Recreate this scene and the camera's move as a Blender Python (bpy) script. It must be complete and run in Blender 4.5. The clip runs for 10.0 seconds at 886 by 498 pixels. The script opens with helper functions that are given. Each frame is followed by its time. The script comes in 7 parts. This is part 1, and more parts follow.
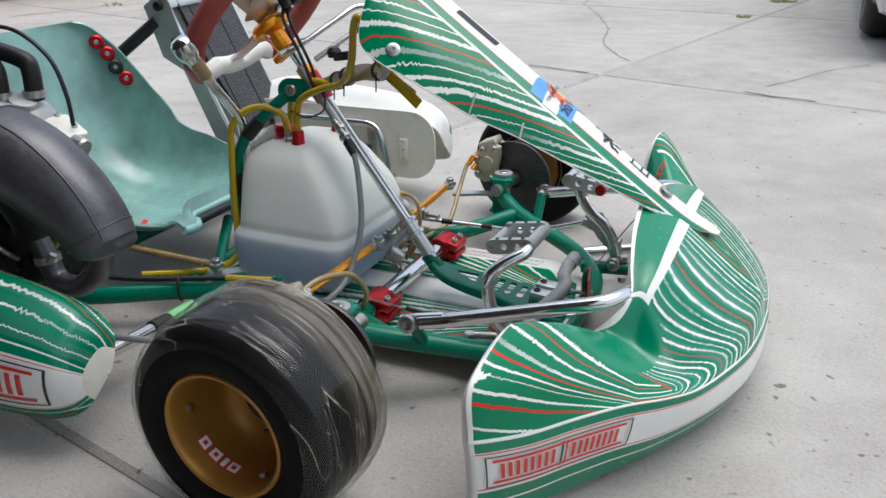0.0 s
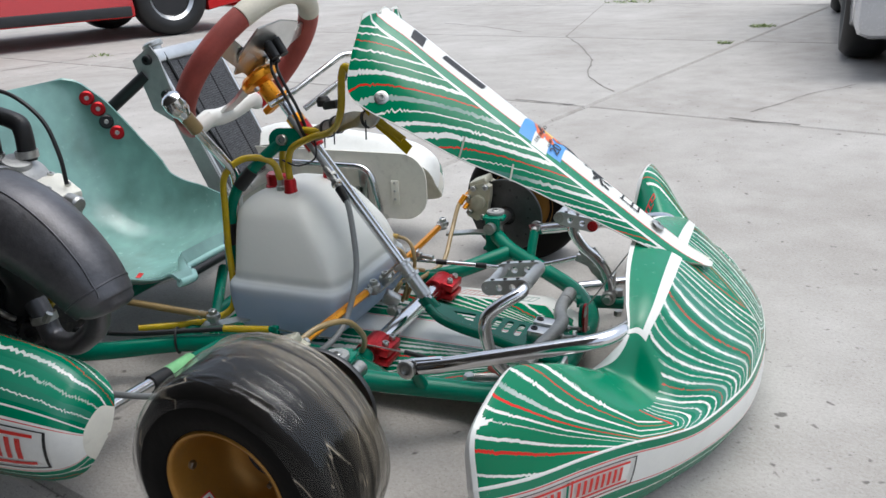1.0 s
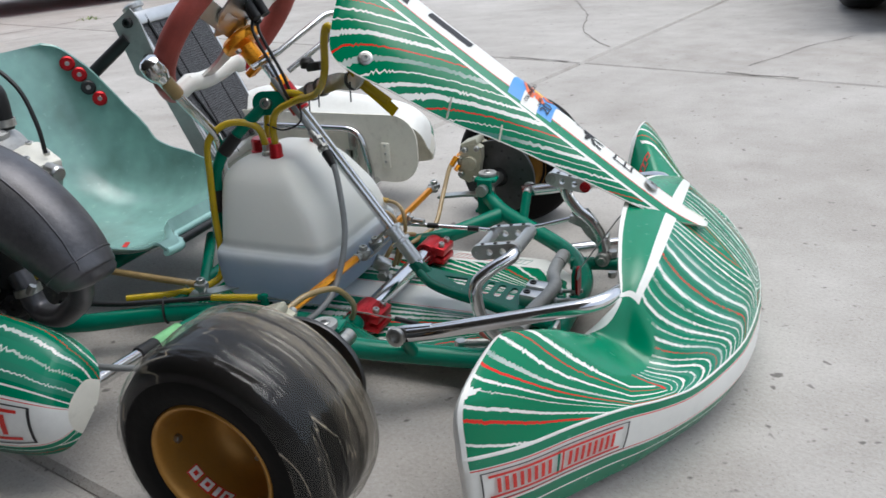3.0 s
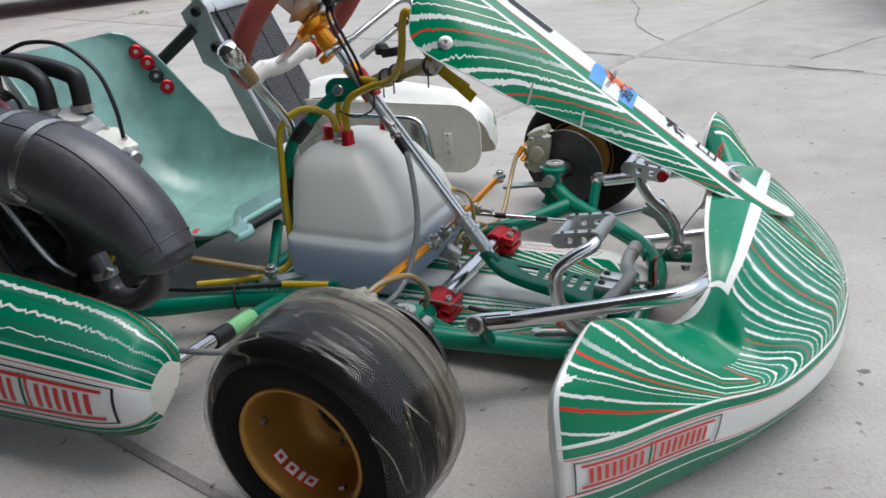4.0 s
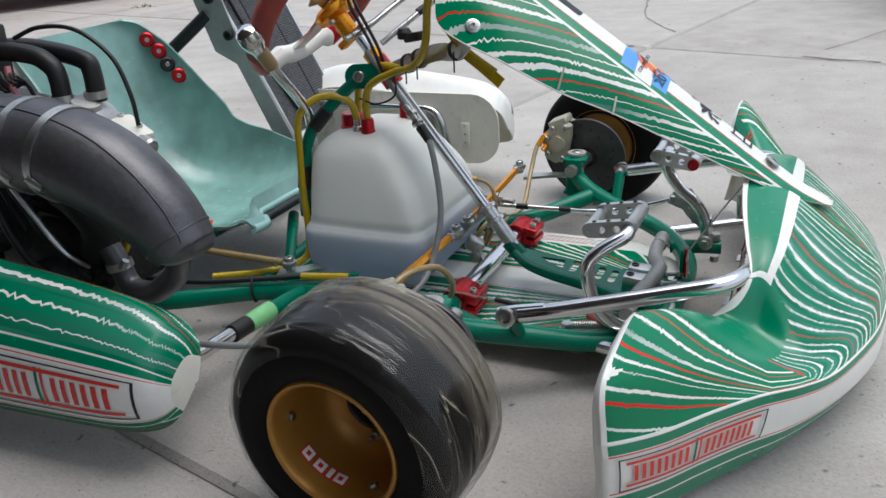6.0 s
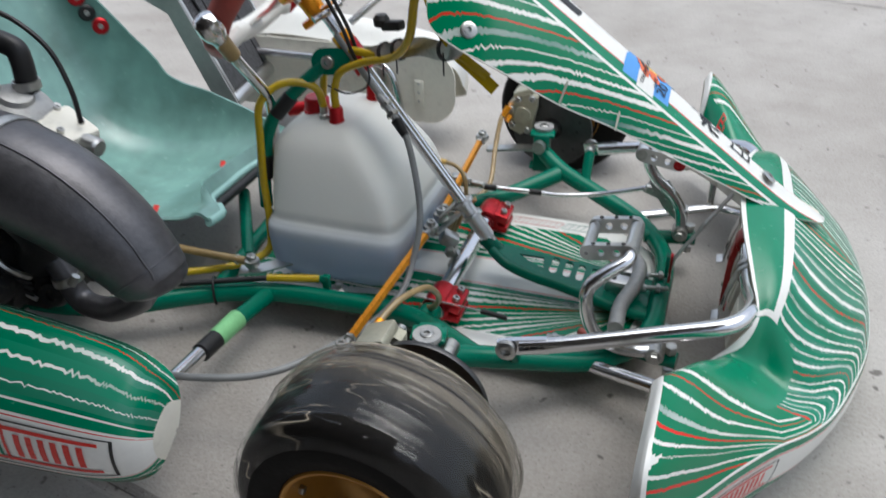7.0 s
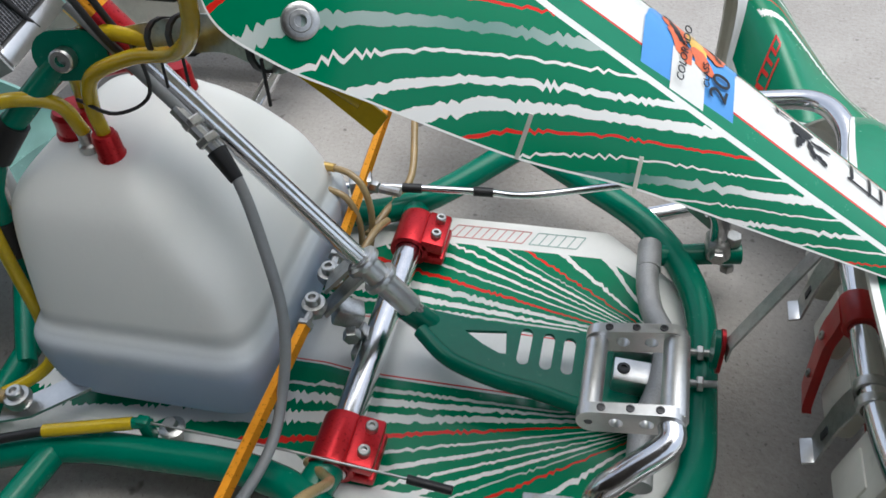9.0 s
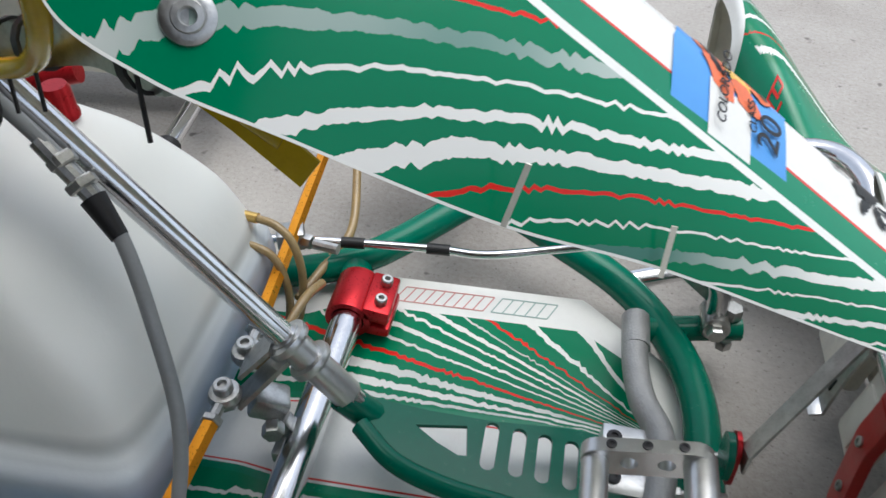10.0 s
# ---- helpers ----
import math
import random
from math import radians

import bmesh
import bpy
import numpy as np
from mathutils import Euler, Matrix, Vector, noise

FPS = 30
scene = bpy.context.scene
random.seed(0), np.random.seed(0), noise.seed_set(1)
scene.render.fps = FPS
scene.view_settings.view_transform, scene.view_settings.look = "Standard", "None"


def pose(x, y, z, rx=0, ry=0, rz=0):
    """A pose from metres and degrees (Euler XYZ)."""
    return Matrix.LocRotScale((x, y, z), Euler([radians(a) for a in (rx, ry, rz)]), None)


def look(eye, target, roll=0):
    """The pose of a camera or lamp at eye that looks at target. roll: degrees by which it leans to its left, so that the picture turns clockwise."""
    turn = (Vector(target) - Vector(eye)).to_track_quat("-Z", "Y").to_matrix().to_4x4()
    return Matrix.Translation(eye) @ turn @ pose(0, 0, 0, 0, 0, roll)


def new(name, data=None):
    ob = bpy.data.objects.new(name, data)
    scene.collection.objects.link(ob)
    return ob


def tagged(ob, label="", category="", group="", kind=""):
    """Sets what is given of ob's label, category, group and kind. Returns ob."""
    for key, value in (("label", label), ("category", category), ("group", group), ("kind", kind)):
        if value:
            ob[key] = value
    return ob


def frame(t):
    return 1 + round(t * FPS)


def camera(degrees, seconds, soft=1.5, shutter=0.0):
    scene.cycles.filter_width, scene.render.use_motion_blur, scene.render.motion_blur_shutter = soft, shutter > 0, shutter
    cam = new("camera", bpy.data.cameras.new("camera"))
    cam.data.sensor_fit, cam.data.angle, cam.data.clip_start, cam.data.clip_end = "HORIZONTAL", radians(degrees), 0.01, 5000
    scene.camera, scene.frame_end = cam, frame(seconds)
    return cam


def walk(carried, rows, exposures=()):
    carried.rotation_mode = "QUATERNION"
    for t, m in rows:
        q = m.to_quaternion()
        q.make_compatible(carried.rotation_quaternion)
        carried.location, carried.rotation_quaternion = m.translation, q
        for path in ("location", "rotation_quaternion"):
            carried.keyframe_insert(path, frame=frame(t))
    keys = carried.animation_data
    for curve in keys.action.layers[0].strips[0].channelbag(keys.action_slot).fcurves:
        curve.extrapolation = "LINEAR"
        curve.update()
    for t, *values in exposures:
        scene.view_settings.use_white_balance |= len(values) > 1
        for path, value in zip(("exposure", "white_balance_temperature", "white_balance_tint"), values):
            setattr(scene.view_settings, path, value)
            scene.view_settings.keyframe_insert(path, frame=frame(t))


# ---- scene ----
cam = camera(56.5, 10.0, shutter=0.25)
PATH = [
    (0, (0.603, -1.212, 0.675), (-0.159, 0.47, -0.092), -0.8),
    (0.5, (0.605, -1.21, 0.679), (-0.141, 0.48, -0.087), -2.1),
    (1, (0.602, -1.213, 0.692), (-0.156, 0.503, -0.002), -3.0),
    (1.5, (0.591, -1.21, 0.692), (-0.168, 0.508, 0.005), -3.7),
    (2, (0.6, -1.184, 0.689), (-0.123, 0.541, -0.02), -3.8),
    (2.2, (0.627, -1.181, 0.69), (-0.026, 0.561, -0.044), -3.7),
    (3.3, (0.588, -1.185, 0.686), (-0.194, 0.479, -0.102), -4.3),
    (3.5, (0.575, -1.191, 0.684), (-0.219, 0.485, -0.064), -4.2),
    (4, (0.546, -1.2, 0.674), (-0.28, 0.444, -0.111), -4.4),
    (4.5, (0.522, -1.199, 0.689), (-0.357, 0.439, -0.048), -4.2),
    (5, (0.541, -1.177, 0.667), (-0.216, 0.525, -0.061), -3.6),
    (5.5, (0.497, -1.195, 0.657), (-0.344, 0.448, -0.115), -4.3),
    (5.7, (0.5, -1.193, 0.653), (-0.338, 0.444, -0.132), -4.3),
    (6.8, (0.392, -1.133, 0.731), (-0.282, 0.509, -0.19), -3.1),
    (7, (0.33, -1.099, 0.798), (-0.223, 0.504, -0.262), -1.1),
    (7.5, (0.285, -0.951, 0.811), (-0.061, 0.52, -0.499), -4.0),
    (8, (0.257, -0.708, 0.755), (-0.054, 0.681, -0.65), -2.3),
    (8.5, (0.242, -0.562, 0.747), (-0.099, 0.785, -0.691), -4.4),
    (9, (0.216, -0.503, 0.706), (-0.194, 0.868, -0.692), -5.5),
    (9.5, (0.211, -0.46, 0.681), (-0.127, 0.987, -0.658), -2.8),
    (10, (0.176, -0.38, 0.62), (-0.103, 1.082, -0.716), -0.6),
]
walk(cam, [(t, look(eye, target, roll)) for t, eye, target, roll in PATH], [(0, 0.62, 6250, 8), (2, 0.61, 6250, 8), (4, 0.53, 6250, 8), (5, 0.56, 6250, 8), (5.5, 0.53, 6250, 8), (7, 0.51, 6250, 8), (8, 0.56, 6250, 8), (9, 0.62, 6250, 8), (10, 0.61, 6250, 8)])

# ---- world and light ----
world = bpy.data.worlds.new("world")
scene.world = world
world.use_nodes = True
wn, wl = world.node_tree.nodes, world.node_tree.links
sky = wn.new("ShaderNodeTexSky")
sky.sky_type = "NISHITA"
sky.sun_disc = False
sky.sun_elevation, sky.sun_rotation = radians(78), radians(60)
sky.air_density, sky.dust_density, sky.ozone_density = 1.0, 3.0, 1.0
haze = wn.new("ShaderNodeHueSaturation")  # thin even cloud takes most of the blue out of the sky
haze.inputs["Saturation"].default_value = 0.5
wl.new(sky.outputs["Color"], haze.inputs["Color"])
wl.new(haze.outputs["Color"], wn["Background"].inputs["Color"])
wn["Background"].inputs["Strength"].default_value = 0.15
sun_data = bpy.data.lights.new("sun", "SUN")
sun_data.energy, sun_data.angle, sun_data.color = 1.2, radians(60), (1.0, 0.985, 0.965)
sun = new("sun", sun_data)
sun.matrix_world = look((1.2, 0.5, 7.0), (0, 0, 0))
scene.view_settings.exposure = 0.55


# ---- materials ----
def nodes_of(name):
    m = bpy.data.materials.new(name)
    m.use_nodes = True
    return m, m.node_tree.nodes, m.node_tree.links


def math_node(n, l, op, a, b=None, c=None):
    q = n.new("ShaderNodeMath")
    q.operation = op
    for i, v in enumerate((a, b, c)):
        if v is None:
            continue
        if isinstance(v, (int, float)):
            q.inputs[i].default_value = v
        else:
            l.new(v, q.inputs[i])
    return q.outputs[0]


def mix_node(n, l, fac, a, b):
    q = n.new("ShaderNodeMix")
    q.data_type = "RGBA"
    for s, v in ((q.inputs[0], fac), (q.inputs[6], a), (q.inputs[7], b)):
        if isinstance(v, (int, float)):
            s.default_value = v
        elif isinstance(v, tuple):
            s.default_value = (*v[:3], 1)
        else:
            l.new(v, s)
    return q.outputs[2]


def noise_node(n, l, scale, detail=3.0, rough=0.55, coord="Object"):
    tc = n.new("ShaderNodeTexCoord")
    q = n.new("ShaderNodeTexNoise")
    q.inputs["Scale"].default_value, q.inputs["Detail"].default_value, q.inputs["Roughness"].default_value = scale, detail, rough
    l.new(tc.outputs[coord], q.inputs["Vector"])
    return q.outputs["Fac"]


def ramp_node(n, l, fac, stops, interp="LINEAR"):
    q = n.new("ShaderNodeValToRGB")
    q.color_ramp.interpolation = interp
    e = q.color_ramp.elements
    while len(e) < len(stops):
        e.new(0.5)
    for el, (p, c) in zip(e, stops):
        el.position, el.color = p, (*c, 1)
    l.new(fac, q.inputs[0])
    return q.outputs[0]


def surface(name, colour, rough=0.4, metal=0.0, var=0.15, scale=18.0, bump=0.0, bump_scale=250.0, coat=0.0, dirt=0.0, ior=1.5, trans=0.0, sub=0.0, aniso=0.0, fine_mix=0.4):
    """A plain material: base colour with variation at two scales, worn gloss and fine relief."""
    m, n, l = nodes_of(name)
    b = n["Principled BSDF"]
    big, fine = noise_node(n, l, scale), noise_node(n, l, scale * 9, 4.0, 0.7)
    f = math_node(n, l, "ADD", math_node(n, l, "MULTIPLY", big, 1 - fine_mix), math_node(n, l, "MULTIPLY", fine, fine_mix))
    dark, light = tuple(c * (1 - var) for c in colour), tuple(min(1, c * (1 + var)) for c in colour)
    col = ramp_node(n, l, f, ((0.3, dark), (0.7, light)))
    if dirt:
        d = math_node(n, l, "MULTIPLY", math_node(n, l, "MAXIMUM", math_node(n, l, "SUBTRACT", noise_node(n, l, scale * 2.3, 5.0, 0.7), 0.52), 0.0), dirt * 6)
        col = mix_node(n, l, math_node(n, l, "MINIMUM", d, 0.8), col, (0.13, 0.11, 0.085))
    l.new(col, b.inputs["Base Color"])
    l.new(math_node(n, l, "ADD", math_node(n, l, "MULTIPLY", fine, 0.22), max(0.02, rough - 0.11)), b.inputs["Roughness"])
    b.inputs["Metallic"].default_value, b.inputs["IOR"].default_value = metal, ior
    b.inputs["Coat Weight"].default_value, b.inputs["Coat Roughness"].default_value = coat, 0.06
    b.inputs["Transmission Weight"].default_value = trans
    b.inputs["Anisotropic"].default_value = aniso
    if sub:
        b.inputs["Subsurface Weight"].default_value, b.inputs["Subsurface Radius"].default_value, b.inputs["Subsurface Scale"].default_value = sub, (1, 1, 1), 0.02
    if bump:
        q = n.new("ShaderNodeBump")
        q.inputs["Strength"].default_value, q.inputs["Distance"].default_value = bump, 0.002
        l.new(noise_node(n, l, bump_scale, 4.0, 0.6), q.inputs["Height"])
        l.new(q.outputs[0], b.inputs["Normal"])
    return m


GREEN, RED, WHITE, CREAM = (0.0, 0.17, 0.075), (0.62, 0.02, 0.012), (0.78, 0.78, 0.74), (0.74, 0.72, 0.63)


def striped(name, jag=0.16, freq=9.0, thick=1.0, gradient=True, cycle=5):
    """Printed green vinyl with jagged white and red lines. UV: u counts the lines, v runs along them in decimetres."""
    m, n, l = nodes_of(name)
    b = n["Principled BSDF"]
    uv = n.new("ShaderNodeUVMap")
    sep = n.new("ShaderNodeSeparateXYZ")
    l.new(uv.outputs[0], sep.inputs[0])
    u, v = sep.outputs[0], sep.outputs[1]
    idx = math_node(n, l, "FLOOR", u)
    m5 = math_node(n, l, "DIVIDE", math_node(n, l, "FLOORED_MODULO", idx, 5.0), 5.0)
    loc = math_node(n, l, "SUBTRACT", math_node(n, l, "FRACT", u), 0.5)

    def wave(f, detail, seed, dims="2D"):
        q = n.new("ShaderNodeTexNoise")
        q.noise_dimensions = "2D"
        q.inputs["Scale"].default_value, q.inputs["Detail"].default_value, q.inputs["Roughness"].default_value = 1.0, detail, 0.75
        c = n.new("ShaderNodeCombineXYZ")
        l.new(math_node(n, l, "MULTIPLY", v, f), c.inputs[0])
        l.new(math_node(n, l, "ADD", math_node(n, l, "MULTIPLY", idx, 7.31), seed), c.inputs[1])
        l.new(c.outputs[0], q.inputs["Vector"])
        return math_node(n, l, "SUBTRACT", q.outputs["Fac"], 0.5)

    # zigzag: a triangle wave whose height changes from tooth to tooth
    tooth = math_node(n, l, "MULTIPLY", v, freq)
    tri = math_node(n, l, "SUBTRACT", math_node(n, l, "PINGPONG", math_node(n, l, "ADD", tooth, math_node(n, l, "MULTIPLY", wave(freq * 0.7, 1.0, 3.3), 1.6)), 0.5), 0.25)
    amp = math_node(n, l, "ADD", math_node(n, l, "MULTIPLY", wave(freq * 0.45, 0.0, 9.1), 3.0), 0.7)
    off = math_node(n, l, "ADD", math_node(n, l, "MULTIPLY", math_node(n, l, "MULTIPLY", tri, amp), jag * 2), math_node(n, l, "MULTIPLY", wave(freq * 0.5, 2.0, 1.0), jag * 1.2))
    dist = math_node(n, l, "ABSOLUTE", math_node(n, l, "SUBTRACT", loc, off))
    width = ramp_node(n, l, m5, ((0.0, (0.085 * thick,) * 3), (0.15, (0.2 * thick,) * 3), (0.35, (0.075 * thick,) * 3), (0.55, (0.13 * thick,) * 3), (0.75, (0.22 * thick,) * 3)), "CONSTANT")
    wid = math_node(n, l, "MULTIPLY", width, math_node(n, l, "ADD", math_node(n, l, "MULTIPLY", wave(freq * 1.3, 2.0, 5.0), 0.9), 1.0))
    mask = math_node(n, l, "LESS_THAN", dist, wid)
    line = mix_node(n, l, math_node(n, l, "LESS_THAN", math_node(n, l, "FLOORED_MODULO", idx, float(cycle)), 0.5), WHITE, RED)
    fade = math_node(n, l, "ADD", math_node(n, l, "MULTIPLY", wave(0.35, 1.0, 2.0), 1.8), 0.5)
    tone = mix_node(n, l, fade, (0.0, 0.135, 0.066), (0.0, 0.215, 0.108))
    if gradient:
        tone = mix_node(n, l, math_node(n, l, "MINIMUM", math_node(n, l, "MAXIMUM", math_node(n, l, "MULTIPLY", wave(0.3, 0.0, 4.0), 1.8), 0.0), 0.3), tone, (0.10, 0.30, 0.24))
    pale = mix_node(n, l, math_node(n, l, "MAXIMUM", math_node(n, l, "MULTIPLY", wave(0.5, 0.0, 6.0), 1.6), 0.0), line, tone)
    col = mix_node(n, l, mask, tone, pale)
    l.new(col, b.inputs["Base Color"])
    l.new(math_node(n, l, "ADD", math_node(n, l, "MULTIPLY", noise_node(n, l, 90.0, 4.0), 0.18), 0.12), b.inputs["Roughness"])
    b.inputs["Specular IOR Level"].default_value = 0.35
    q = n.new("ShaderNodeBump")
    q.inputs["Strength"].default_value, q.inputs["Distance"].default_value = 0.12, 0.002
    l.new(noise_node(n, l, 35.0, 3.0), q.inputs["Height"])
    l.new(q.outputs[0], b.inputs["Normal"])
    return m


def lines_print(name, table, jag, freq, bumpy=0.1):
    """Printed green vinyl with a known row of lines. UV: u counts the lines, v runs along them in decimetres.
    Table: half width, 1 for red, and how much of the line fades out."""
    m, n, l = nodes_of(name)
    b = n["Principled BSDF"]
    uv, sep = n.new("ShaderNodeUVMap"), n.new("ShaderNodeSeparateXYZ")
    l.new(uv.outputs[0], sep.inputs[0])
    u, v = sep.outputs[0], sep.outputs[1]
    idx = math_node(n, l, "FLOOR", u)
    loc = math_node(n, l, "SUBTRACT", math_node(n, l, "FRACT", u), 0.5)
    k = len(table)
    row = n.new("ShaderNodeSeparateColor")
    l.new(ramp_node(n, l, math_node(n, l, "DIVIDE", math_node(n, l, "ADD", idx, 0.5), float(k)), [(q / k, r) for q, r in enumerate(table)], "CONSTANT"), row.inputs[0])
    half, red, fades = row.outputs[0], row.outputs[1], row.outputs[2]

    def along(f, detail, seed, rough=0.6):
        q, c = n.new("ShaderNodeTexNoise"), n.new("ShaderNodeCombineXYZ")
        q.noise_dimensions = "2D"
        q.inputs["Scale"].default_value, q.inputs["Detail"].default_value, q.inputs["Roughness"].default_value = 1.0, detail, rough
        l.new(math_node(n, l, "MULTIPLY", v, f), c.inputs[0])
        l.new(math_node(n, l, "ADD", math_node(n, l, "MULTIPLY", idx, 7.31), seed), c.inputs[1])
        l.new(c.outputs[0], q.inputs["Vector"])
        return math_node(n, l, "SUBTRACT", q.outputs["Fac"], 0.5)

    # teeth of uneven length and height: a leaning triangle wave on a wandering line
    tooth = math_node(n, l, "ADD", math_node(n, l, "MULTIPLY", v, freq), math_node(n, l, "MULTIPLY", along(freq * 0.35, 1.0, 3.3), 5.0))
    saw = math_node(n, l, "FRACT", tooth)
    lean = math_node(n, l, "MINIMUM", math_node(n, l, "MULTIPLY", saw, 1.6), math_node(n, l, "MULTIPLY", math_node(n, l, "SUBTRACT", 1.0, saw), 2.7))
    height = math_node(n, l, "MAXIMUM", math_node(n, l, "ADD", math_node(n, l, "MULTIPLY", along(freq * 0.3, 0.0, 9.1), 2.6), 0.6), 0.1)
    off = math_node(n, l, "ADD", math_node(n, l, "MULTIPLY", math_node(n, l, "MULTIPLY", math_node(n, l, "SUBTRACT", lean, 0.5), height), jag), math_node(n, l, "MULTIPLY", along(freq * 0.6, 2.0, 1.0), jag * 0.9))
    wide = math_node(n, l, "MULTIPLY", half, math_node(n, l, "ADD", math_node(n, l, "MULTIPLY", along(freq * 1.9, 2.0, 5.0, 0.8), 0.8), 1.0))
    dist = math_node(n, l, "ABSOLUTE", math_node(n, l, "SUBTRACT", loc, off))
    mask = math_node(n, l, "MULTIPLY", math_node(n, l, "LESS_THAN", dist, wide), math_node(n, l, "GREATER_THAN", half, 0.001))
    ghost = math_node(n, l, "MULTIPLY", fades, math_node(n, l, "MINIMUM", math_node(n, l, "MAXIMUM", math_node(n, l, "ADD", math_node(n, l, "MULTIPLY", along(0.7, 1.0, 6.0), 2.4), 0.35), 0.0), 1.0))
    tone = mix_node(n, l, noise_node(n, l, 9.0, 3.0, 0.5), (0.0, 0.155, 0.066), (0.0, 0.205, 0.092))
    ink = mix_node(n, l, red, WHITE, RED)
    col = mix_node(n, l, mask, tone, mix_node(n, l, ghost, ink, (0.03, 0.17, 0.13)))
    l.new(col, b.inputs["Base Color"])
    l.new(math_node(n, l, "ADD", math_node(n, l, "MULTIPLY", noise_node(n, l, 90.0, 4.0), 0.16), 0.12), b.inputs["Roughness"])
    b.inputs["Specular IOR Level"].default_value = 0.3
    q = n.new("ShaderNodeBump")
    q.inputs["Strength"].default_value, q.inputs["Distance"].default_value = bumpy, 0.002
    l.new(noise_node(n, l, 35.0, 3.0), q.inputs["Height"])
    l.new(q.outputs[0], b.inputs["Normal"])
    return m


# from the top of the panel down to its lower edge
PANEL_LINES = [(0, 0, 0), (0.12, 0, 0), (0.1, 0, 0), (0.05, 1, 0), (0.11, 0, 0), (0.06, 0, 0), (0.19, 0, 0.3), (0.065, 1, 0), (0.21, 0, 0.9), (0.065, 0, 0), (0.15, 0, 0), (0.25, 0, 0), (0.075, 1, 0), (0.055, 0, 0), (0.24, 0, 0.95), (0.055, 0, 0), (0.15, 0, 0), (0.07, 0, 0), (0.07, 1, 0), (0.16, 0, 0), (0.1, 0, 0), (0.16, 0, 0)]
# from the middle of the floor pan out to its side
TRAY_LINES = [(0.2, 0, 0.5), (0.26, 0, 0), (0.26, 0, 0.3), (0.13, 1, 0), (0.1, 0, 0.3), (0.16, 0, 0.4), (0.12, 0, 0), (0.2, 0, 0), (0.09, 0, 0.5), (0.1, 1, 0), (0.11, 0, 0), (0.09, 0, 0), (0.1, 0, 0)]
M_STRIPE = lines_print("printed_green_vinyl", PANEL_LINES, 0.18, 9.0)
M_STRIPE_FINE = striped("printed_green_vinyl_fine", 0.2, 11.0, 0.72, True, 7)
# from the ridge of a wing down to its chin
WING_LINES = [(0.13, 0, 0), (0.055, 1, 0), (0.11, 0, 0), (0.15, 0, 0.8), (0.12, 1, 0), (0.14, 0, 0), (0.05, 0, 1), (0.12, 0, 0), (0.14, 1, 0), (0, 0, 0), (0.12, 0, 0.2), (0, 0, 0)]
M_STRIPE_WING = lines_print("printed_green_vinyl_wing", WING_LINES, 0.13, 17.0)
M_STRIPE_POD = striped("printed_green_vinyl_pod", 0.14, 9.0, 0.5)
M_STRIPE_TRAY = lines_print("printed_green_vinyl_tray", TRAY_LINES, 0.2, 7.0, 0.05)
M_GREEN = surface("glossy_green_vinyl", (0.0, 0.205, 0.1), 0.24, var=0.1, scale=8, bump=0.05)
M_FRAME = surface("green_frame_paint", (0.0, 0.15, 0.09), 0.24, var=0.08, scale=14, coat=0.12, bump=0.015, dirt=0.03)
M_FRAME.node_tree.nodes["Principled BSDF"].inputs["Specular IOR Level"].default_value = 0.22
M_WHITE = surface("white_plastic", WHITE, 0.32, var=0.05, scale=14, bump=0.08, coat=0.1, dirt=0.06)
M_CREAM = surface("cream_plastic", CREAM, 0.38, var=0.07, scale=11, bump=0.1, dirt=0.2)
M_REDLINE = surface("red_pinstripe_vinyl", RED, 0.3, var=0.05)
M_FAINTRED = surface("faded_red_print", (0.62, 0.28, 0.25), 0.35, var=0.1)
M_FAINTGREEN = surface("faded_green_print", (0.3, 0.42, 0.38), 0.35, var=0.1)
M_BLACKLINE = surface("black_vinyl", (0.012, 0.012, 0.013), 0.35, var=0.2)
M_CHROME = surface("chrome", (0.72, 0.72, 0.73), 0.16, 1.0, var=0.08, scale=40, bump=0.03)
M_STEEL = surface("worn_zinc_steel", (0.52, 0.52, 0.5), 0.36, 1.0, var=0.25, scale=60, bump=0.12, dirt=0.3)
M_ALU = surface("machined_aluminium", (0.66, 0.66, 0.65), 0.34, 1.0, var=0.1, scale=35, bump=0.08)
M_CAST = surface("cast_grey_metal", (0.42, 0.42, 0.41), 0.55, 0.7, var=0.18, scale=40, bump=0.5, bump_scale=500)
M_REDANO = surface("red_anodised", (0.46, 0.012, 0.018), 0.3, 0.6, var=0.15, scale=40, bump=0.05)
M_REDPLASTIC = surface("red_plastic", (0.5, 0.014, 0.012), 0.35, var=0.12, scale=30, bump=0.1)
M_ORANGE = surface("orange_anodised", (0.85, 0.33, 0.02), 0.3, 0.8, var=0.12, scale=30, bump=0.04)
M_GOLD = surface("gold_magnesium_rim", (0.40, 0.195, 0.035), 0.4, 0.45, var=0.12, scale=30, bump=0.15, dirt=0.12)
M_RUBBER = surface("black_rubber", (0.009, 0.009, 0.0095), 0.5, var=0.25, scale=25, bump=0.15)
M_BLACKPIPE = surface("dark_raw_steel", (0.115, 0.113, 0.12), 0.4, 0.7, var=0.35, scale=12, bump=0.25, bump_scale=120, dirt=0.12)
M_SEAT = surface("teal_fibreglass", (0.19, 0.345, 0.31), 0.24, var=0.42, scale=6.5, bump=0.04, bump_scale=40, coat=0.25, fine_mix=0.1, dirt=0.1)
M_SEATRIM = surface("pale_teal_gelcoat", (0.36, 0.62, 0.57), 0.22, var=0.08, scale=9, coat=0.3)
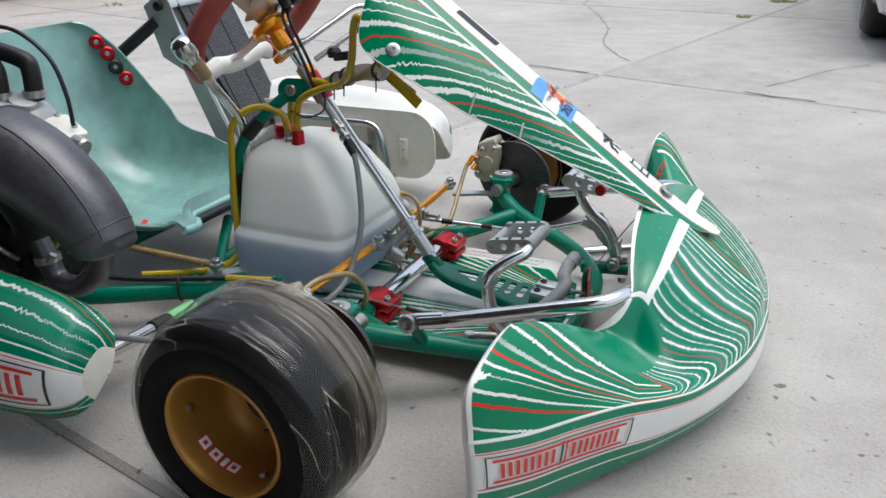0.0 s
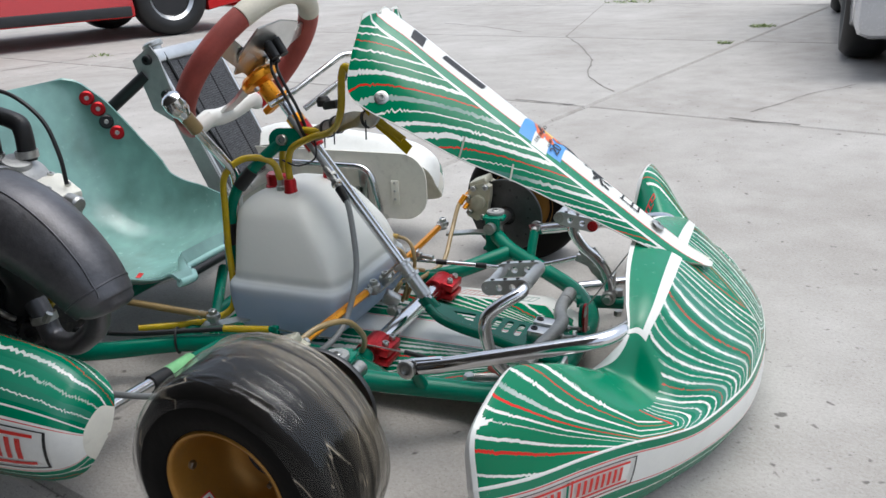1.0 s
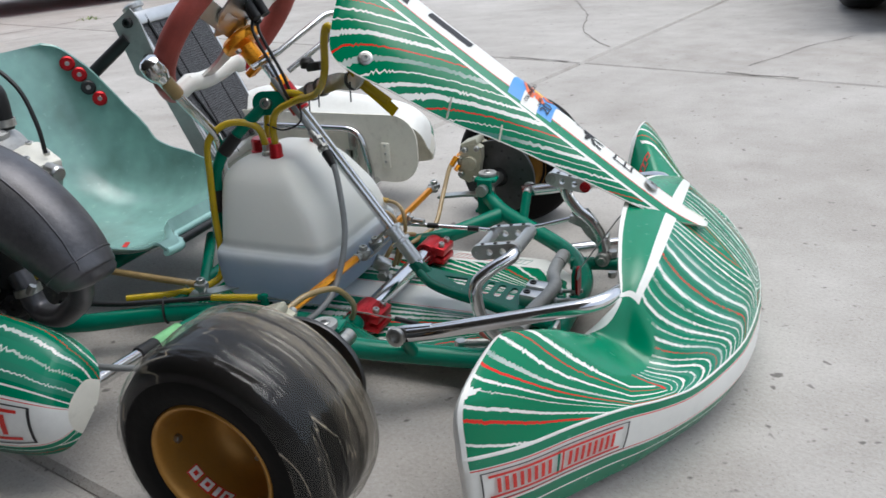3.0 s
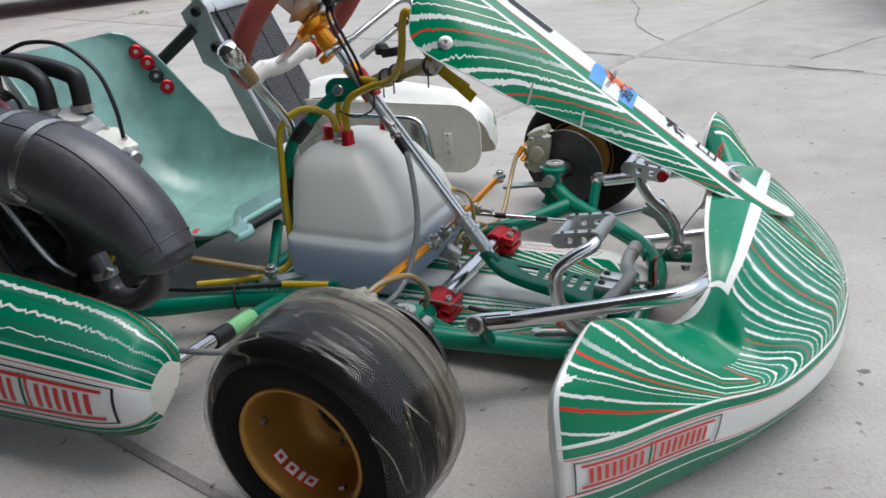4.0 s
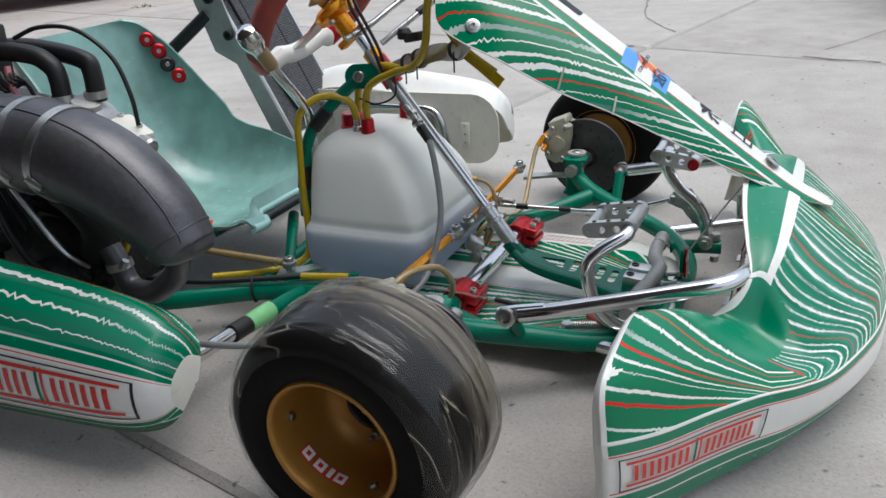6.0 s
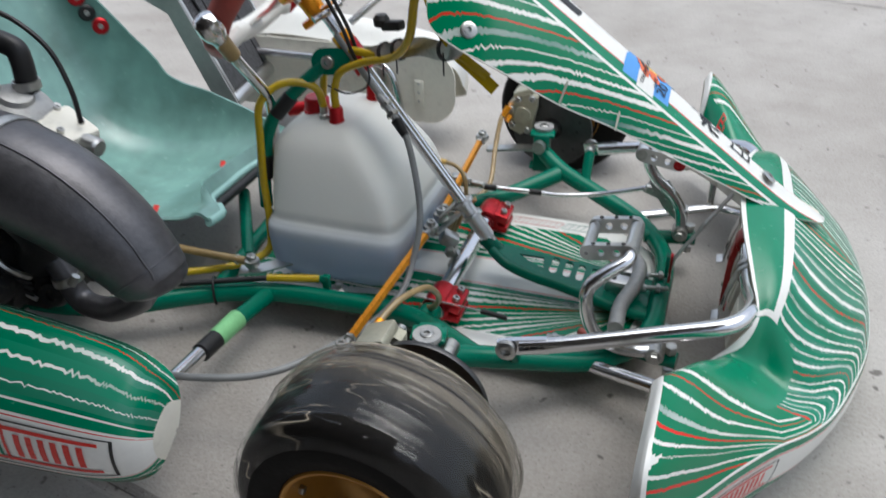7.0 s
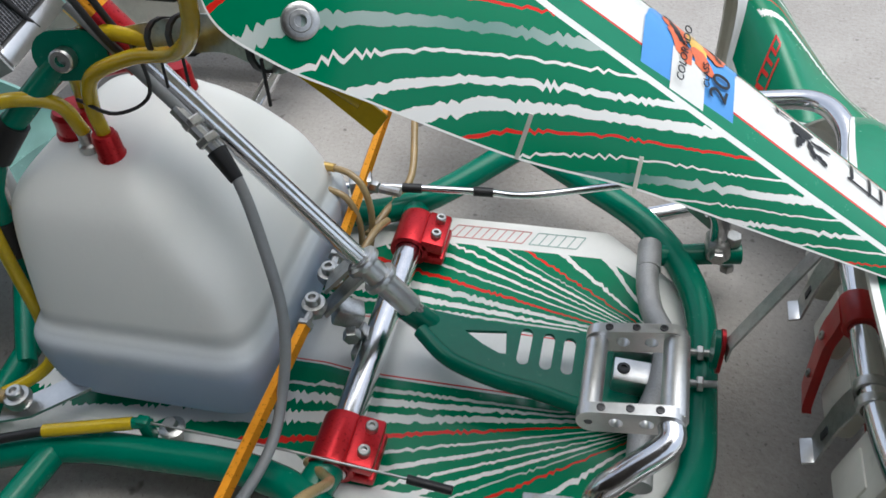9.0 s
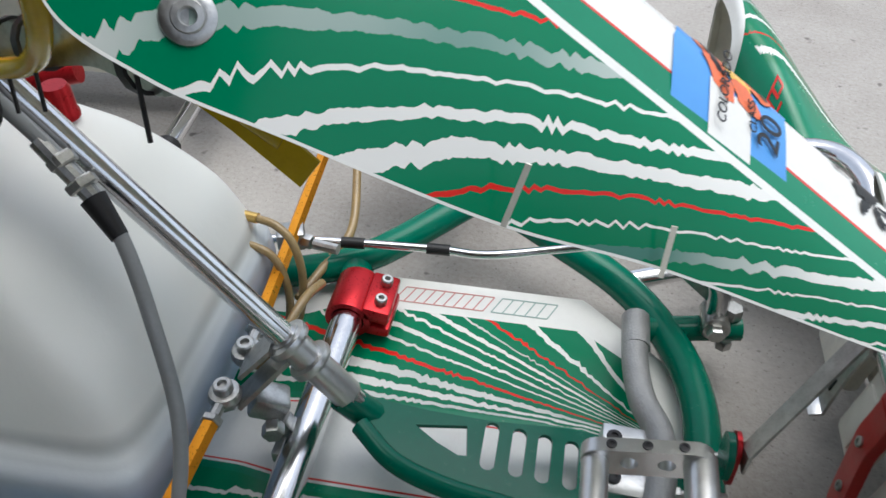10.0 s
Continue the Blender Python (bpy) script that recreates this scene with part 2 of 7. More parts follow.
M_YELLOW = surface("yellow_fuel_hose", (0.55, 0.39, 0.01), 0.22, var=0.15, scale=30, trans=0.15, coat=0.3)
M_AMBER = surface("amber_brake_line", (0.30, 0.21, 0.09), 0.3, var=0.2, scale=50, coat=0.2)
M_GREYCABLE = surface("grey_cable_sheath", (0.24, 0.25, 0.25), 0.4, var=0.12, scale=30)
M_SUEDE = surface("red_brown_grip", (0.33, 0.06, 0.045), 0.6, var=0.25, scale=20, bump=0.6, bump_scale=600)
M_GRIPWHITE = surface("cream_grip_leather", (0.60, 0.56, 0.46), 0.55, var=0.12, scale=20, bump=0.3)
M_LIME = surface("light_green_tape", (0.22, 0.55, 0.24), 0.5, var=0.15, scale=30, bump=0.2)
M_SILVERPAD = surface("pale_caliper_metal", (0.50, 0.48, 0.37), 0.4, 0.6, var=0.12, scale=40, bump=0.2, dirt=0.2)
M_DISC = surface("ground_brake_disc", (0.085, 0.085, 0.085), 0.38, 0.8, var=0.3, scale=30, bump=0.15)
M_CORE = surface("radiator_core", (0.06, 0.06, 0.063), 0.6, 0.2, var=0.4, scale=160, bump=0.6, bump_scale=900)
M_CORETUBE = surface("radiator_tube", (0.24, 0.24, 0.25), 0.5, 0.4, var=0.6, scale=220)
M_ENGINE = surface("dark_engine_casting", (0.022, 0.022, 0.023), 0.5, 0.4, var=0.35, scale=40, bump=0.4, dirt=0.4)
M_HEAD = surface("grey_engine_head", (0.42, 0.42, 0.41), 0.5, 0.5, var=0.15, scale=35, bump=0.3, dirt=0.25)
M_BLUE = surface("blue_sticker", (0.09, 0.32, 0.72), 0.35, var=0.06)
M_PINK = surface("orange_red_print", (0.75, 0.16, 0.06), 0.35, var=0.2, scale=90)
M_YPRINT = surface("yellow_print", (0.8, 0.5, 0.1), 0.35, var=0.2, scale=90)
M_CARRED = surface("red_car_paint", (0.50, 0.012, 0.012), 0.2, var=0.05, coat=0.8)
M_CARWHITE = surface("silver_car_paint", (0.55, 0.56, 0.58), 0.25, 0.2, var=0.04, coat=0.8)
M_CARDARK = surface("dark_car_trim", (0.02, 0.02, 0.022), 0.5, var=0.2)
M_GRASS = surface("weed_green", (0.20, 0.27, 0.08), 0.6, var=0.4, scale=30)


def tyre_material():
    """Slick tyre: matt black rubber, a little browned and scuffed round the tread."""
    m, n, l = nodes_of("slick_rubber")
    b = n["Principled BSDF"]
    tc, mp, q = n.new("ShaderNodeTexCoord"), n.new("ShaderNodeMapping"), n.new("ShaderNodeTexNoise")
    mp.inputs["Scale"].default_value = (5.0, 40.0, 5.0)
    l.new(tc.outputs["Object"], mp.inputs[0])
    q.inputs["Scale"].default_value, q.inputs["Detail"].default_value = 1.0, 4.0
    l.new(mp.outputs[0], q.inputs["Vector"])
    l.new(mix_node(n, l, math_node(n, l, "MULTIPLY", q.outputs["Fac"], 0.6), (0.003, 0.003, 0.0032), (0.011, 0.0095, 0.008)), b.inputs["Base Color"])
    b.inputs["Roughness"].default_value, b.inputs["Specular IOR Level"].default_value = 0.6, 0.12
    bp = n.new("ShaderNodeBump")
    bp.inputs["Strength"].default_value, bp.inputs["Distance"].default_value = 0.3, 0.003
    l.new(noise_node(n, l, 60.0, 4.0), bp.inputs["Height"])
    l.new(bp.outputs[0], b.inputs["Normal"])
    return m


def tank_material():
    """Milky plastic; the fuel inside tints its lower part blue-grey up to an even level."""
    m, n, l = nodes_of("milky_tank_plastic")
    b = n["Principled BSDF"]
    tc = n.new("ShaderNodeTexCoord")
    sp = n.new("ShaderNodeSeparateXYZ")
    l.new(tc.outputs["Object"], sp.inputs[0])
    z = math_node(n, l, "ADD", sp.outputs[2], math_node(n, l, "MULTIPLY", noise_node(n, l, 9.0), 0.012))
    level = ramp_node(n, l, math_node(n, l, "MULTIPLY", z, 3.0), ((0.3, (0.35, 0.46, 0.63)), (0.4, (0.38, 0.48, 0.62)), (0.475, (0.58, 0.60, 0.57)), (0.52, (0.95, 0.95, 0.89))))
    l.new(mix_node(n, l, math_node(n, l, "MULTIPLY", noise_node(n, l, 14.0, 5.0, 0.7), 0.25), level, (0.86, 0.865, 0.835)), b.inputs["Base Color"])
    b.inputs["Roughness"].default_value = 0.38
    q = n.new("ShaderNodeBump")
    q.inputs["Strength"].default_value, q.inputs["Distance"].default_value = 0.15, 0.002
    l.new(noise_node(n, l, 120.0, 3.0), q.inputs["Height"])
    l.new(q.outputs[0], b.inputs["Normal"])
    tr, mx = n.new("ShaderNodeBsdfTranslucent"), n.new("ShaderNodeMixShader")
    l.new(level, tr.inputs["Color"])
    mx.inputs[0].default_value = 0.3
    l.new(b.outputs[0], mx.inputs[1])
    l.new(tr.outputs[0], mx.inputs[2])
    l.new(mx.outputs[0], n["Material Output"].inputs["Surface"])
    return m


def concrete():
    m, n, l = nodes_of("weathered_concrete")
    b = n["Principled BSDF"]
    oi = n.new("ShaderNodeObjectInfo")
    big, mid, fine = noise_node(n, l, 0.9, 4.0, 0.6), noise_node(n, l, 7.0, 5.0, 0.65), noise_node(n, l, 160.0, 3.0, 0.7)
    f = math_node(n, l, "ADD", math_node(n, l, "MULTIPLY", big, 0.5), math_node(n, l, "ADD", math_node(n, l, "MULTIPLY", mid, 0.3), math_node(n, l, "MULTIPLY", fine, 0.3)))
    col = ramp_node(n, l, f, ((0.36, (0.24, 0.216, 0.19)), (0.55, (0.368, 0.345, 0.317)), (0.72, (0.48, 0.457, 0.428))))
    spots = math_node(n, l, "MULTIPLY", math_node(n, l, "MAXIMUM", math_node(n, l, "SUBTRACT", noise_node(n, l, 38.0, 2.0, 0.5), 0.68), 0.0), 12.0)
    col = mix_node(n, l, math_node(n, l, "MINIMUM", spots, 0.8), col, (0.06, 0.052, 0.045))
    grit = math_node(n, l, "MULTIPLY", math_node(n, l, "MAXIMUM", math_node(n, l, "SUBTRACT", noise_node(n, l, 210.0, 2.0, 0.5), 0.64), 0.0), 7.0)
    col = mix_node(n, l, math_node(n, l, "MINIMUM", grit, 0.55), col, (0.09, 0.08, 0.07))
    tone = math_node(n, l, "ADD", math_node(n, l, "MULTIPLY", oi.outputs["Random"], 0.08), 0.0)
    col = mix_node(n, l, tone, col, (0.5, 0.49, 0.46))
    l.new(col, b.inputs["Base Color"])
    b.inputs["Roughness"].default_value = 0.82
    q = n.new("ShaderNodeBump")
    q.inputs["Strength"].default_value, q.inputs["Distance"].default_value = 0.5, 0.004
    l.new(math_node(n, l, "ADD", fine, math_node(n, l, "MULTIPLY", mid, 0.6)), q.inputs["Height"])
    l.new(q.outputs[0], b.inputs["Normal"])
    return m


def film_material():
    """Thin clear film: mostly see-through, glossy, with a thin brown haze in streaks: film tint and painted sky sheen.
    """
    m, n, l = nodes_of("clear_film")
    for q in list(n):
        if q.type == "BSDF_PRINCIPLED":
            n.remove(q)
    clear, gloss, sheen_tint = n.new("ShaderNodeBsdfTransparent"), n.new("ShaderNodeBsdfGlossy"), n.new("ShaderNodeBsdfDiffuse")
    gloss.inputs["Roughness"].default_value = 0.05
    gloss.inputs["Color"].default_value = (1, 1, 1, 1)
    # diffuse brown: the film's tint, with hazy sky reflection painted in
    sheen_tint.inputs["Color"].default_value = (0.36, 0.31, 0.235, 1)
    tc, mp, st = n.new("ShaderNodeTexCoord"), n.new("ShaderNodeMapping"), n.new("ShaderNodeTexNoise")
    mp.inputs["Scale"].default_value = (3.5, 110.0, 3.5)
    st.inputs["Scale"].default_value, st.inputs["Detail"].default_value, st.inputs["Roughness"].default_value = 1.0, 3.0, 0.6
    l.new(tc.outputs["Object"], mp.inputs[0])
    l.new(mp.outputs[0], st.inputs["Vector"])
    sp = n.new("ShaderNodeSeparateXYZ")
    l.new(tc.outputs["Object"], sp.inputs[0])
    side = math_node(n, l, "MINIMUM", math_node(n, l, "MAXIMUM", math_node(n, l, "MULTIPLY", math_node(n, l, "ADD", sp.outputs[1], 0.026), 17.0), 0.03), 1.0)
    haze_ = math_node(n, l, "MULTIPLY", math_node(n, l, "MULTIPLY", math_node(n, l, "MINIMUM", math_node(n, l, "MAXIMUM", math_node(n, l, "SUBTRACT", st.outputs["Fac"], 0.34), 0.0), 0.3), 2.3), side)
    mp2, cr = n.new("ShaderNodeMapping"), n.new("ShaderNodeTexNoise")
    mp2.inputs["Scale"].default_value = (6.0, 48.0, 6.0)
    cr.inputs["Scale"].default_value, cr.inputs["Detail"].default_value, cr.inputs["Distortion"].default_value = 1.0, 2.0, 0.9
    l.new(tc.outputs["Object"], mp2.inputs[0])
    l.new(mp2.outputs[0], cr.inputs["Vector"])
    # pale fold lines, which also paint in bright streaks the gloss lacks
    thin = math_node(n, l, "MAXIMUM", math_node(n, l, "SUBTRACT", 1.0, math_node(n, l, "MULTIPLY", math_node(n, l, "ABSOLUTE", math_node(n, l, "SUBTRACT", cr.outputs["Fac"], 0.5)), 55.0)), 0.0)
    patchy = math_node(n, l, "MINIMUM", math_node(n, l, "MAXIMUM", math_node(n, l, "MULTIPLY", math_node(n, l, "SUBTRACT", noise_node(n, l, 14.0, 2.0), 0.38), 5.0), 0.0), 1.0)
    haze_ = math_node(n, l, "MAXIMUM", haze_, math_node(n, l, "MULTIPLY", math_node(n, l, "MULTIPLY", thin, patchy), 0.75))
    fr = n.new("ShaderNodeFresnel")
    crease = n.new("ShaderNodeBump")
    crease.inputs["Strength"].default_value, crease.inputs["Distance"].default_value = 0.35, 0.003
    l.new(math_node(n, l, "MINIMUM", math_node(n, l, "ABSOLUTE", math_node(n, l, "SUBTRACT", st.outputs["Fac"], 0.5)), 0.09), crease.inputs["Height"])
    l.new(crease.outputs[0], gloss.inputs["Normal"])
    l.new(crease.outputs[0], fr.inputs["Normal"])
    fr.inputs["IOR"].default_value = 1.55
    a, b = n.new("ShaderNodeMixShader"), n.new("ShaderNodeMixShader")
    l.new(haze_, a.inputs[0])
    l.new(clear.outputs[0], a.inputs[1])
    l.new(sheen_tint.outputs[0], a.inputs[2])
    l.new(math_node(n, l, "MINIMUM", math_node(n, l, "MULTIPLY", fr.outputs[0], 0.6), 0.42), b.inputs[0])
    l.new(a.outputs[0], b.inputs[1])
    l.new(gloss.outputs[0], b.inputs[2])
    l.new(b.outputs[0], n["Material Output"].inputs["Surface"])
    return m


M_FILM = film_material()
M_GOLDEND = surface("brass_end", (0.62, 0.42, 0.14), 0.35, 0.9, var=0.15, scale=60)
M_TYRE, M_TANK, M_CONCRETE = tyre_material(), tank_material(), concrete()


# ---- mesh helpers ----
def mesh_of(name, verts, faces, mats, uvs=None, face_mats=None, smooth=35):
    me = bpy.data.meshes.new(name)
    me.from_pydata([tuple(v) for v in verts], [], faces)
    for mt in mats:
        me.materials.append(mt)
    if face_mats is not None:
        me.polygons.foreach_set("material_index", face_mats)
    if uvs is not None:
        lay = me.uv_layers.new(name="UVMap")
        data = [c for p in me.polygons for li in p.loop_indices for c in uvs[me.loops[li].vertex_index]]
        lay.data.foreach_set("uv", data)
    me.validate()
    if smooth:
        me.polygons.foreach_set("use_smooth", [True] * len(me.polygons))
        me.set_sharp_from_angle(angle=radians(smooth))
    me.update()
    return me


def part(name, me, parent, label=""):
    """Links a mesh as one object under a thing or a part."""
    ob = new(name, me)
    ob.parent = parent
    return tagged(ob, label)


def group(name, parent=None, at=None):
    ob = new(name)
    ob.empty_display_size = 0.05
    ob.parent = parent
    if at is not None:
        ob.matrix_basis = at
    return ob


def frame_of(d, up=(0, 0, 1)):
    """A rotation whose z axis points along d."""
    d = Vector(d).normalized()
    u = Vector(up)
    if abs(d.dot(u)) > 0.98:
        u = Vector((1, 0, 0))
    x = u.cross(d).normalized()
    return Matrix((x, d.cross(x), d)).transposed()


def smooth_path(pts, n=6, closed=False):
    """A Catmull-Rom curve through points."""
    p = [np.array(q, float) for q in pts]
    if len(p) < 3:
        return p
    out = []
    k = len(p)
    for i in range(k if closed else k - 1):
        a = p[(i - 1) % k] if closed or i > 0 else 2 * p[0] - p[1]
        b, c = p[i], p[(i + 1) % k]
        d = p[(i + 2) % k] if closed or i + 2 < k else 2 * p[-1] - p[-2]
        for j in range(n):
            t = j / n
            out.append(0.5 * (2 * b + (c - a) * t + (2 * a - 5 * b + 4 * c - d) * t * t + (3 * b - a - 3 * c + d) * t**3))
    if not closed:
        out.append(p[-1])
    return out


def bent(pts, radius=0.03, n=6):
    """A polyline with its corners rounded, as a bent tube has them."""
    p = [Vector(q) for q in pts]
    out = [p[0]]
    for a, b, c in zip(p, p[1:], p[2:]):
        r = min(radius, (a - b).length * 0.48, (c - b).length * 0.48)
        s, e = b + (a - b).normalized() * r, b + (c - b).normalized() * r
        out += [(1 - t) ** 2 * s + 2 * t * (1 - t) * b + t * t * e for t in [i / n for i in range(n + 1)]]
    return out + [p[-1]]


def tube_data(path, r, seg=12, caps=True, closed=False):
    """Verts and faces of a tube; r is a number or one radius per point."""
    path = [Vector(q) for q in path]
    k = len(path)
    rs = [r] * k if isinstance(r, (int, float)) else list(r)
    verts, faces = [], []
    x = None
    for i, p in enumerate(path):
        if closed:
            d = path[(i + 1) % k] - path[i - 1]
        else:
            d = path[min(i + 1, k - 1)] - path[max(i - 1, 0)]
        d = d.normalized() if d.length > 1e-9 else Vector((0, 0, 1))
        if x is None:
            x = frame_of(d).col[0]
        x = (x - d * x.dot(d)).normalized()
        y = d.cross(x)
        verts += [p + (x * math.cos(2 * math.pi * j / seg) + y * math.sin(2 * math.pi * j / seg)) * rs[i] for j in range(seg)]
    for i in range(k if closed else k - 1):
        a, b = i * seg, ((i + 1) % k) * seg
        faces += [(a + j, a + (j + 1) % seg, b + (j + 1) % seg, b + j) for j in range(seg)]
    if caps and not closed:
        faces += [tuple(range(seg - 1, -1, -1)), tuple(range((k - 1) * seg, k * seg))]
    return verts, faces


def tube(name, pts, r, mat, parent, label="", seg=12, closed=False, smooth=45):
    return part(name, mesh_of(name, *tube_data(pts, r, seg, True, closed), [mat], smooth=smooth), parent, label)


def join_data(*sets):
    verts, faces = [], []
    for v, f in sets:
        o = len(verts)
        verts += list(v)
        faces += [tuple(i + o for i in q) for q in f]
    return verts, faces


def bm_data(bm):
    bm.verts.index_update()
    d = [v.co.copy() for v in bm.verts], [tuple(v.index for v in f.verts) for f in bm.faces]
    bm.free()
    return d


def box_data(size, m=None, bevel=0.002):
    bm = bmesh.new()
    bmesh.ops.create_cube(bm, size=1.0)
    bmesh.ops.scale(bm, vec=size, verts=bm.verts)
    if bevel:
        bmesh.ops.bevel(bm, geom=bm.edges[:], offset=min(bevel, min(size) * 0.45), segments=2, profile=0.5, affect="EDGES")
    if m is not None:
        bm.transform(m)
    return bm_data(bm)


def lathe_data(profile, m=None, seg=32, closed=False):
    """Turns (radius, height) rows round z."""
    verts, faces = [], []
    k = len(profile)
    for r, h in profile:
        verts += [Vector((r * math.cos(2 * math.pi * j / seg), r * math.sin(2 * math.pi * j / seg), h)) for j in range(seg)]
    for i in range(k if closed else k - 1):
        a, b = i * seg, ((i + 1) % k) * seg
        faces += [(a + j, a + (j + 1) % seg, b + (j + 1) % seg, b + j) for j in range(seg)]
    if not closed:
        if profile[0][0] > 1e-6:
            faces.append(tuple(range(seg - 1, -1, -1)))
        if profile[-1][0] > 1e-6:
            faces.append(tuple(range((k - 1) * seg, k * seg)))
    if m is not None:
        verts = [m @ v for v in verts]
    return verts, faces


def at_along(p, d, up=(0, 0, 1)):
    return Matrix.Translation(p) @ frame_of(d, up).to_4x4()


def cap_screw_data(p, d, r=0.005, h=0.006):
    """A socket-head cap screw that stands on p and points along d."""
    return lathe_data([(r, 0), (r, h * 0.85), (r * 0.85, h), (r * 0.5, h), (r * 0.5, h * 0.45), (0.0, h * 0.4)], at_along(p, d), 14)


def hex_data(p, d, r=0.007, h=0.006):
    return lathe_data([(r * 0.9, 0), (r, h * 0.15), (r, h * 0.85), (r * 0.9, h), (0.0, h)], at_along(p, d), 6)


def prism_data(outline, thick, m, holes=()):
    """A flat plate with rounded holes, from its outline, extruded both ways."""
    bm = bmesh.new()
    loops = [outline, *holes]
    edges = []
    for lp in loops:
        vs = [bm.verts.new((x, y, 0)) for x, y in lp]
        edges += [bm.edges.new((vs[i], vs[(i + 1) % len(vs)])) for i in range(len(vs))]
    bmesh.ops.triangle_fill(bm, use_beauty=True, edges=edges)
    faces = bm.faces[:]
    got = bmesh.ops.extrude_face_region(bm, geom=faces)
    up = [v for v in got["geom"] if isinstance(v, bmesh.types.BMVert)]
    bmesh.ops.translate(bm, verts=up, vec=(0, 0, thick))
    bmesh.ops.translate(bm, verts=bm.verts[:], vec=(0, 0, -thick / 2))
    bmesh.ops.recalc_face_normals(bm, faces=bm.faces[:])
    bm.transform(m)
    return bm_data(bm)


def slot(cx, cy, lx, ly, n=5, turn=0.0):
    """Outline of a slot with round ends."""
    r = min(lx, ly) / 2
    ex, ey = lx / 2 - r, ly / 2 - r
    c, s = math.cos(turn), math.sin(turn)
    out = []
    for qx, qy, a0 in ((ex, ey, 0), (-ex, ey, 90), (-ex, -ey, 180), (ex, -ey, 270)):
        for i in range(n + 1):
            a = radians(a0 + 90 * i / n)
            x, y = qx + r * math.cos(a), qy + r * math.sin(a)
            q = (cx + x * c - y * s, cy + x * s + y * c)
            if not out or math.dist(q, out[-1]) > 1e-6:
                out.append(q)
    return out[:-1] if math.dist(out[0], out[-1]) < 1e-6 else out


def interp_row(rows, s):
    """Catmull-Rom between rows of points; s runs from 0 to len(rows) - 1."""
    rows = np.array(rows, float)
    i = min(int(s), len(rows) - 2)
    t = s - i
    b, c = rows[i], rows[i + 1]
    a = rows[i - 1] if i > 0 else 2 * b - c
    d = rows[i + 2] if i + 2 < len(rows) else 2 * c - b
    return 0.5 * (2 * b + (c - a) * t + (2 * a - 5 * b + 4 * c - d) * t * t + (3 * b - a - 3 * c + d) * t**3)


def rounded(cx, cy, lx, ly, r, n=6):
    """Outline of a rectangle with round corners."""
    out = []
    for qx, qy, a0 in ((lx / 2 - r, ly / 2 - r, 0), (r - lx / 2, ly / 2 - r, 90), (r - lx / 2, r - ly / 2, 180), (lx / 2 - r, r - ly / 2, 270)):
        out += [(cx + qx + r * math.cos(radians(a0 + 90 * k / n)), cy + qy + r * math.sin(radians(a0 + 90 * k / n))) for k in range(n + 1)]
    return out


def thing(name, label, category, grp="", kind="", at=None):
    return tagged(group(name, None, at), label, category, grp, kind)


# ---- ground ----
ground = tagged(new("ground", mesh_of("ground", [(-300, -300, -0.012), (300, -300, -0.012), (300, 300, -0.012), (-300, 300, -0.012)], [(0, 1, 2, 3)], [M_CONCRETE], smooth=0)), "grey concrete and soil under the driveway slabs", "ground", kind="structure")
pavement = thing("pavement", "weathered grey concrete driveway in large slabs with open joints", "pavement", kind="structure", at=pose(-0.238, 2.30, 0, 0, 0, -12))
SLAB_X = (-15.4, -11.6, -7.8, -4.0, 0.0, 3.8, 7.6, 11.4)
SLAB_Y = (-11.4, -8.6, -5.8, -2.80, 0.0, 2.36, 5.1, 7.9, 10.7, 13.5)


def joint_y(x, y):
    """The joint beside the kart does not run quite square to the others."""
    return y - (0.092 * max(x, 0.0) + 0.05 * min(x, 0.0)) if abs(y) < 0.01 else y


def slab_mesh(xa, xb, ya, yb):
    g, b = 0.0065, 0.009
    ring = []
    for inset in (g, g + b):
        ring.append([(x + inset * sx, joint_y(x, y) - ya + inset * sy) for x, y, sx, sy in ((xa, ya, 1, 1), (xb, ya, -1, 1), (xb, yb, -1, -1), (xa, yb, 1, -1))])
    v = [(x - xa, y, z) for pts, z in ((ring[0], -0.1), (ring[0], -b), (ring[1], 0)) for x, y in pts]
    f = [(8, 9, 10, 11)] + [(a + i, a + (i + 1) % 4, a + 4 + (i + 1) % 4, a + 4 + i) for a in (0, 4) for i in range(4)]
    return mesh_of("slab", v, f, [M_CONCRETE], smooth=0)


for xa, xb in zip(SLAB_X, SLAB_X[1:]):
    for ya, yb in zip(SLAB_Y, SLAB_Y[1:]):
        part("slab", slab_mesh(xa, xb, ya, yb), pavement).location = (xa, ya, 0)

inv = pavement.matrix_basis.inverted()
rng = random.Random(5)
M_CRACK = surface("dusty_crack", (0.17, 0.155, 0.14), 0.95, var=0.35, scale=9)


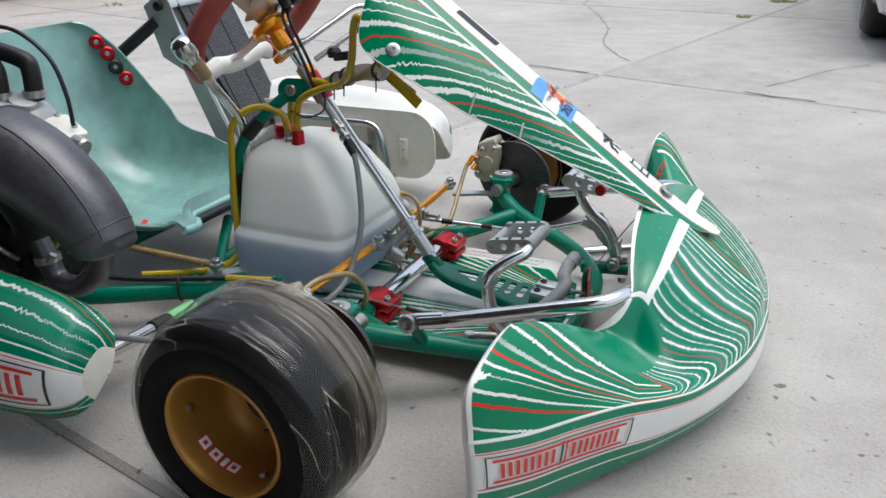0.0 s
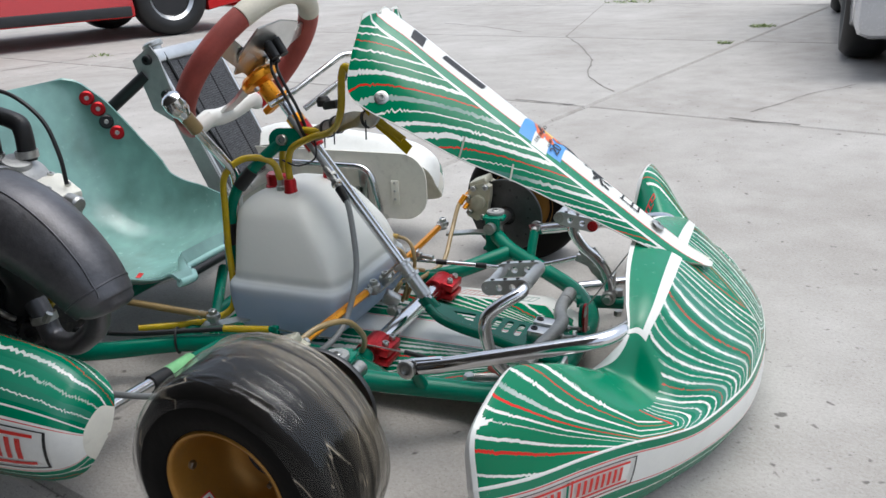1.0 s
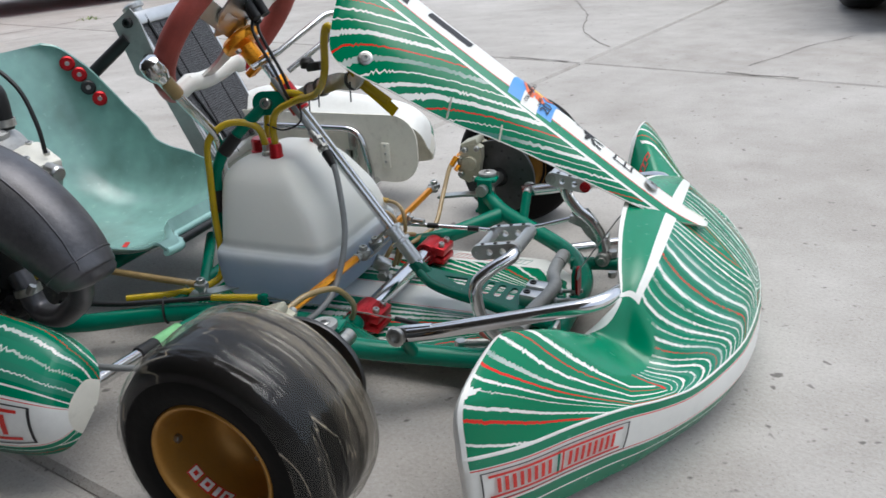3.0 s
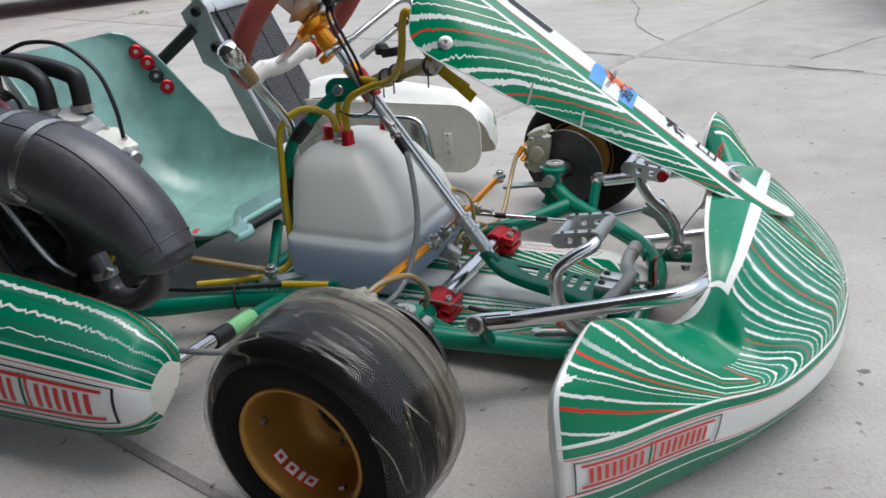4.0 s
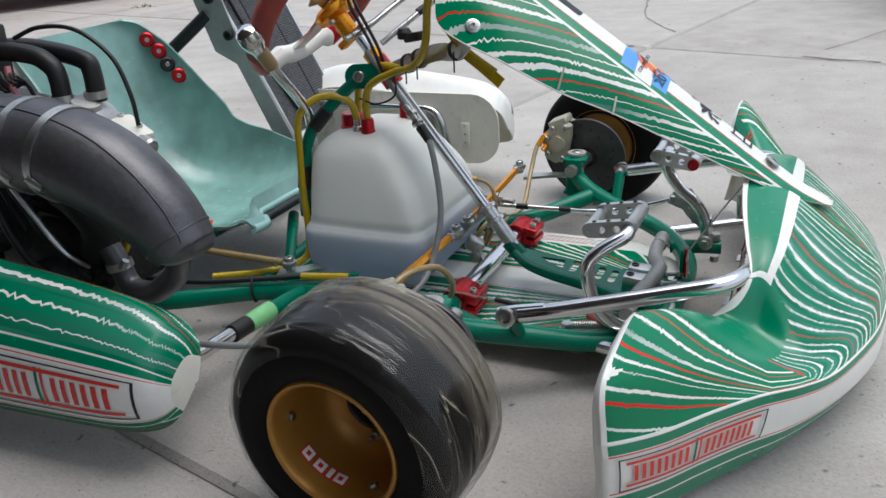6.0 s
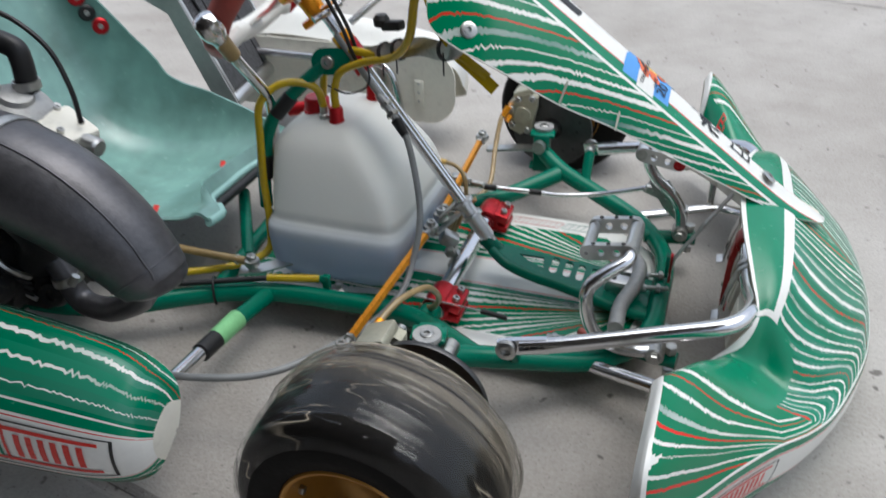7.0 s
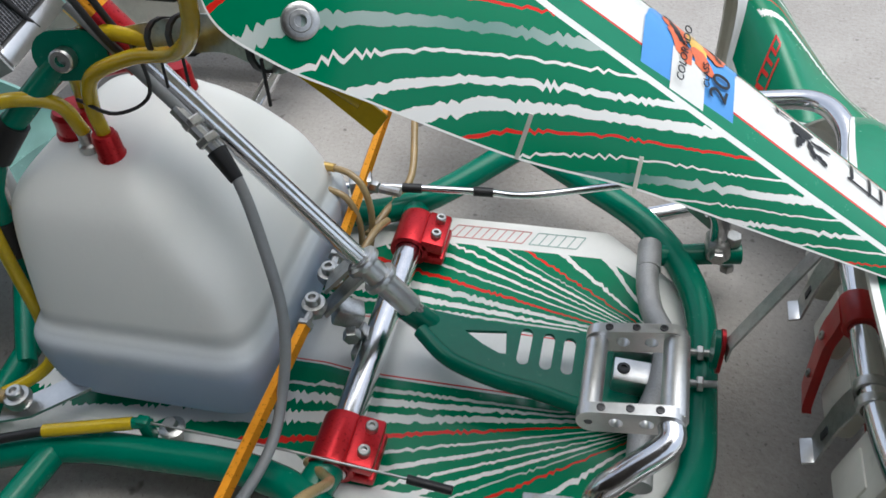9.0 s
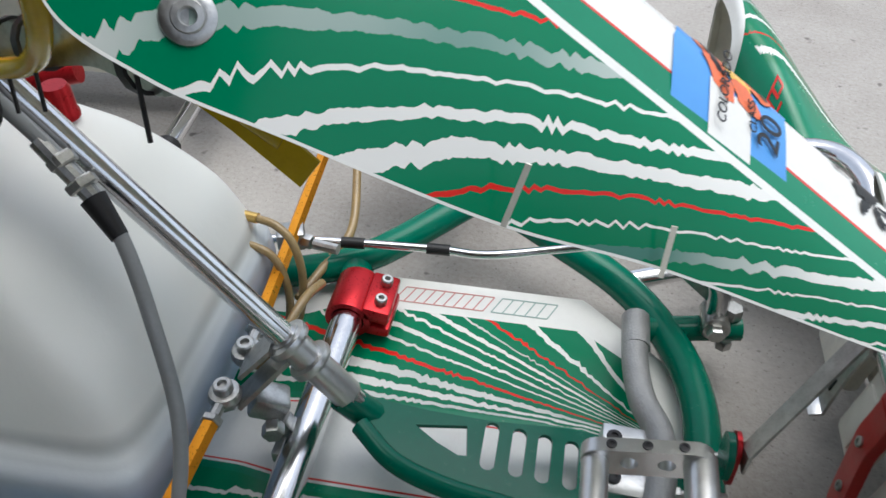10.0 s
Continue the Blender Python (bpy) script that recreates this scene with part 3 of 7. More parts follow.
def crack(pts, w=0.009):
    """A thin jagged open crack that runs over the slabs."""
    p = []
    for a, b in zip(pts, pts[1:]):
        n = max(2, int(math.dist(a, b) / 0.05))
        p += [(a[0] + (b[0] - a[0]) * k / n + rng.uniform(-0.006, 0.006), a[1] + (b[1] - a[1]) * k / n + rng.uniform(-0.006, 0.006)) for k in range(n)]
    p.append(pts[-1])
    verts, faces = [], []
    for k, q in enumerate(p):
        a, b = p[max(k - 1, 0)], p[min(k + 1, len(p) - 1)]
        d = Vector((a[1] - b[1], b[0] - a[0], 0)).normalized() * w * rng.uniform(0.15, 0.75)
        verts += [inv @ (Vector((*q, 0.0015)) + d), inv @ (Vector((*q, 0.0015)) - d)]
    faces = [(2 * k, 2 * k + 1, 2 * k + 3, 2 * k + 2) for k in range(len(p) - 1)]
    part("crack", mesh_of("crack", verts, faces, [M_CRACK], smooth=0), pavement, "dark jagged crack")


crack([(-0.60, 2.42), (-0.30, 2.335)], 0.012)
crack([(0.36, 2.15), (0.42, 2.125), (0.62, 2.06)], 0.013)
crack([(-0.197, 2.67), (-0.30, 2.86), (-0.432, 3.132), (-0.548, 3.74), (-0.79, 4.419), (-1.022, 4.932), (-1.195, 6.302), (-1.429, 8.132)], 0.007)
crack([(0.436, 2.277), (0.53, 2.46), (0.642, 2.706), (0.854, 2.99)], 0.005)
crack([(-2.475, 6.06), (-1.9, 5.66), (-1.472, 5.26)], 0.016)
crack([(-4.597, 3.0), (-4.443, 3.782), (-4.231, 4.018)], 0.016)
crack([(-1.42, 8.2), (-0.4, 7.75), (0.935, 7.25)], 0.014)


def weed(x, y, r, n):
    verts, faces = [], []
    for k in range(n):
        a, d = rng.uniform(0, 2 * math.pi), r * rng.uniform(0, 1) ** 0.7
        px, py = x + d * math.cos(a) * 1.0, y + d * math.sin(a) * 0.9
        h, t, b = rng.uniform(0.006, 0.028), rng.uniform(0, 2 * math.pi), rng.uniform(0.003, 0.007)
        lx, ly = rng.uniform(-0.04, 0.04), rng.uniform(-0.04, 0.04)
        o = len(verts)
        verts += [(px - b * math.cos(t), py - b * math.sin(t), 0), (px + b * math.cos(t), py + b * math.sin(t), 0), (px + lx, py + ly, h)]
        faces.append((o, o + 1, o + 2))
    return tagged(new("weed_tuft", mesh_of("weed_tuft", verts, faces, [M_GRASS], smooth=0)), "low green weeds growing from a crack", "weeds", kind="stuff")


weed(0.32, 5.5, 0.10, 130)
weed(0.135, 4.49, 0.045, 44)
weed(-1.15, 8.1, 0.28, 140)
weed(-4.44, 3.8, 0.1, 40)

# Unseen blockers, added and kept dark so that near-side reflections stay dark.
M_SHADE_WALL = surface("unseen_shade_wall", (0.16, 0.145, 0.13), 0.85, var=0.1, scale=3, bump=0.4, bump_scale=80)
M_SHADE_CEIL = surface("unseen_shade_ceiling", (0.08, 0.072, 0.065), 0.9, var=0.1, scale=2)
# added ceiling out of view: it cuts skylight over the near-left ground
tagged(new("ceiling", mesh_of("ceiling", *box_data((8.6, 6.5, 0.2), pose(-3.3, -3.8, 2.45), 0.01), [M_SHADE_CEIL], smooth=0)), "plain unseen ceiling added to shade the near ground", "ceiling", kind="structure")
# added walls out of view, which close off light behind the camera
tagged(new("shade_wall_side", mesh_of("shade_wall_side", *box_data((0.2, 6.1, 2.4), pose(-7.5, -3.95, 1.2), 0.01), [M_SHADE_WALL], smooth=0)), "plain unseen side wall added to block light", "wall", kind="structure")
tagged(new("shade_wall_back", mesh_of("shade_wall_back", *box_data((16.0, 0.2, 2.7), pose(0.5, -7.0, 1.35), 0.01), [M_SHADE_WALL], smooth=0)), "plain unseen back wall added to block light and darken reflections", "wall", kind="structure")


# ---- go-kart ----
kart = thing("go_kart", "green, white and red racing kart with a white fuel tank", "go-kart")


# chassis
chassis = group("chassis", kart)
tube("front_loop", bent([(0.045, -0.318, 0.12), (0.088, -0.285, 0.1), (0.24, -0.205, 0.062), (0.305, -0.125, 0.058), (0.308, 0.1, 0.058), (0.255, 0.2, 0.062), (0.088, 0.285, 0.1), (0.045, 0.318, 0.12)], 0.07), 0.0155, M_FRAME, chassis, seg=16)
for sy in (-1, 1):
    tube("side_rail", bent([(-1.0, sy * 0.30, 0.06), (-0.52, sy * 0.315, 0.06), (-0.31, sy * 0.178, 0.06), (-0.04, sy * 0.168, 0.06), (0.09, sy * 0.28, 0.096)], 0.1), 0.0155, M_FRAME, chassis, seg=16)
    tube("bar_stub", [(-0.02, sy * 0.19, 0.062), (-0.008, sy * 0.142, 0.068)], 0.017, M_FRAME, chassis, seg=16)
    tube("nose_bracket_tube", bent([(0.262, sy * 0.155, 0.062), (0.315, sy * 0.165, 0.063), (0.345, sy * 0.17, 0.063)], 0.02), 0.012, M_FRAME, chassis)
    tube("pod_arm", [(-0.272, sy * 0.178, 0.06), (-0.286, sy * 0.272, 0.062)], 0.0135, M_FRAME, chassis)
    tube("tape_sleeve", [(-0.2855, sy * 0.262, 0.062), (-0.2885, sy * 0.316, 0.064)], [0.0155, 0.0148], M_LIME, chassis, "light green tape wrapped round the tube")
    tube("black_sleeve", [(-0.2885, sy * 0.314, 0.064), (-0.290, sy * 0.352, 0.066)], 0.0145, M_RUBBER, chassis)
    tube("pod_bar", bent([(-0.290, sy * 0.34, 0.066), (-0.296, sy * 0.52, 0.074), (-0.6, sy * 0.52, 0.074), (-0.62, sy * 0.31, 0.065)], 0.05), 0.011, M_CHROME, chassis)
tube("rear_cross_tube", bent([(-0.62, -0.31, 0.058), (-0.62, 0.31, 0.058)]), 0.0155, M_FRAME, chassis)
tube("mid_cross_tube", [(-0.36, -0.21, 0.058), (-0.40, 0.25, 0.058)], 0.013, M_FRAME, chassis)
tube("seat_strut_tube", [(-0.36, -0.10, 0.06), (-0.45, 0.05, 0.09)], 0.011, M_FRAME, chassis)

# torsion bar with red clamps
bar = group("front_torsion_bar", kart)
tube("chrome_bar", [(-0.008, -0.165, 0.068), (-0.008, 0.165, 0.068)], 0.0145, M_CHROME, bar, "polished chrome bar", seg=20)


def clamp(y):
    c = group("clamp", kart)
    tagged(c, "red anodised clamp")
    body = join_data(
        lathe_data([(0.0155, -0.025), (0.021, -0.025), (0.0215, -0.023), (0.0215, 0.023), (0.021, 0.025), (0.0155, 0.025)], pose(-0.008, y, 0.068, 90, 0, 0), 24, True),
        box_data((0.026, 0.05, 0.016), pose(0.018, y, 0.076, 0, 12, 0), 0.003),
        box_data((0.024, 0.05, 0.012), pose(0.018, y, 0.057, 0, 6, 0), 0.003),
    )
    part("clamp_body", mesh_of("clamp_body", *body, [M_REDANO]), c)
    for dy in (-0.0125, 0.0125):
        part("cap_screw", mesh_of("cap_screw", *cap_screw_data((0.021, y + dy, 0.083), (0.2, 0, 1), 0.0058, 0.008), [M_STEEL]), c, "steel cap screw")


for y in (-0.138, 0.138):
    clamp(y)

# floor tray
tray = group("floor_tray", kart)


FAN = (2, 5, 8.8, 13, 17, 20.5, 24.3, 27.6, 31, 34.5, 42.5, 56, 78)  # angles of the printed lines, in degrees


def tray_u(x, y):
    """Line coordinate of the fan of printed lines, which spreads from a place beside the pedals."""
    a = math.degrees(math.atan2(abs(y) - 0.045, 0.282 - x))
    return min(max(np.interp(a, FAN, np.arange(len(FAN))) + 0.5, 0.02), 12.98) if a > 2 else 0.02


def tray_mesh():
    xs = np.linspace(-0.36, 0.30, 90)
    verts, faces, uvs, fm = [], [], [], []
    half = [0.0, 0.1, 0.18, 0.189, 0.202, 0.24] + [0.24 + 0.55 * q / 12 for q in range(1, 13)] + [0.9, 1.0]
    ts = np.array([-t for t in reversed(half[1:])] + half)
    for x in xs:
        w = 0.202 if x > -0.02 else 0.202 - 0.03 * min(1, (-0.02 - x) / 0.04)
        w = w if x < 0.205 else w - 0.9 * (x - 0.205)
        for t in ts:
            y = t * w
            verts.append((x, y, 0.0425))
            uvs.append((tray_u(x, y), (x + 0.4) * 10))
    k = len(ts)
    for i in range(len(xs) - 1):
        for j in range(k - 1):
            faces.append((i * k + j, (i + 1) * k + j, (i + 1) * k + j + 1, i * k + j + 1))
            c = abs((ts[j] + ts[j + 1]) / 2)
            fm.append(1 if c > 0.79 else 0 if c > 0.24 else 3 if c > 0.202 else 1 if c > 0.189 else 2 if c > 0.18 else 1)
    o = len(verts)
    verts += [(x, y, 0.0385) for x, y, _ in verts]
    faces += [tuple(i + o for i in reversed(f)) for f in faces]
    fm += [1] * len(fm)
    uvs = uvs * 2
    return mesh_of("tray_plate", verts, faces, [M_STRIPE_TRAY, M_WHITE, M_REDLINE, M_GREEN], uvs, fm, smooth=0)


part("tray_plate", tray_mesh(), tray, "white floor pan with printed green and red fan lines")
for xa, xb, mt, nb in ((0.026, 0.114, M_FAINTRED, 10), (0.122, 0.176, M_FAINTGREEN, 6)):
    for dy in (-0.010, 0.010):
        part("printed_bar", mesh_of("printed_bar", *box_data((xb - xa, 0.0011, 0.0005), pose((xa + xb) / 2 + dy * 0.45, 0.180 + dy, 0.0429), 0), [mt], smooth=0), tray, "faint printed outline")
    for k in range(nb):
        part("printed_bar", mesh_of("printed_bar", *box_data((0.0011, 0.0215, 0.0005), pose(xa + (xb - xa) * k / (nb - 1), 0.180, 0.0429, 0, 0, -24), 0), [mt], smooth=0), tray, "faint printed outline")

# slotted steering support plate
support = group("steering_support", kart)


def support_mesh():
    outline = [(0.0, 0.012), (0.05, 0.012), (0.10, 0.016), (0.16, 0.026), (0.268, 0.03), (0.268, -0.075), (0.235, -0.068), (0.19, -0.056), (0.14, -0.051), (0.09, -0.049), (0.04, -0.042), (0.0, -0.026)]
    holes = [[(0.041, -0.004), (0.081, 0.006), (0.085, -0.021), (0.078, -0.022), (0.06, -0.015)]]
    holes += [slot(x, -0.007, 0.0115, 0.044) for x in (0.101, 0.123, 0.1435, 0.165)]
    return mesh_of("slotted_plate", *prism_data(outline, 0.004, pose(0.04, 0.0, 0.093, 0, 8.5, 0), holes), [M_FRAME])


part("slotted_plate", support_mesh(), support, "green painted plate with long slots")
tube("rim_tube", smooth_path([(0.04, -0.016, 0.094), (0.072, -0.04, 0.088), (0.115, -0.05, 0.08), (0.16, -0.053, 0.073), (0.21, -0.06, 0.065), (0.25, -0.068, 0.06), (0.3, -0.076, 0.058)], 6), 0.008, M_FRAME, support)
tube("boss", [(0.022, 0.0, 0.108), (0.052, 0.0, 0.078)], 0.013, M_FRAME, support)

# heel bar and pedals
heel = group("heel_bar", kart)
tube("grey_tube", smooth_path([(0.25, 0.152, 0.078), (0.25, 0.10, 0.078), (0.256, 0.06, 0.078), (0.27, 0.02, 0.082), (0.268, -0.03, 0.082), (0.255, -0.08, 0.076), (0.255, -0.135, 0.074)], 6), 0.0115, M_CAST, heel, "textured grey cast tube", seg=14)
tube("knurled_sleeve", [(0.2505, 0.115, 0.078), (0.25, 0.152, 0.078)], 0.0125, M_CAST, heel)


def pedal(cx, cz, tilt, ya, yb, arm, length=0.094, plugs=()):
    """Two drilled plates joined by cross rods, on a bent arm that ends in a pivot."""
    p = group("pedal", kart)
    tagged(p, "drilled aluminium pedal on a bent chrome arm")
    m = pose(cx, 0, cz, 90, tilt, 0)
    k = length / 0.094
    for y in (ya, yb):
        outline = slot(0.0, 0.0, length, 0.006 + 0.021 * k, 5)
        holes = [slot(x * k, 0.0, 0.0128 * k, 0.0128 * k, 4) for x in (-0.012, 0.014)] + [slot(x * k, 0.0, 0.006, 0.006, 3) for x in (-0.036, 0.037)]
        part("side_plate", mesh_of("side_plate", *prism_data(outline, 0.009, pose(cx, y, cz, 90, tilt, 0), holes), [M_ALU]), p)
        for x in (-0.024, 0.001, 0.026):
            part("plug", mesh_of("plug", *cap_screw_data(pose(cx, y, cz, 90, tilt, 0) @ Vector((x * k, 0.003 + 0.0103 * k, 0)), (0, 0, 1), 0.003, 0.0012), [M_CARDARK]), p)
    for x, r in ((-0.036 * k, 0.008), (0.037 * k, 0.0095)):
        a = m @ Vector((x, 0, 0))
        tube("cross_rod", [(a.x, ya, a.z), (a.x, yb, a.z)], r, M_ALU, p, seg=14)
    for x, mt in plugs:
        q = m @ Vector((x * k, 0, 0))
        part("plate_screw", mesh_of("plate_screw", *cap_screw_data((q.x, ya - 0.0045, q.z), (0, -1, 0), 0.009, 0.003), [mt]), p)
    tube("bent_arm", smooth_path(arm, 6), 0.0095, M_CHROME, p, "bent chrome arm", seg=14)
    e = Vector(arm[-1])
    sy = 1 if e.y > 0 else -1
    part("pivot", mesh_of("pivot", *lathe_data([(0.011, -0.016), (0.013, -0.014), (0.013, 0.014), (0.011, 0.016)], pose(*e, 90, 0, 0), 16), [M_STEEL]), p)
    for d in (-1, 1):
        part("pivot_nut", mesh_of("pivot_nut", *hex_data(e + Vector((0, d * 0.016, 0)), (0, d, 0), 0.008, 0.007), [M_STEEL]), p)
    return p


pedal(0.2375, 0.221, -9, -0.097, -0.169, [(0.264, -0.168, 0.224), (0.264, -0.184, 0.22), (0.24, -0.201, 0.206), (0.222, -0.211, 0.188), (0.221, -0.214, 0.16), (0.23, -0.21, 0.125), (0.25, -0.2, 0.096), (0.284, -0.184, 0.079), (0.315, -0.172, 0.076)], 0.074)
pedal(0.2755, 0.240, 10, 0.09, 0.16, [(0.256, 0.135, 0.243), (0.256, 0.14, 0.222), (0.258, 0.144, 0.2), (0.274, 0.15, 0.172), (0.298, 0.156, 0.148), (0.314, 0.16, 0.122), (0.319, 0.163, 0.096), (0.32, 0.165, 0.076)], 0.076, ((-0.036, M_STEEL), (0.037, M_REDANO)))
gusset = [(-0.03, 0.02), (0.0, 0.03), (0.022, 0.0), (0.03, -0.04), (0.022, -0.045), (-0.005, -0.02)]
part("arm_plate", mesh_of("arm_plate", *prism_data(gusset, 0.003, Matrix(((1, 0, 0, 0.29), (0, 0, -1, 0.172), (0, 1, 0, 0.135), (0, 0, 0, 1))), [slot(0.014, -0.022, 0.007, 0.007, 3), slot(0.0, -0.004, 0.006, 0.006, 3)]), [M_STEEL]), kart)

# brake cylinders between the pedals
brakes = group("brake_master_cylinders", kart)
for y in (-0.022, 0.014):
    c = group("master_cylinder", kart)
    tagged(c, "machined silver cylinder block")
    part("block", mesh_of("block", *join_data(box_data((0.04, 0.026, 0.024), pose(0.244, y, 0.0725, 0, 4, 0), 0.002), box_data((0.024, 0.016, 0.02), pose(0.24, y, 0.056), 0.002)), [M_ALU]), c)
    part("cap_screw", mesh_of("cap_screw", *cap_screw_data((0.234, y, 0.0845), (0, 0, 1), 0.006, 0.003), [M_CARDARK]), c)
    tube("push_rod", [(0.262, y, 0.073), (0.318, y, 0.08)], 0.0035, M_STEEL, c)
    part("rod_nut", mesh_of("rod_nut", *join_data(hex_data((0.278, y, 0.0745), (1, 0, 0.1), 0.006, 0.007), hex_data((0.3, y, 0.077), (1, 0, 0.1), 0.0075, 0.006)), [M_STEEL]), c)
part("red_hanger", mesh_of("red_hanger", *prism_data(slot(0, 0, 0.024, 0.05, 6), 0.0035, Matrix(((0, 0, 1, 0.316), (1, 0, 0, -0.006), (0, 1, 0, 0.108), (0, 0, 0, 1)))), [M_REDANO]), brakes, "red anodised hanger plate")
part("green_washer", mesh_of("green_washer", *prism_data(slot(0, 0, 0.028, 0.04, 6), 0.005, Matrix(((0, 0, 1, 0.311), (1, 0, 0, -0.008), (0, 1, 0, 0.112), (0, 0, 0, 1)))), [M_FRAME]), brakes)
strap = group("support_strap", kart)


def flat_bar(name, pts, w, t, mat, parent, side=(0, 1, 0), label=""):
    """A flat strip that follows points; side gives the way of its width."""
    verts, faces = [], []
    pts = [Vector(p) for p in pts]
    for i, p in enumerate(pts):
        d = (pts[min(i + 1, len(pts) - 1)] - pts[max(i - 1, 0)]).normalized()
        s = Vector(side)
        s = (s - d * s.dot(d)).normalized()
        u = d.cross(s)
        verts += [p + s * w / 2 + u * t / 2, p - s * w / 2 + u * t / 2, p - s * w / 2 - u * t / 2, p + s * w / 2 - u * t / 2]
    for i in range(len(pts) - 1):
        faces += [(4 * i + j, 4 * i + (j + 1) % 4, 4 * i + 4 + (j + 1) % 4, 4 * i + 4 + j) for j in range(4)]
    k = 4 * len(pts)
    faces += [(3, 2, 1, 0), (k - 4, k - 3, k - 2, k - 1)]
    return part(name, mesh_of(name, verts, faces, [mat], smooth=25), parent, label)


flat_bar("strap_plate", [(0.319, -0.018, 0.118), (0.3195, -0.017, 0.132), (0.37, 0.018, 0.206), (0.386, 0.029, 0.228)], 0.017, 0.002, M_STEEL, strap, (0, 1, -0.1), "thin steel strap")

# steering column, arms and tie rods
steer = group("steering_column", kart)
COL0, COL1 = Vector((0.034, 0.0, 0.1)), Vector((-0.232, 0.0, 0.458))
cd = (COL1 - COL0).normalized()
tube("column_tube", [COL0, COL1], 0.0098, M_CHROME, steer, "chrome column tube", seg=18)
tube("lower_sleeve", [COL0 + cd * 0.012, COL0 + cd * 0.085], 0.0125, M_ALU, steer, seg=18)
for d in (0.055, 0.08):
    part("collar", mesh_of("collar", *lathe_data([(0.011, -0.004), (0.0175, -0.003), (0.018, 0.0), (0.0175, 0.003), (0.011, 0.004)], at_along(COL0 + cd * d, cd), 24), [M_ALU]), steer)
part("lower_joint", mesh_of("lower_joint", *join_data(lathe_data([(0.0, -0.008), (0.008, -0.006), (0.010, 0.0), (0.008, 0.008)], at_along(COL0, cd), 16), box_data((0.012, 0.02, 0.012), at_along(COL0 + cd * 0.014, cd), 0.002)), [M_STEEL]), steer)
PIT = Vector((-0.05, -0.012, 0.127))
for dz in (-0.008, 0.008):
    arm = COL0 + cd * (0.07 + dz)
    flat_bar("pitman_plate", [arm + Vector((-0.012, 0, 0)), PIT + Vector((0.0, -0.004 + dz, dz * 1.2))], 0.03, 0.0035, M_STEEL, steer, (0, 1, 0))
INNER_N, INNER_F = (-0.058, -0.03, 0.128), (-0.056, 0.012, 0.128)
OUT_N, OUT_F = (-0.067, -0.356, 0.128), (-0.078, 0.332, 0.126)


def rod_end(p, d, parent):
    e = part("rod_end", mesh_of("rod_end", *join_data(
        lathe_data([(0.006, -0.006), (0.0115, -0.005), (0.013, 0.0), (0.0115, 0.005), (0.006, 0.006)], Matrix.Translation(p), 18),
        cap_screw_data(Vector(p) + Vector((0, 0, 0.006)), (0, 0, 1), 0.0075, 0.007),
        hex_data(Vector(p) - Vector((0, 0, 0.006)), (0, 0, -1), 0.008, 0.007),
        tube_data([Vector(p) + Vector(d) * 0.009, Vector(p) + Vector(d) * 0.03], 0.0048, 10),
        hex_data(Vector(p) + Vector(d) * 0.022, d, 0.0085, 0.006)), [M_STEEL]), parent)
    return e


for a, b in ((INNER_N, OUT_N), (INNER_F, OUT_F)):
    rod = group("tie_rod", kart)
    tagged(rod, "orange anodised hexagonal tie rod")
    d = (Vector(b) - Vector(a)).normalized()
    part("hex_rod", mesh_of("hex_rod", *tube_data([Vector(a) + d * 0.028, Vector(b) - d * 0.028], 0.0068, 6), [M_ORANGE], smooth=20), rod)
    rod_end(a, d, rod)
    rod_end(b, -d, rod)


# front wheels with hubs, discs and calipers
def film_mesh():
    """Clear film round the tyre: it bridges the shoulders, hangs loose on the inner side and is creased all round."""
    prof = [(0.104, 0.0775), (0.114, 0.0745), (0.1225, 0.0695), (0.1275, 0.062), (0.1305, 0.052), (0.1325, 0.035), (0.133, 0.015), (0.1335, -0.005), (0.1335, -0.018), (0.133, -0.03), (0.131, -0.041), (0.126, -0.048), (0.117, -0.0525), (0.104, -0.053)]
    seg, sub = 300, 9
    rows = [interp_row(prof, q) for q in np.linspace(0, len(prof) - 1, (len(prof) - 1) * sub + 1)]
    rng = random.Random(41)
    # long thin creases: place across the tread, start, length, drift, height and width of each one
    folds = [(rng.uniform(-0.052, 0.076), rng.uniform(0, 6.28), rng.uniform(0.5, 2.2), rng.uniform(-0.014, 0.014), rng.uniform(0.0007, 0.0022), rng.uniform(0.0011, 0.0026)) for _ in range(70)]
    verts, faces = [], []
    for r, h in rows:
        loose = 0.45 + 0.55 * min(1, max(0, (0.03 - h) / 0.07))
        for j in range(seg):
            a = 2 * math.pi * j / seg
            c, sn = math.cos(a), math.sin(a)
            long_ = noise.noise((1.6 * c + 5, 1.6 * sn, h * 40))
            d = loose * 0.0022 * (long_ + 0.5) + 0.0004 * noise.noise((16 * c, 16 * sn, h * 120 + 7))
            for h0, a0, la, drift, up, wd in folds:
                q = ((a - a0) % 6.2832) / la
                if q < 1:
                    e = (h - h0 - drift * q - 0.0012 * math.sin(9 * q + h0 * 300)) / wd
                    if abs(e) < 2.5:
                        d += loose * up * math.exp(-e * e) * min(1, 5 * q, 5 * (1 - q))
            d = max(d, 0.0) + 0.0018
            verts.append((c * (r + d), -h - 0.0006 * long_, sn * (r + d)))
    for i in range(len(rows) - 1):
        faces += [(i * seg + j, (i + 1) * seg + j, (i + 1) * seg + (j + 1) % seg, i * seg + (j + 1) % seg) for j in range(seg)]
    return mesh_of("film_wrap", verts, faces, [M_FILM], smooth=80)


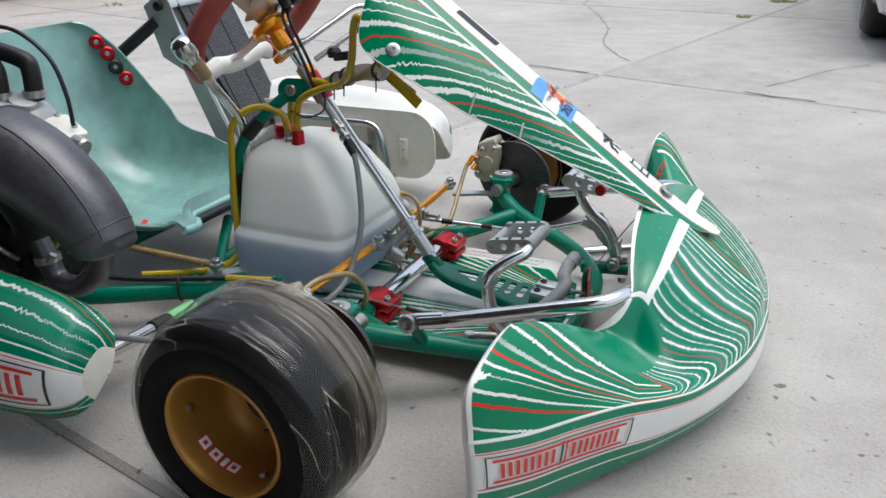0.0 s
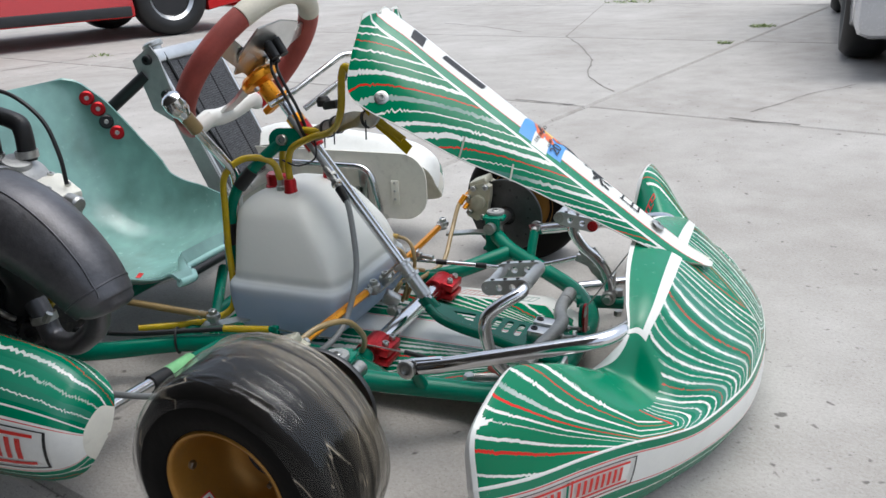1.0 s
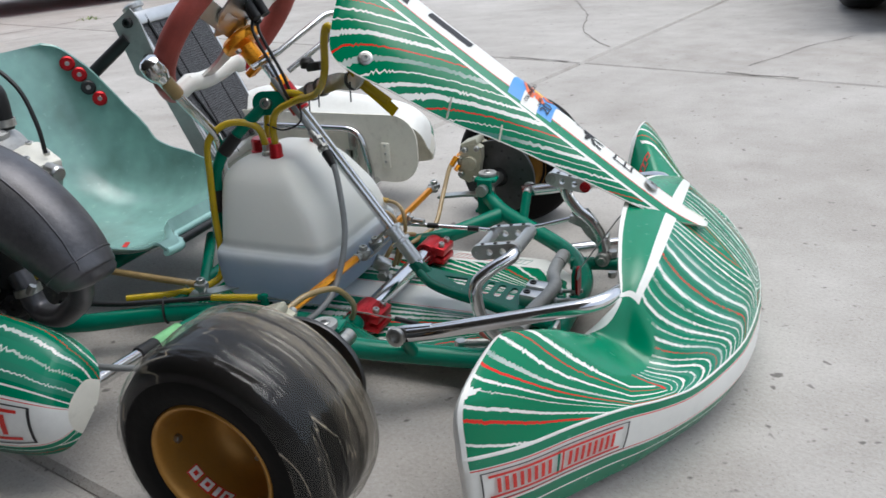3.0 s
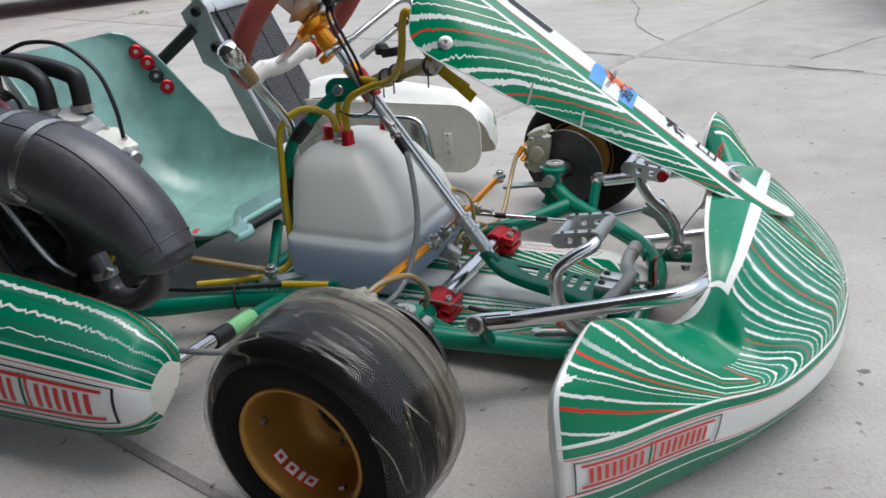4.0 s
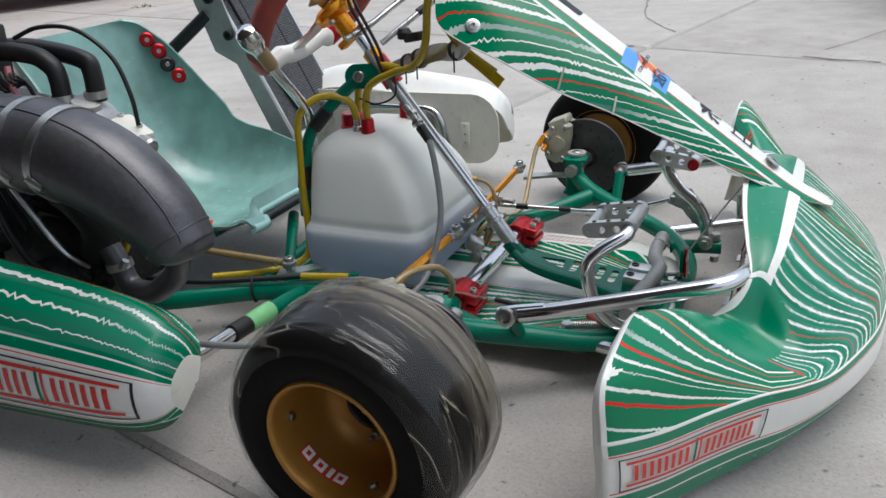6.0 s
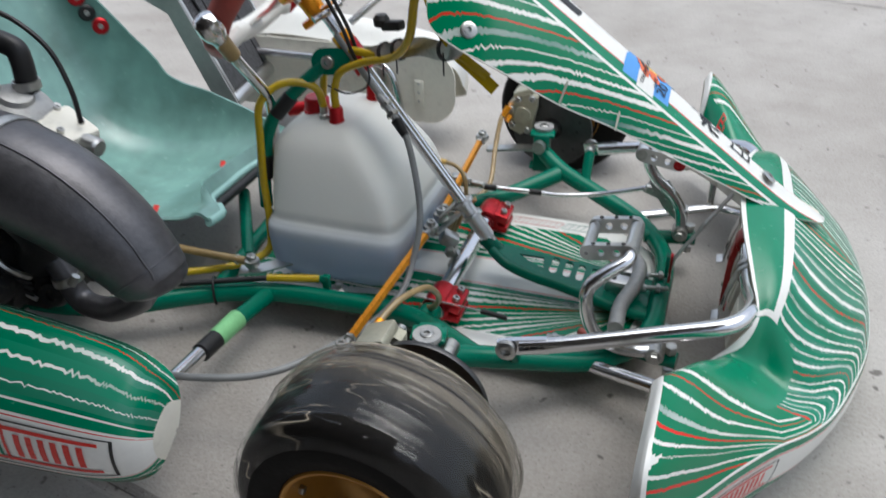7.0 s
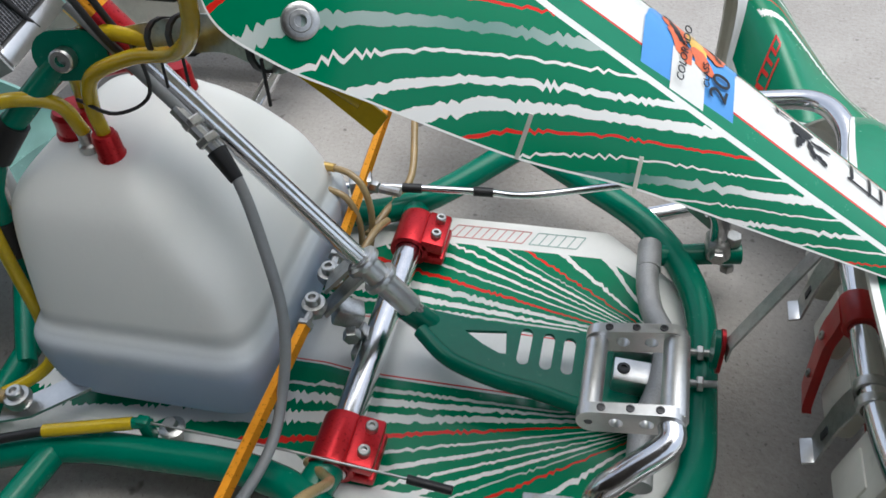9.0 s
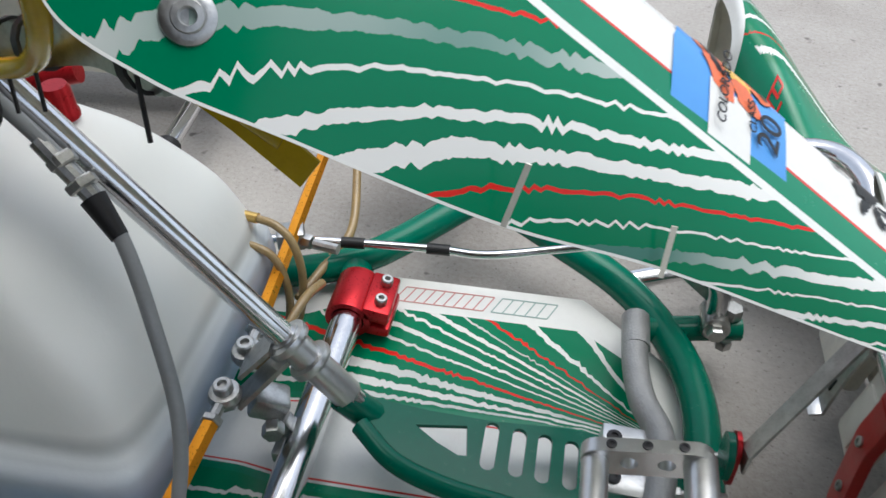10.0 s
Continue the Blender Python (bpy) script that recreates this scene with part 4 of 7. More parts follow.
def wheel(sy, centre, steer_deg):
    w = group("front_wheel", kart, pose(*centre, 0, 0, steer_deg) @ Matrix.Diagonal((1.045, -1.045 * sy, 1.045, 1)))
    tagged(w, "slick tyre wrapped in clear film on a gold rim" if sy < 0 else "slick tyre on a gold rim")
    t = [(0.066, -0.044), (0.072, -0.048), (0.088, -0.05), (0.108, -0.048), (0.121, -0.043), (0.1285, -0.033), (0.1305, -0.018), (0.131, 0.0), (0.1305, 0.034), (0.1285, 0.052), (0.123, 0.066), (0.111, 0.074), (0.092, 0.0765), (0.078, 0.074), (0.0735, 0.066), (0.072, 0.05)]
    part("tyre", mesh_of("tyre", *lathe_data(t + [(0.071, 0.0)], pose(0, 0, 0, 90, 0, 0), 96, True), [M_TYRE], smooth=60), w, "black slick tyre under creased clear film" if sy < 0 else "black slick tyre")
    rim = [(0.0715, 0.055), (0.0745, 0.063), (0.0765, 0.068), (0.0762, 0.072), (0.0742, 0.0738), (0.0712, 0.073), (0.0695, 0.07), (0.0685, 0.062), (0.0672, 0.05), (0.066, 0.036), (0.0645, 0.018), (0.061, 0.002), (0.053, -0.010), (0.044, -0.015), (0.036, -0.016), (0.03, -0.016), (0.03, -0.024), (0.05, -0.022), (0.063, -0.03), (0.07, -0.046), (0.0745, -0.049), (0.0745, -0.044), (0.069, -0.03), (0.0695, 0.02)]
    part("rim", mesh_of("rim", *lathe_data(rim, pose(0, 0, 0, 90, 0, 0), 80, True), [M_GOLD], smooth=50), w, "satin gold dished rim")
    for k in range(3):
        a = radians(176 + 120 * k)
        p, d = Vector((0.0668 * math.cos(a), -0.045, 0.0668 * math.sin(a))), Vector((-math.cos(a), 0, -math.sin(a)))
        part("rim_bolt", mesh_of("rim_bolt", *hex_data(p, d, 0.0052, 0.0055), [M_STEEL]), w)
    part("bearing_cap", mesh_of("bearing_cap", *lathe_data([(0.0, -0.03), (0.031, -0.03), (0.031, -0.008), (0.028, -0.004), (0.0255, -0.006), (0.0255, -0.02), (0.0, -0.02)], pose(0, 0, 0, 90, 0, 0), 32), [M_ENGINE]), w, "dark hub recess")
    part("hub", mesh_of("hub", *lathe_data([(0.0, 0.004), (0.006, 0.003), (0.008, 0.0), (0.008, -0.012), (0.012, -0.015), (0.018, -0.018), (0.02, -0.07), (0.0, -0.07)], pose(0, 0, 0, 90, 0, 0), 24), [M_STEEL]), w)
    for q in (0.5, 2.6, 4.7):
        part("wheel_nut", mesh_of("wheel_nut", *join_data(tube_data([(0.04 * math.cos(q), 0.016, 0.04 * math.sin(q)), (0.04 * math.cos(q), 0.0, 0.04 * math.sin(q))], 0.003, 10), hex_data((0.04 * math.cos(q), 0.015, 0.04 * math.sin(q)), (0, -1, 0), 0.006, 0.007)), [M_STEEL]), w)
    tube("valve", [(-0.012, -0.012, 0.062), (-0.012, -0.036, 0.053)], 0.0048, M_RUBBER, w)
    part("valve_cap", mesh_of("valve_cap", *lathe_data([(0.0036, 0), (0.0036, 0.006), (0.002, 0.008), (0.0, 0.008)], at_along((-0.012, -0.036, 0.053), (0, -0.9, -0.35)), 10), [M_GOLDEND]), w, "brass valve end")
    if sy < 0:
        # a brand print round the dish: white blocks with red edges
        for k, wd in enumerate((0.0125, 0.0125, 0.0055, 0.0125)):
            a = radians((218, 234, 246, 257)[k])
            m = Matrix.Translation((0.0654 * math.cos(a), -0.043, 0.0654 * math.sin(a))) @ pose(0, 0, 0, 0, 90 - math.degrees(a) - 180, 0) @ pose(0, 0, 0, 6, 0, 0)
            part("printed_edge", mesh_of("printed_edge", *box_data((wd + 0.003, 0.0155, 0.0012), m, 0.0003), [M_REDLINE]), w, "red edge of the print")
            part("printed_block", mesh_of("printed_block", *box_data((wd, 0.0125, 0.0018), m, 0.0003), [M_WHITE]), w, "white printed block")
            if wd > 0.01:
                part("printed_core", mesh_of("printed_core", *box_data((wd * 0.42, 0.0055, 0.0023), m, 0.0003), [M_REDLINE]), w)
        film_ = part("film_wrap", film_mesh(), w, "clear creased plastic film wrapped round the tyre")
        film_.cycles.shadow_terminator_geometry_offset, film_.cycles.shadow_terminator_offset = 0.6, 0.4
    disc = [(0.02, 0.0), (0.076, 0.0), (0.0765, 0.001), (0.0765, 0.006), (0.076, 0.007), (0.02, 0.007)]
    part("brake_disc", mesh_of("brake_disc", *lathe_data(disc, pose(0, 0.126, 0, 90, 0, 0), 48, True), [M_DISC], smooth=30), w, "drilled steel brake disc")
    for k in range(18):
        a = 2 * math.pi * k / 18
        r = 0.056 + 0.008 * (k % 3 - 1)
        part("disc_hole", mesh_of("disc_hole", *lathe_data([(0.0028, 0), (0.0028, 0.0004), (0, 0.0004)], at_along((r * math.cos(a), 0.1265, r * math.sin(a)), (0, 1, 0)), 8), [M_CARDARK]), w)
    part("disc_carrier", mesh_of("disc_carrier", *lathe_data([(0.014, -0.02), (0.026, -0.012), (0.034, -0.002), (0.034, 0.01), (0.016, 0.014), (0.014, 0.05)], pose(0, 0.105, 0, 90, 0, 0), 28), [M_ENGINE]), w)
    tube("spindle", [(0, 0.02, 0), (0, 0.22, 0)], 0.0115, M_STEEL, w)
    return w


wheel(-1, (0.065, -0.546, 0.1375), -1)
wheel(1, (0.055, 0.518, 0.137), -3)


def knuckle(sy, turn):
    k = group("steering_knuckle", kart, pose(0.043, sy * 0.335, 0.12, 0, 0, turn) @ Matrix.Diagonal((1, -sy, 1, 1)))
    yoke = join_data(box_data((0.046, 0.03, 0.008), pose(0.0, 0.012, 0.033), 0.003), box_data((0.046, 0.03, 0.008), pose(0.0, 0.012, -0.033), 0.003), box_data((0.03, 0.01, 0.075), pose(0.0, 0.028, 0), 0.002))
    part("yoke", mesh_of("yoke", *yoke, [M_FRAME]), k, "green painted yoke")
    part("king_pin", mesh_of("king_pin", *join_data(lathe_data([(0.0, -0.046), (0.009, -0.044), (0.0145, -0.028), (0.0145, 0.028), (0.008, 0.036), (0.008, 0.042), (0.0, 0.042)], None, 20), cap_screw_data((0, 0, 0.04), (0, 0, 1), 0.0085, 0.006)), [M_STEEL]), k)
    part("camber_ring", mesh_of("camber_ring", *lathe_data([(0.009, 0.037), (0.018, 0.037), (0.0185, 0.038), (0.0185, 0.043), (0.018, 0.044), (0.009, 0.044)], None, 28, True), [M_CAST]), k, "engraved camber ring")
    flat_bar("steering_arm", [(0, -0.005, -0.006), (-0.05, 0.0, -0.006), (-0.108, 0.004, -0.012)], 0.022, 0.005, M_STEEL, k)
    return k


def caliper(sy, x, y, z):
    """Two pale machined halves bridged over the disc; local y points away from the kart's middle line."""
    cal = group("caliper", kart, pose(x, y, z, 0, -8, 0) @ Matrix.Diagonal((0.9, 0.9 * sy, 0.9, 1)))
    tagged(cal, "pale machined brake caliper")
    lobe = [(-0.034, -0.03), (-0.012, -0.044), (0.014, -0.036), (0.022, -0.01), (0.03, 0.012), (0.034, 0.036), (0.018, 0.047), (-0.006, 0.044), (-0.03, 0.026)]
    flat_ = Matrix(((1, 0, 0, 0), (0, 0, -1, 0), (0, 1, 0, 0), (0, 0, 0, 1)))
    for yy, nm in ((-0.017, "inner_half"), (0.018, "outer_half")):
        part(nm, mesh_of(nm, *prism_data(lobe, 0.022, Matrix.Translation((0, yy, 0)) @ flat_), [M_SILVERPAD]), cal)
    part("bridge", mesh_of("bridge", *box_data((0.044, 0.05, 0.016), pose(0.004, 0, 0.046, 0, -14, 0), 0.004), [M_SILVERPAD]), cal)
    part("piston_boss", mesh_of("piston_boss", *lathe_data([(0.0, 0.0), (0.017, 0.0), (0.018, 0.002), (0.018, 0.01), (0.0, 0.01)], at_along((0.0, -0.036, 0.002), (0, 1, 0)), 22), [M_SILVERPAD]), cal)
    for p in ((0.024, 0.036), (-0.006, 0.036), (-0.026, -0.02), (0.006, -0.034), (-0.024, 0.016)):
        part("caliper_bolt", mesh_of("caliper_bolt", *cap_screw_data((p[0], -0.028, p[1]), (0, -1, 0), 0.007, 0.008), [M_STEEL]), cal)
    tube("banjo", [(-0.028, -0.03, 0.0), (-0.034, -0.04, -0.008)], 0.0055, M_ORANGE, cal, "orange hose fitting")


caliper(-1, 0.012, -0.412, 0.168)
caliper(1, -0.004, 0.385, 0.17)


knuckle(-1, 9)
knuckle(1, 5)


# ---- bodywork ----
# Each station of the nose, from its middle to its tip: inner edge, ridge, knee, chin, foot.
NOSE = [
    ((0.392, 0.0, 0.262), (0.460, 0.0, 0.242), (0.562, 0.0, 0.152), (0.590, 0.0, 0.108), (0.572, 0.0, 0.022)),
    ((0.394, -0.058, 0.258), (0.459, -0.05, 0.240), (0.558, -0.07, 0.150), (0.586, -0.07, 0.108), (0.570, -0.07, 0.022)),
    ((0.402, -0.125, 0.247), (0.458, -0.12, 0.234), (0.548, -0.14, 0.148), (0.576, -0.14, 0.108), (0.558, -0.14, 0.022)),
    ((0.415, -0.19, 0.228), (0.455, -0.185, 0.222), (0.525, -0.20, 0.146), (0.555, -0.21, 0.110), (0.535, -0.205, 0.022)),
    ((0.425, -0.232, 0.205), (0.447, -0.228, 0.200), (0.502, -0.255, 0.138), (0.528, -0.28, 0.115), (0.500, -0.27, 0.022)),
    ((0.410, -0.257, 0.184), (0.440, -0.262, 0.152), (0.482, -0.298, 0.133), (0.498, -0.33, 0.124), (0.465, -0.33, 0.022)),
    ((0.384, -0.272, 0.160), (0.404, -0.294, 0.174), (0.440, -0.345, 0.156), (0.458, -0.375, 0.131), (0.428, -0.38, 0.022)),
    ((0.354, -0.302, 0.147), (0.374, -0.341, 0.205), (0.404, -0.406, 0.183), (0.418, -0.430, 0.138), (0.392, -0.430, 0.022)),
    ((0.329, -0.334, 0.142), (0.352, -0.384, 0.225), (0.370, -0.471, 0.208), (0.375, -0.496, 0.146), (0.360, -0.475, 0.022)),
    ((0.320, -0.370, 0.150), (0.331, -0.416, 0.235), (0.331, -0.536, 0.226), (0.335, -0.551, 0.160), (0.322, -0.515, 0.022)),
    ((0.316, -0.380, 0.152), (0.321, -0.416, 0.224), (0.318, -0.530, 0.212), (0.318, -0.541, 0.152), (0.306, -0.507, 0.024)),
]


def nose_point(s, v):
    """v: 0 inner edge, 1 ridge, 2 knee, 3 chin, 4 foot."""
    r = interp_row(NOSE, s)
    if v <= 3:
        return interp_row(r[:4], v)
    a, b = r[3], r[4]
    t = v - 3
    return a * (1 - t) + b * t + np.array((0.012, -0.004, 0)) * math.sin(math.pi * t) * (1 - 0.06 * min(s, 9))


def shell(grid, uv_of, mat_of, mats, name, thick=0.003, inner=None):
    """A sheet of given thickness through a grid of points (rows of equal length)."""
    g = np.array(grid)
    a, b = g.shape[:2]
    du = np.gradient(g, axis=0)
    dv = np.gradient(g, axis=1)
    nrm = np.cross(du, dv)
    nrm /= np.maximum(np.linalg.norm(nrm, axis=2, keepdims=True), 1e-9)
    verts = [*g.reshape(-1, 3), *(g - nrm * thick).reshape(-1, 3)]
    faces, fm, o = [], [], a * b
    for i in range(a - 1):
        for j in range(b - 1):
            q = (i * b + j, (i + 1) * b + j, (i + 1) * b + j + 1, i * b + j + 1)
            faces.append(q)
            fm.append(mat_of(i, j))
    back = len(mats) - 1 if inner is None else inner
    for q in list(faces):
        faces.append(tuple(k + o for k in reversed(q)))
        fm.append(back)
    rim = [i * b for i in range(a)] + [(a - 1) * b + j for j in range(1, b)] + [i * b + b - 1 for i in range(a - 2, -1, -1)] + [j for j in range(b - 2, 0, -1)]
    for p, q in zip(rim, rim[1:] + rim[:1]):
        faces.append((q, p, p + o, q + o))
        fm.append(back)
    uvs = [uv_of(i, j) for i in range(a) for j in range(b)] * 2
    me = mesh_of(name, verts, faces, mats, uvs, fm, smooth=40)
    return me


nose = group("nose_fairing", kart)
tagged(nose, "green printed plastic front fairing with white lower band")


# Line counts over the fairing: quartic fields for the centre and for the wing.
LINES_CENTRE = (2.8345, 4.8825, 0.617, -4.0127, -1.1261, 3.428, 1.9327, 0.5073, -0.4805, 0.277, 0.0308, -0.55, -0.0346, -0.3807, -0.0487)
LINES_WING = (2.754, 6.556, 2.754, -1.522, 0.6941, 2.983, 1.802, -3.335, 1.002, 0.166, -2.025, 0.9081, -0.2423, 0.4828, 0.02461)

# heights of that field at the printed lines, and the row of the table that each one takes
WING_LEVELS = (-0.6, 0.6, 1.4, 2.65, 4.44, 5.28, 6.21, 7.05, 8.71, 9.95, 12.5, 14.0)
WING_ROWS = (-0.5, 0.5, 1.5, 2.5, 3.5, 4.5, 5.5, 6.5, 7.5, 8.5, 10.5, 11.5)


def line_field(c, s, v):
    return sum(k * s**a * v**b for k, (a, b) in zip(c, [(a, b) for a in range(5) for b in range(5 - a)]))


def on_wing(s, v):
    return s > np.interp(v, (1.88, 2.23, 2.8, 3.0), (5.6, 5.2, 4.65, 4.5))


def nose_half(sy):
    S = np.concatenate([np.linspace(0, 9, 271), np.linspace(9.2, 10, 5)])
    # upper skin
    V = np.concatenate([[0, 0.05, 0.1], np.linspace(0.15, 0.85, 10), [0.9, 0.95, 1.0, 1.04, 1.08], np.linspace(1.12, 2.88, 45), [2.92, 2.96, 3.0]])
    grid = [[nose_point(s, v) * (1, sy, 1) for v in V] for s in S]

    def mat(i, j):
        s, v = (S[i] + S[i + 1]) / 2, (V[j] + V[j + 1]) / 2
        if v < (0.2 if s > 4.1 else 0.1) or s > 9.0 - 0.3 * math.exp(-(((v - 1.95) / 0.055) ** 2)) or v > 2.95:
            return 1
        if s < 3.9:
            return 1 if 0.92 < v < 1.07 else 2 if v < 1 else 0
        if s < 4.08 and v < 1.08:
            return 1
        if s > 6.9 and v < 0.9:
            return 2
        if v < np.interp(s, (3.93, 4.0, 4.1, 4.4, 4.8, 5.35, 5.75, 6.0, 6.5, 7.0, 7.5, 8.0, 8.4), (1.03, 1.28, 1.5, 1.6, 1.62, 1.85, 2.02, 1.95, 1.64, 1.38, 1.12, 0.9, 0.1)):
            return 2
        return 4 if on_wing(s, v) else 0

    # two line fields share the sheet: each corner takes the field of its own face
    me = shell(grid, lambda i, j: (0, 0), mat, [M_STRIPE_FINE, M_WHITE, M_GREEN, M_CREAM, M_STRIPE_WING], "upper_skin", 0.003 * sy, 3)
    uv = me.uv_layers["UVMap"].data
    nv = len(V)
    for p in me.polygons:
        if p.material_index not in (0, 4):
            continue
        for li in p.loop_indices:
            k = me.loops[li].vertex_index % (len(S) * nv)
            s, v = S[k // nv], V[k % nv]
            if p.material_index == 4:
                q = min(max(s, 5.7), 9.0)
                uv[li].uv = (min(max(np.interp(line_field(LINES_WING, q - 7, v - 2), WING_LEVELS, WING_ROWS), 0.0), 11.9), s * 0.75)
            else:
                q = min(max(s, 1.0), 4.2)
                uv[li].uv = (line_field(LINES_CENTRE, q - 2.5, v - 2) + 35 - (q - s) * 4.5, v * 1.0 + 3 * s)
    part("upper_skin", me, nose)
    # lower band
    V2 = np.array([3.0, 3.015, 3.115, 3.125, 3.14, 3.53, 3.545, 3.575, 3.72, 3.745, 4.0])
    g2 = [[nose_point(s, v) * (1, sy, 1) for v in V2] for s in S]
    rows = [1, 2, 1, 3, 1, 3, 1, 2, 1, 2]

    def uv2(i, j):
        return (V2[j] * 3, S[i])

    me = shell(g2, uv2, lambda i, j: rows[j] if S[i] < 9 else 1, [M_STRIPE_FINE, M_WHITE, M_GREEN, M_REDLINE, M_CREAM], "lower_band", 0.003 * sy)
    part("lower_band", me, nose, "white band with green and red lines")


for sy in (1, -1):
    nose_half(sy)


def on_surface(fn, a0, a1, b0, b1, na, nb, lift):
    """A small patch that lies on a surface fn(a, b), lifted off it."""
    g = np.array([[fn(a, b) for b in np.linspace(b0, b1, nb)] for a in np.linspace(a0, a1, na)])
    du, dv = np.gradient(g, axis=0), np.gradient(g, axis=1)
    nr = np.cross(du, dv)
    nr /= np.maximum(np.linalg.norm(nr, axis=2, keepdims=True), 1e-9)
    return g + nr * lift


def patch_data(g):
    a, b = g.shape[:2]
    return [Vector(p) for p in g.reshape(-1, 3)], [(i * b + j, (i + 1) * b + j, (i + 1) * b + j + 1, i * b + j + 1) for i in range(a - 1) for j in range(b - 1)]


def emblem(fn, a0, a1, b0, b1, parent, lift, letters=9):
    """A printed nameplate drawn as plain shapes: a black frame, two red rails and red upright bars."""
    da, db = (a1 - a0), (b1 - b0)
    fr = []
    t, tb = da * 0.012, db * 0.035
    for q in ((a0, a1, b0, b0 + tb), (a0, a1, b1 - tb, b1), (a0, a0 + t, b0, b1), (a1 - t, a1, b0, b1)):
        fr.append(patch_data(on_surface(fn, *q, 24 if abs(q[1] - q[0]) > abs(t) * 2 else 2, 6, lift)))
    part("emblem_frame", mesh_of("emblem_frame", *join_data(*fr), [M_BLACKLINE], smooth=0), parent, "thin black printed frame")
    rd = []
    for q in ((a0 + da * 0.05, a1 - da * 0.05, b0 + db * 0.12, b0 + db * 0.2), (a0 + da * 0.05, a1 - da * 0.05, b0 + db * 0.8, b0 + db * 0.88)):
        rd.append(patch_data(on_surface(fn, *q, 24, 3, lift)))
    for k in range(letters):
        c = a0 + da * (0.09 + 0.82 * (k + 0.5) / letters)
        if k == 4:
            rd.append(patch_data(on_surface(fn, c + da * 0.008, c + da * 0.022, b0 + db * 0.1, b0 + db * 0.9, 3, 6, lift)))
            part("emblem_slash", mesh_of("emblem_slash", *patch_data(on_surface(fn, c - da * 0.022, c - da * 0.006, b0 + db * 0.1, b0 + db * 0.9, 3, 6, lift)), [M_FRAME], smooth=0), parent, "green printed bar")
            continue
        w = da * 0.82 / letters
        rd.append(patch_data(on_surface(fn, c - w * 0.4, c - w * 0.15, b0 + db * 0.26, b0 + db * 0.74, 3, 4, lift)))
        rd.append(patch_data(on_surface(fn, c + w * 0.1, c + w * 0.35, b0 + db * 0.26, b0 + db * 0.74, 3, 4, lift)))
    part("emblem_print", mesh_of("emblem_print", *join_data(*rd), [M_REDLINE], smooth=0), parent, "red printed bars")


emblem(lambda s, v: nose_point(s, v), 8.8, 5.8, 3.155, 3.505, nose, -0.0024)

def far_wing(q, v):
    return nose_point(q, v) * (1, -1, 1)


for a0, a1, b0, b1 in ((7.48, 7.2, 0.3, 0.36), (7.46, 7.22, 0.48, 0.53), (7.46, 7.22, 0.62, 0.67), (7.46, 7.24, 0.76, 0.81), (7.52, 7.46, 0.36, 0.97), (7.16, 7.11, 0.3, 0.8), (7.3, 7.25, 0.82, 0.95), (7.46, 7.28, 0.93, 0.97)):
    flat = on_surface(far_wing, a0, a1, b0, b1, 6, 4, 0.0012)
    if (flat[0, 0] - far_wing(a0, b0)) @ (-0.75, -0.52, 0.41) < 0:
        flat = on_surface(far_wing, a0, a1, b0, b1, 6, 4, -0.0012)
    part("red_mark", mesh_of("red_mark", *patch_data(flat), [M_REDLINE], smooth=0), nose, "red printed mark")

# front panel above the nose
panel = group("front_panel", kart)
tagged(panel, "pointed green printed front panel with a white spine")
EDGE = [(-0.020, -0.060, 0.598), (-0.024, -0.105, 0.535), (-0.018, -0.130, 0.490), (0.018, -0.136, 0.464), (0.068, -0.133, 0.441), (0.150, -0.112, 0.392), (0.225, -0.090, 0.357), (0.335, -0.066, 0.300), (0.450, -0.038, 0.240), (0.500, -0.014, 0.222)]
SPINE = [(-0.012, 0.0, 0.604), (-0.010, 0.0, 0.600), (0.005, 0.0, 0.588), (0.04, 0.0, 0.564), (0.09, 0.0, 0.526), (0.165, 0.0, 0.471), (0.235, 0.0, 0.420), (0.340, 0.0, 0.342), (0.452, 0.0, 0.258), (0.508, 0.0, 0.224)]


def panel_point(s, t):
    """s: 0 top to 9 tip; t: 0 spine to 1 edge."""
    a, e = interp_row(SPINE, s), interp_row(EDGE, s)
    shoulder = a + np.array((0.0, -0.30, -0.06)) * min(0.11, abs(e[1]) * 0.95)
    k = 0.26
    if t < k:
        q = t / k
        return a * (1 - q) + shoulder * q + np.array((0, 0, -0.004)) * q * q
    q = (t - k) / (1 - k)
    lo = shoulder + np.array((0, 0, -0.004))
    return lo * (1 - q) + e * q + np.array((0.004, -0.006, 0.006)) * math.sin(math.pi * q) * min(1, abs(e[1]) * 10)


def panel_columns(s):
    """Widths across half the panel: white spine, red line, green band, white line, printed field, edge."""
    e = abs(interp_row(EDGE, s)[1])
    sh = min(0.11, e * 0.95) * 0.30
    w = np.interp(s, (0, 5, 7, 8, 9), (0.028, 0.027, 0.0225, 0.019, 0.013))
    ys = [0, w / 3, 2 * w / 3, w, w + 0.0013, w + 0.007, w + 0.0135, w + 0.0172]
    ys = [min(y, e * (0.92 + 0.008 * k)) for k, y in enumerate(ys)]
    ys += [ys[-1] + (e - 0.001 - ys[-1]) * k / 12 for k in range(1, 13)] + [e]
    return [0.26 * y / sh if y < sh else 0.26 + 0.74 * (y - sh) / max(e - sh, 1e-6) for y in ys]


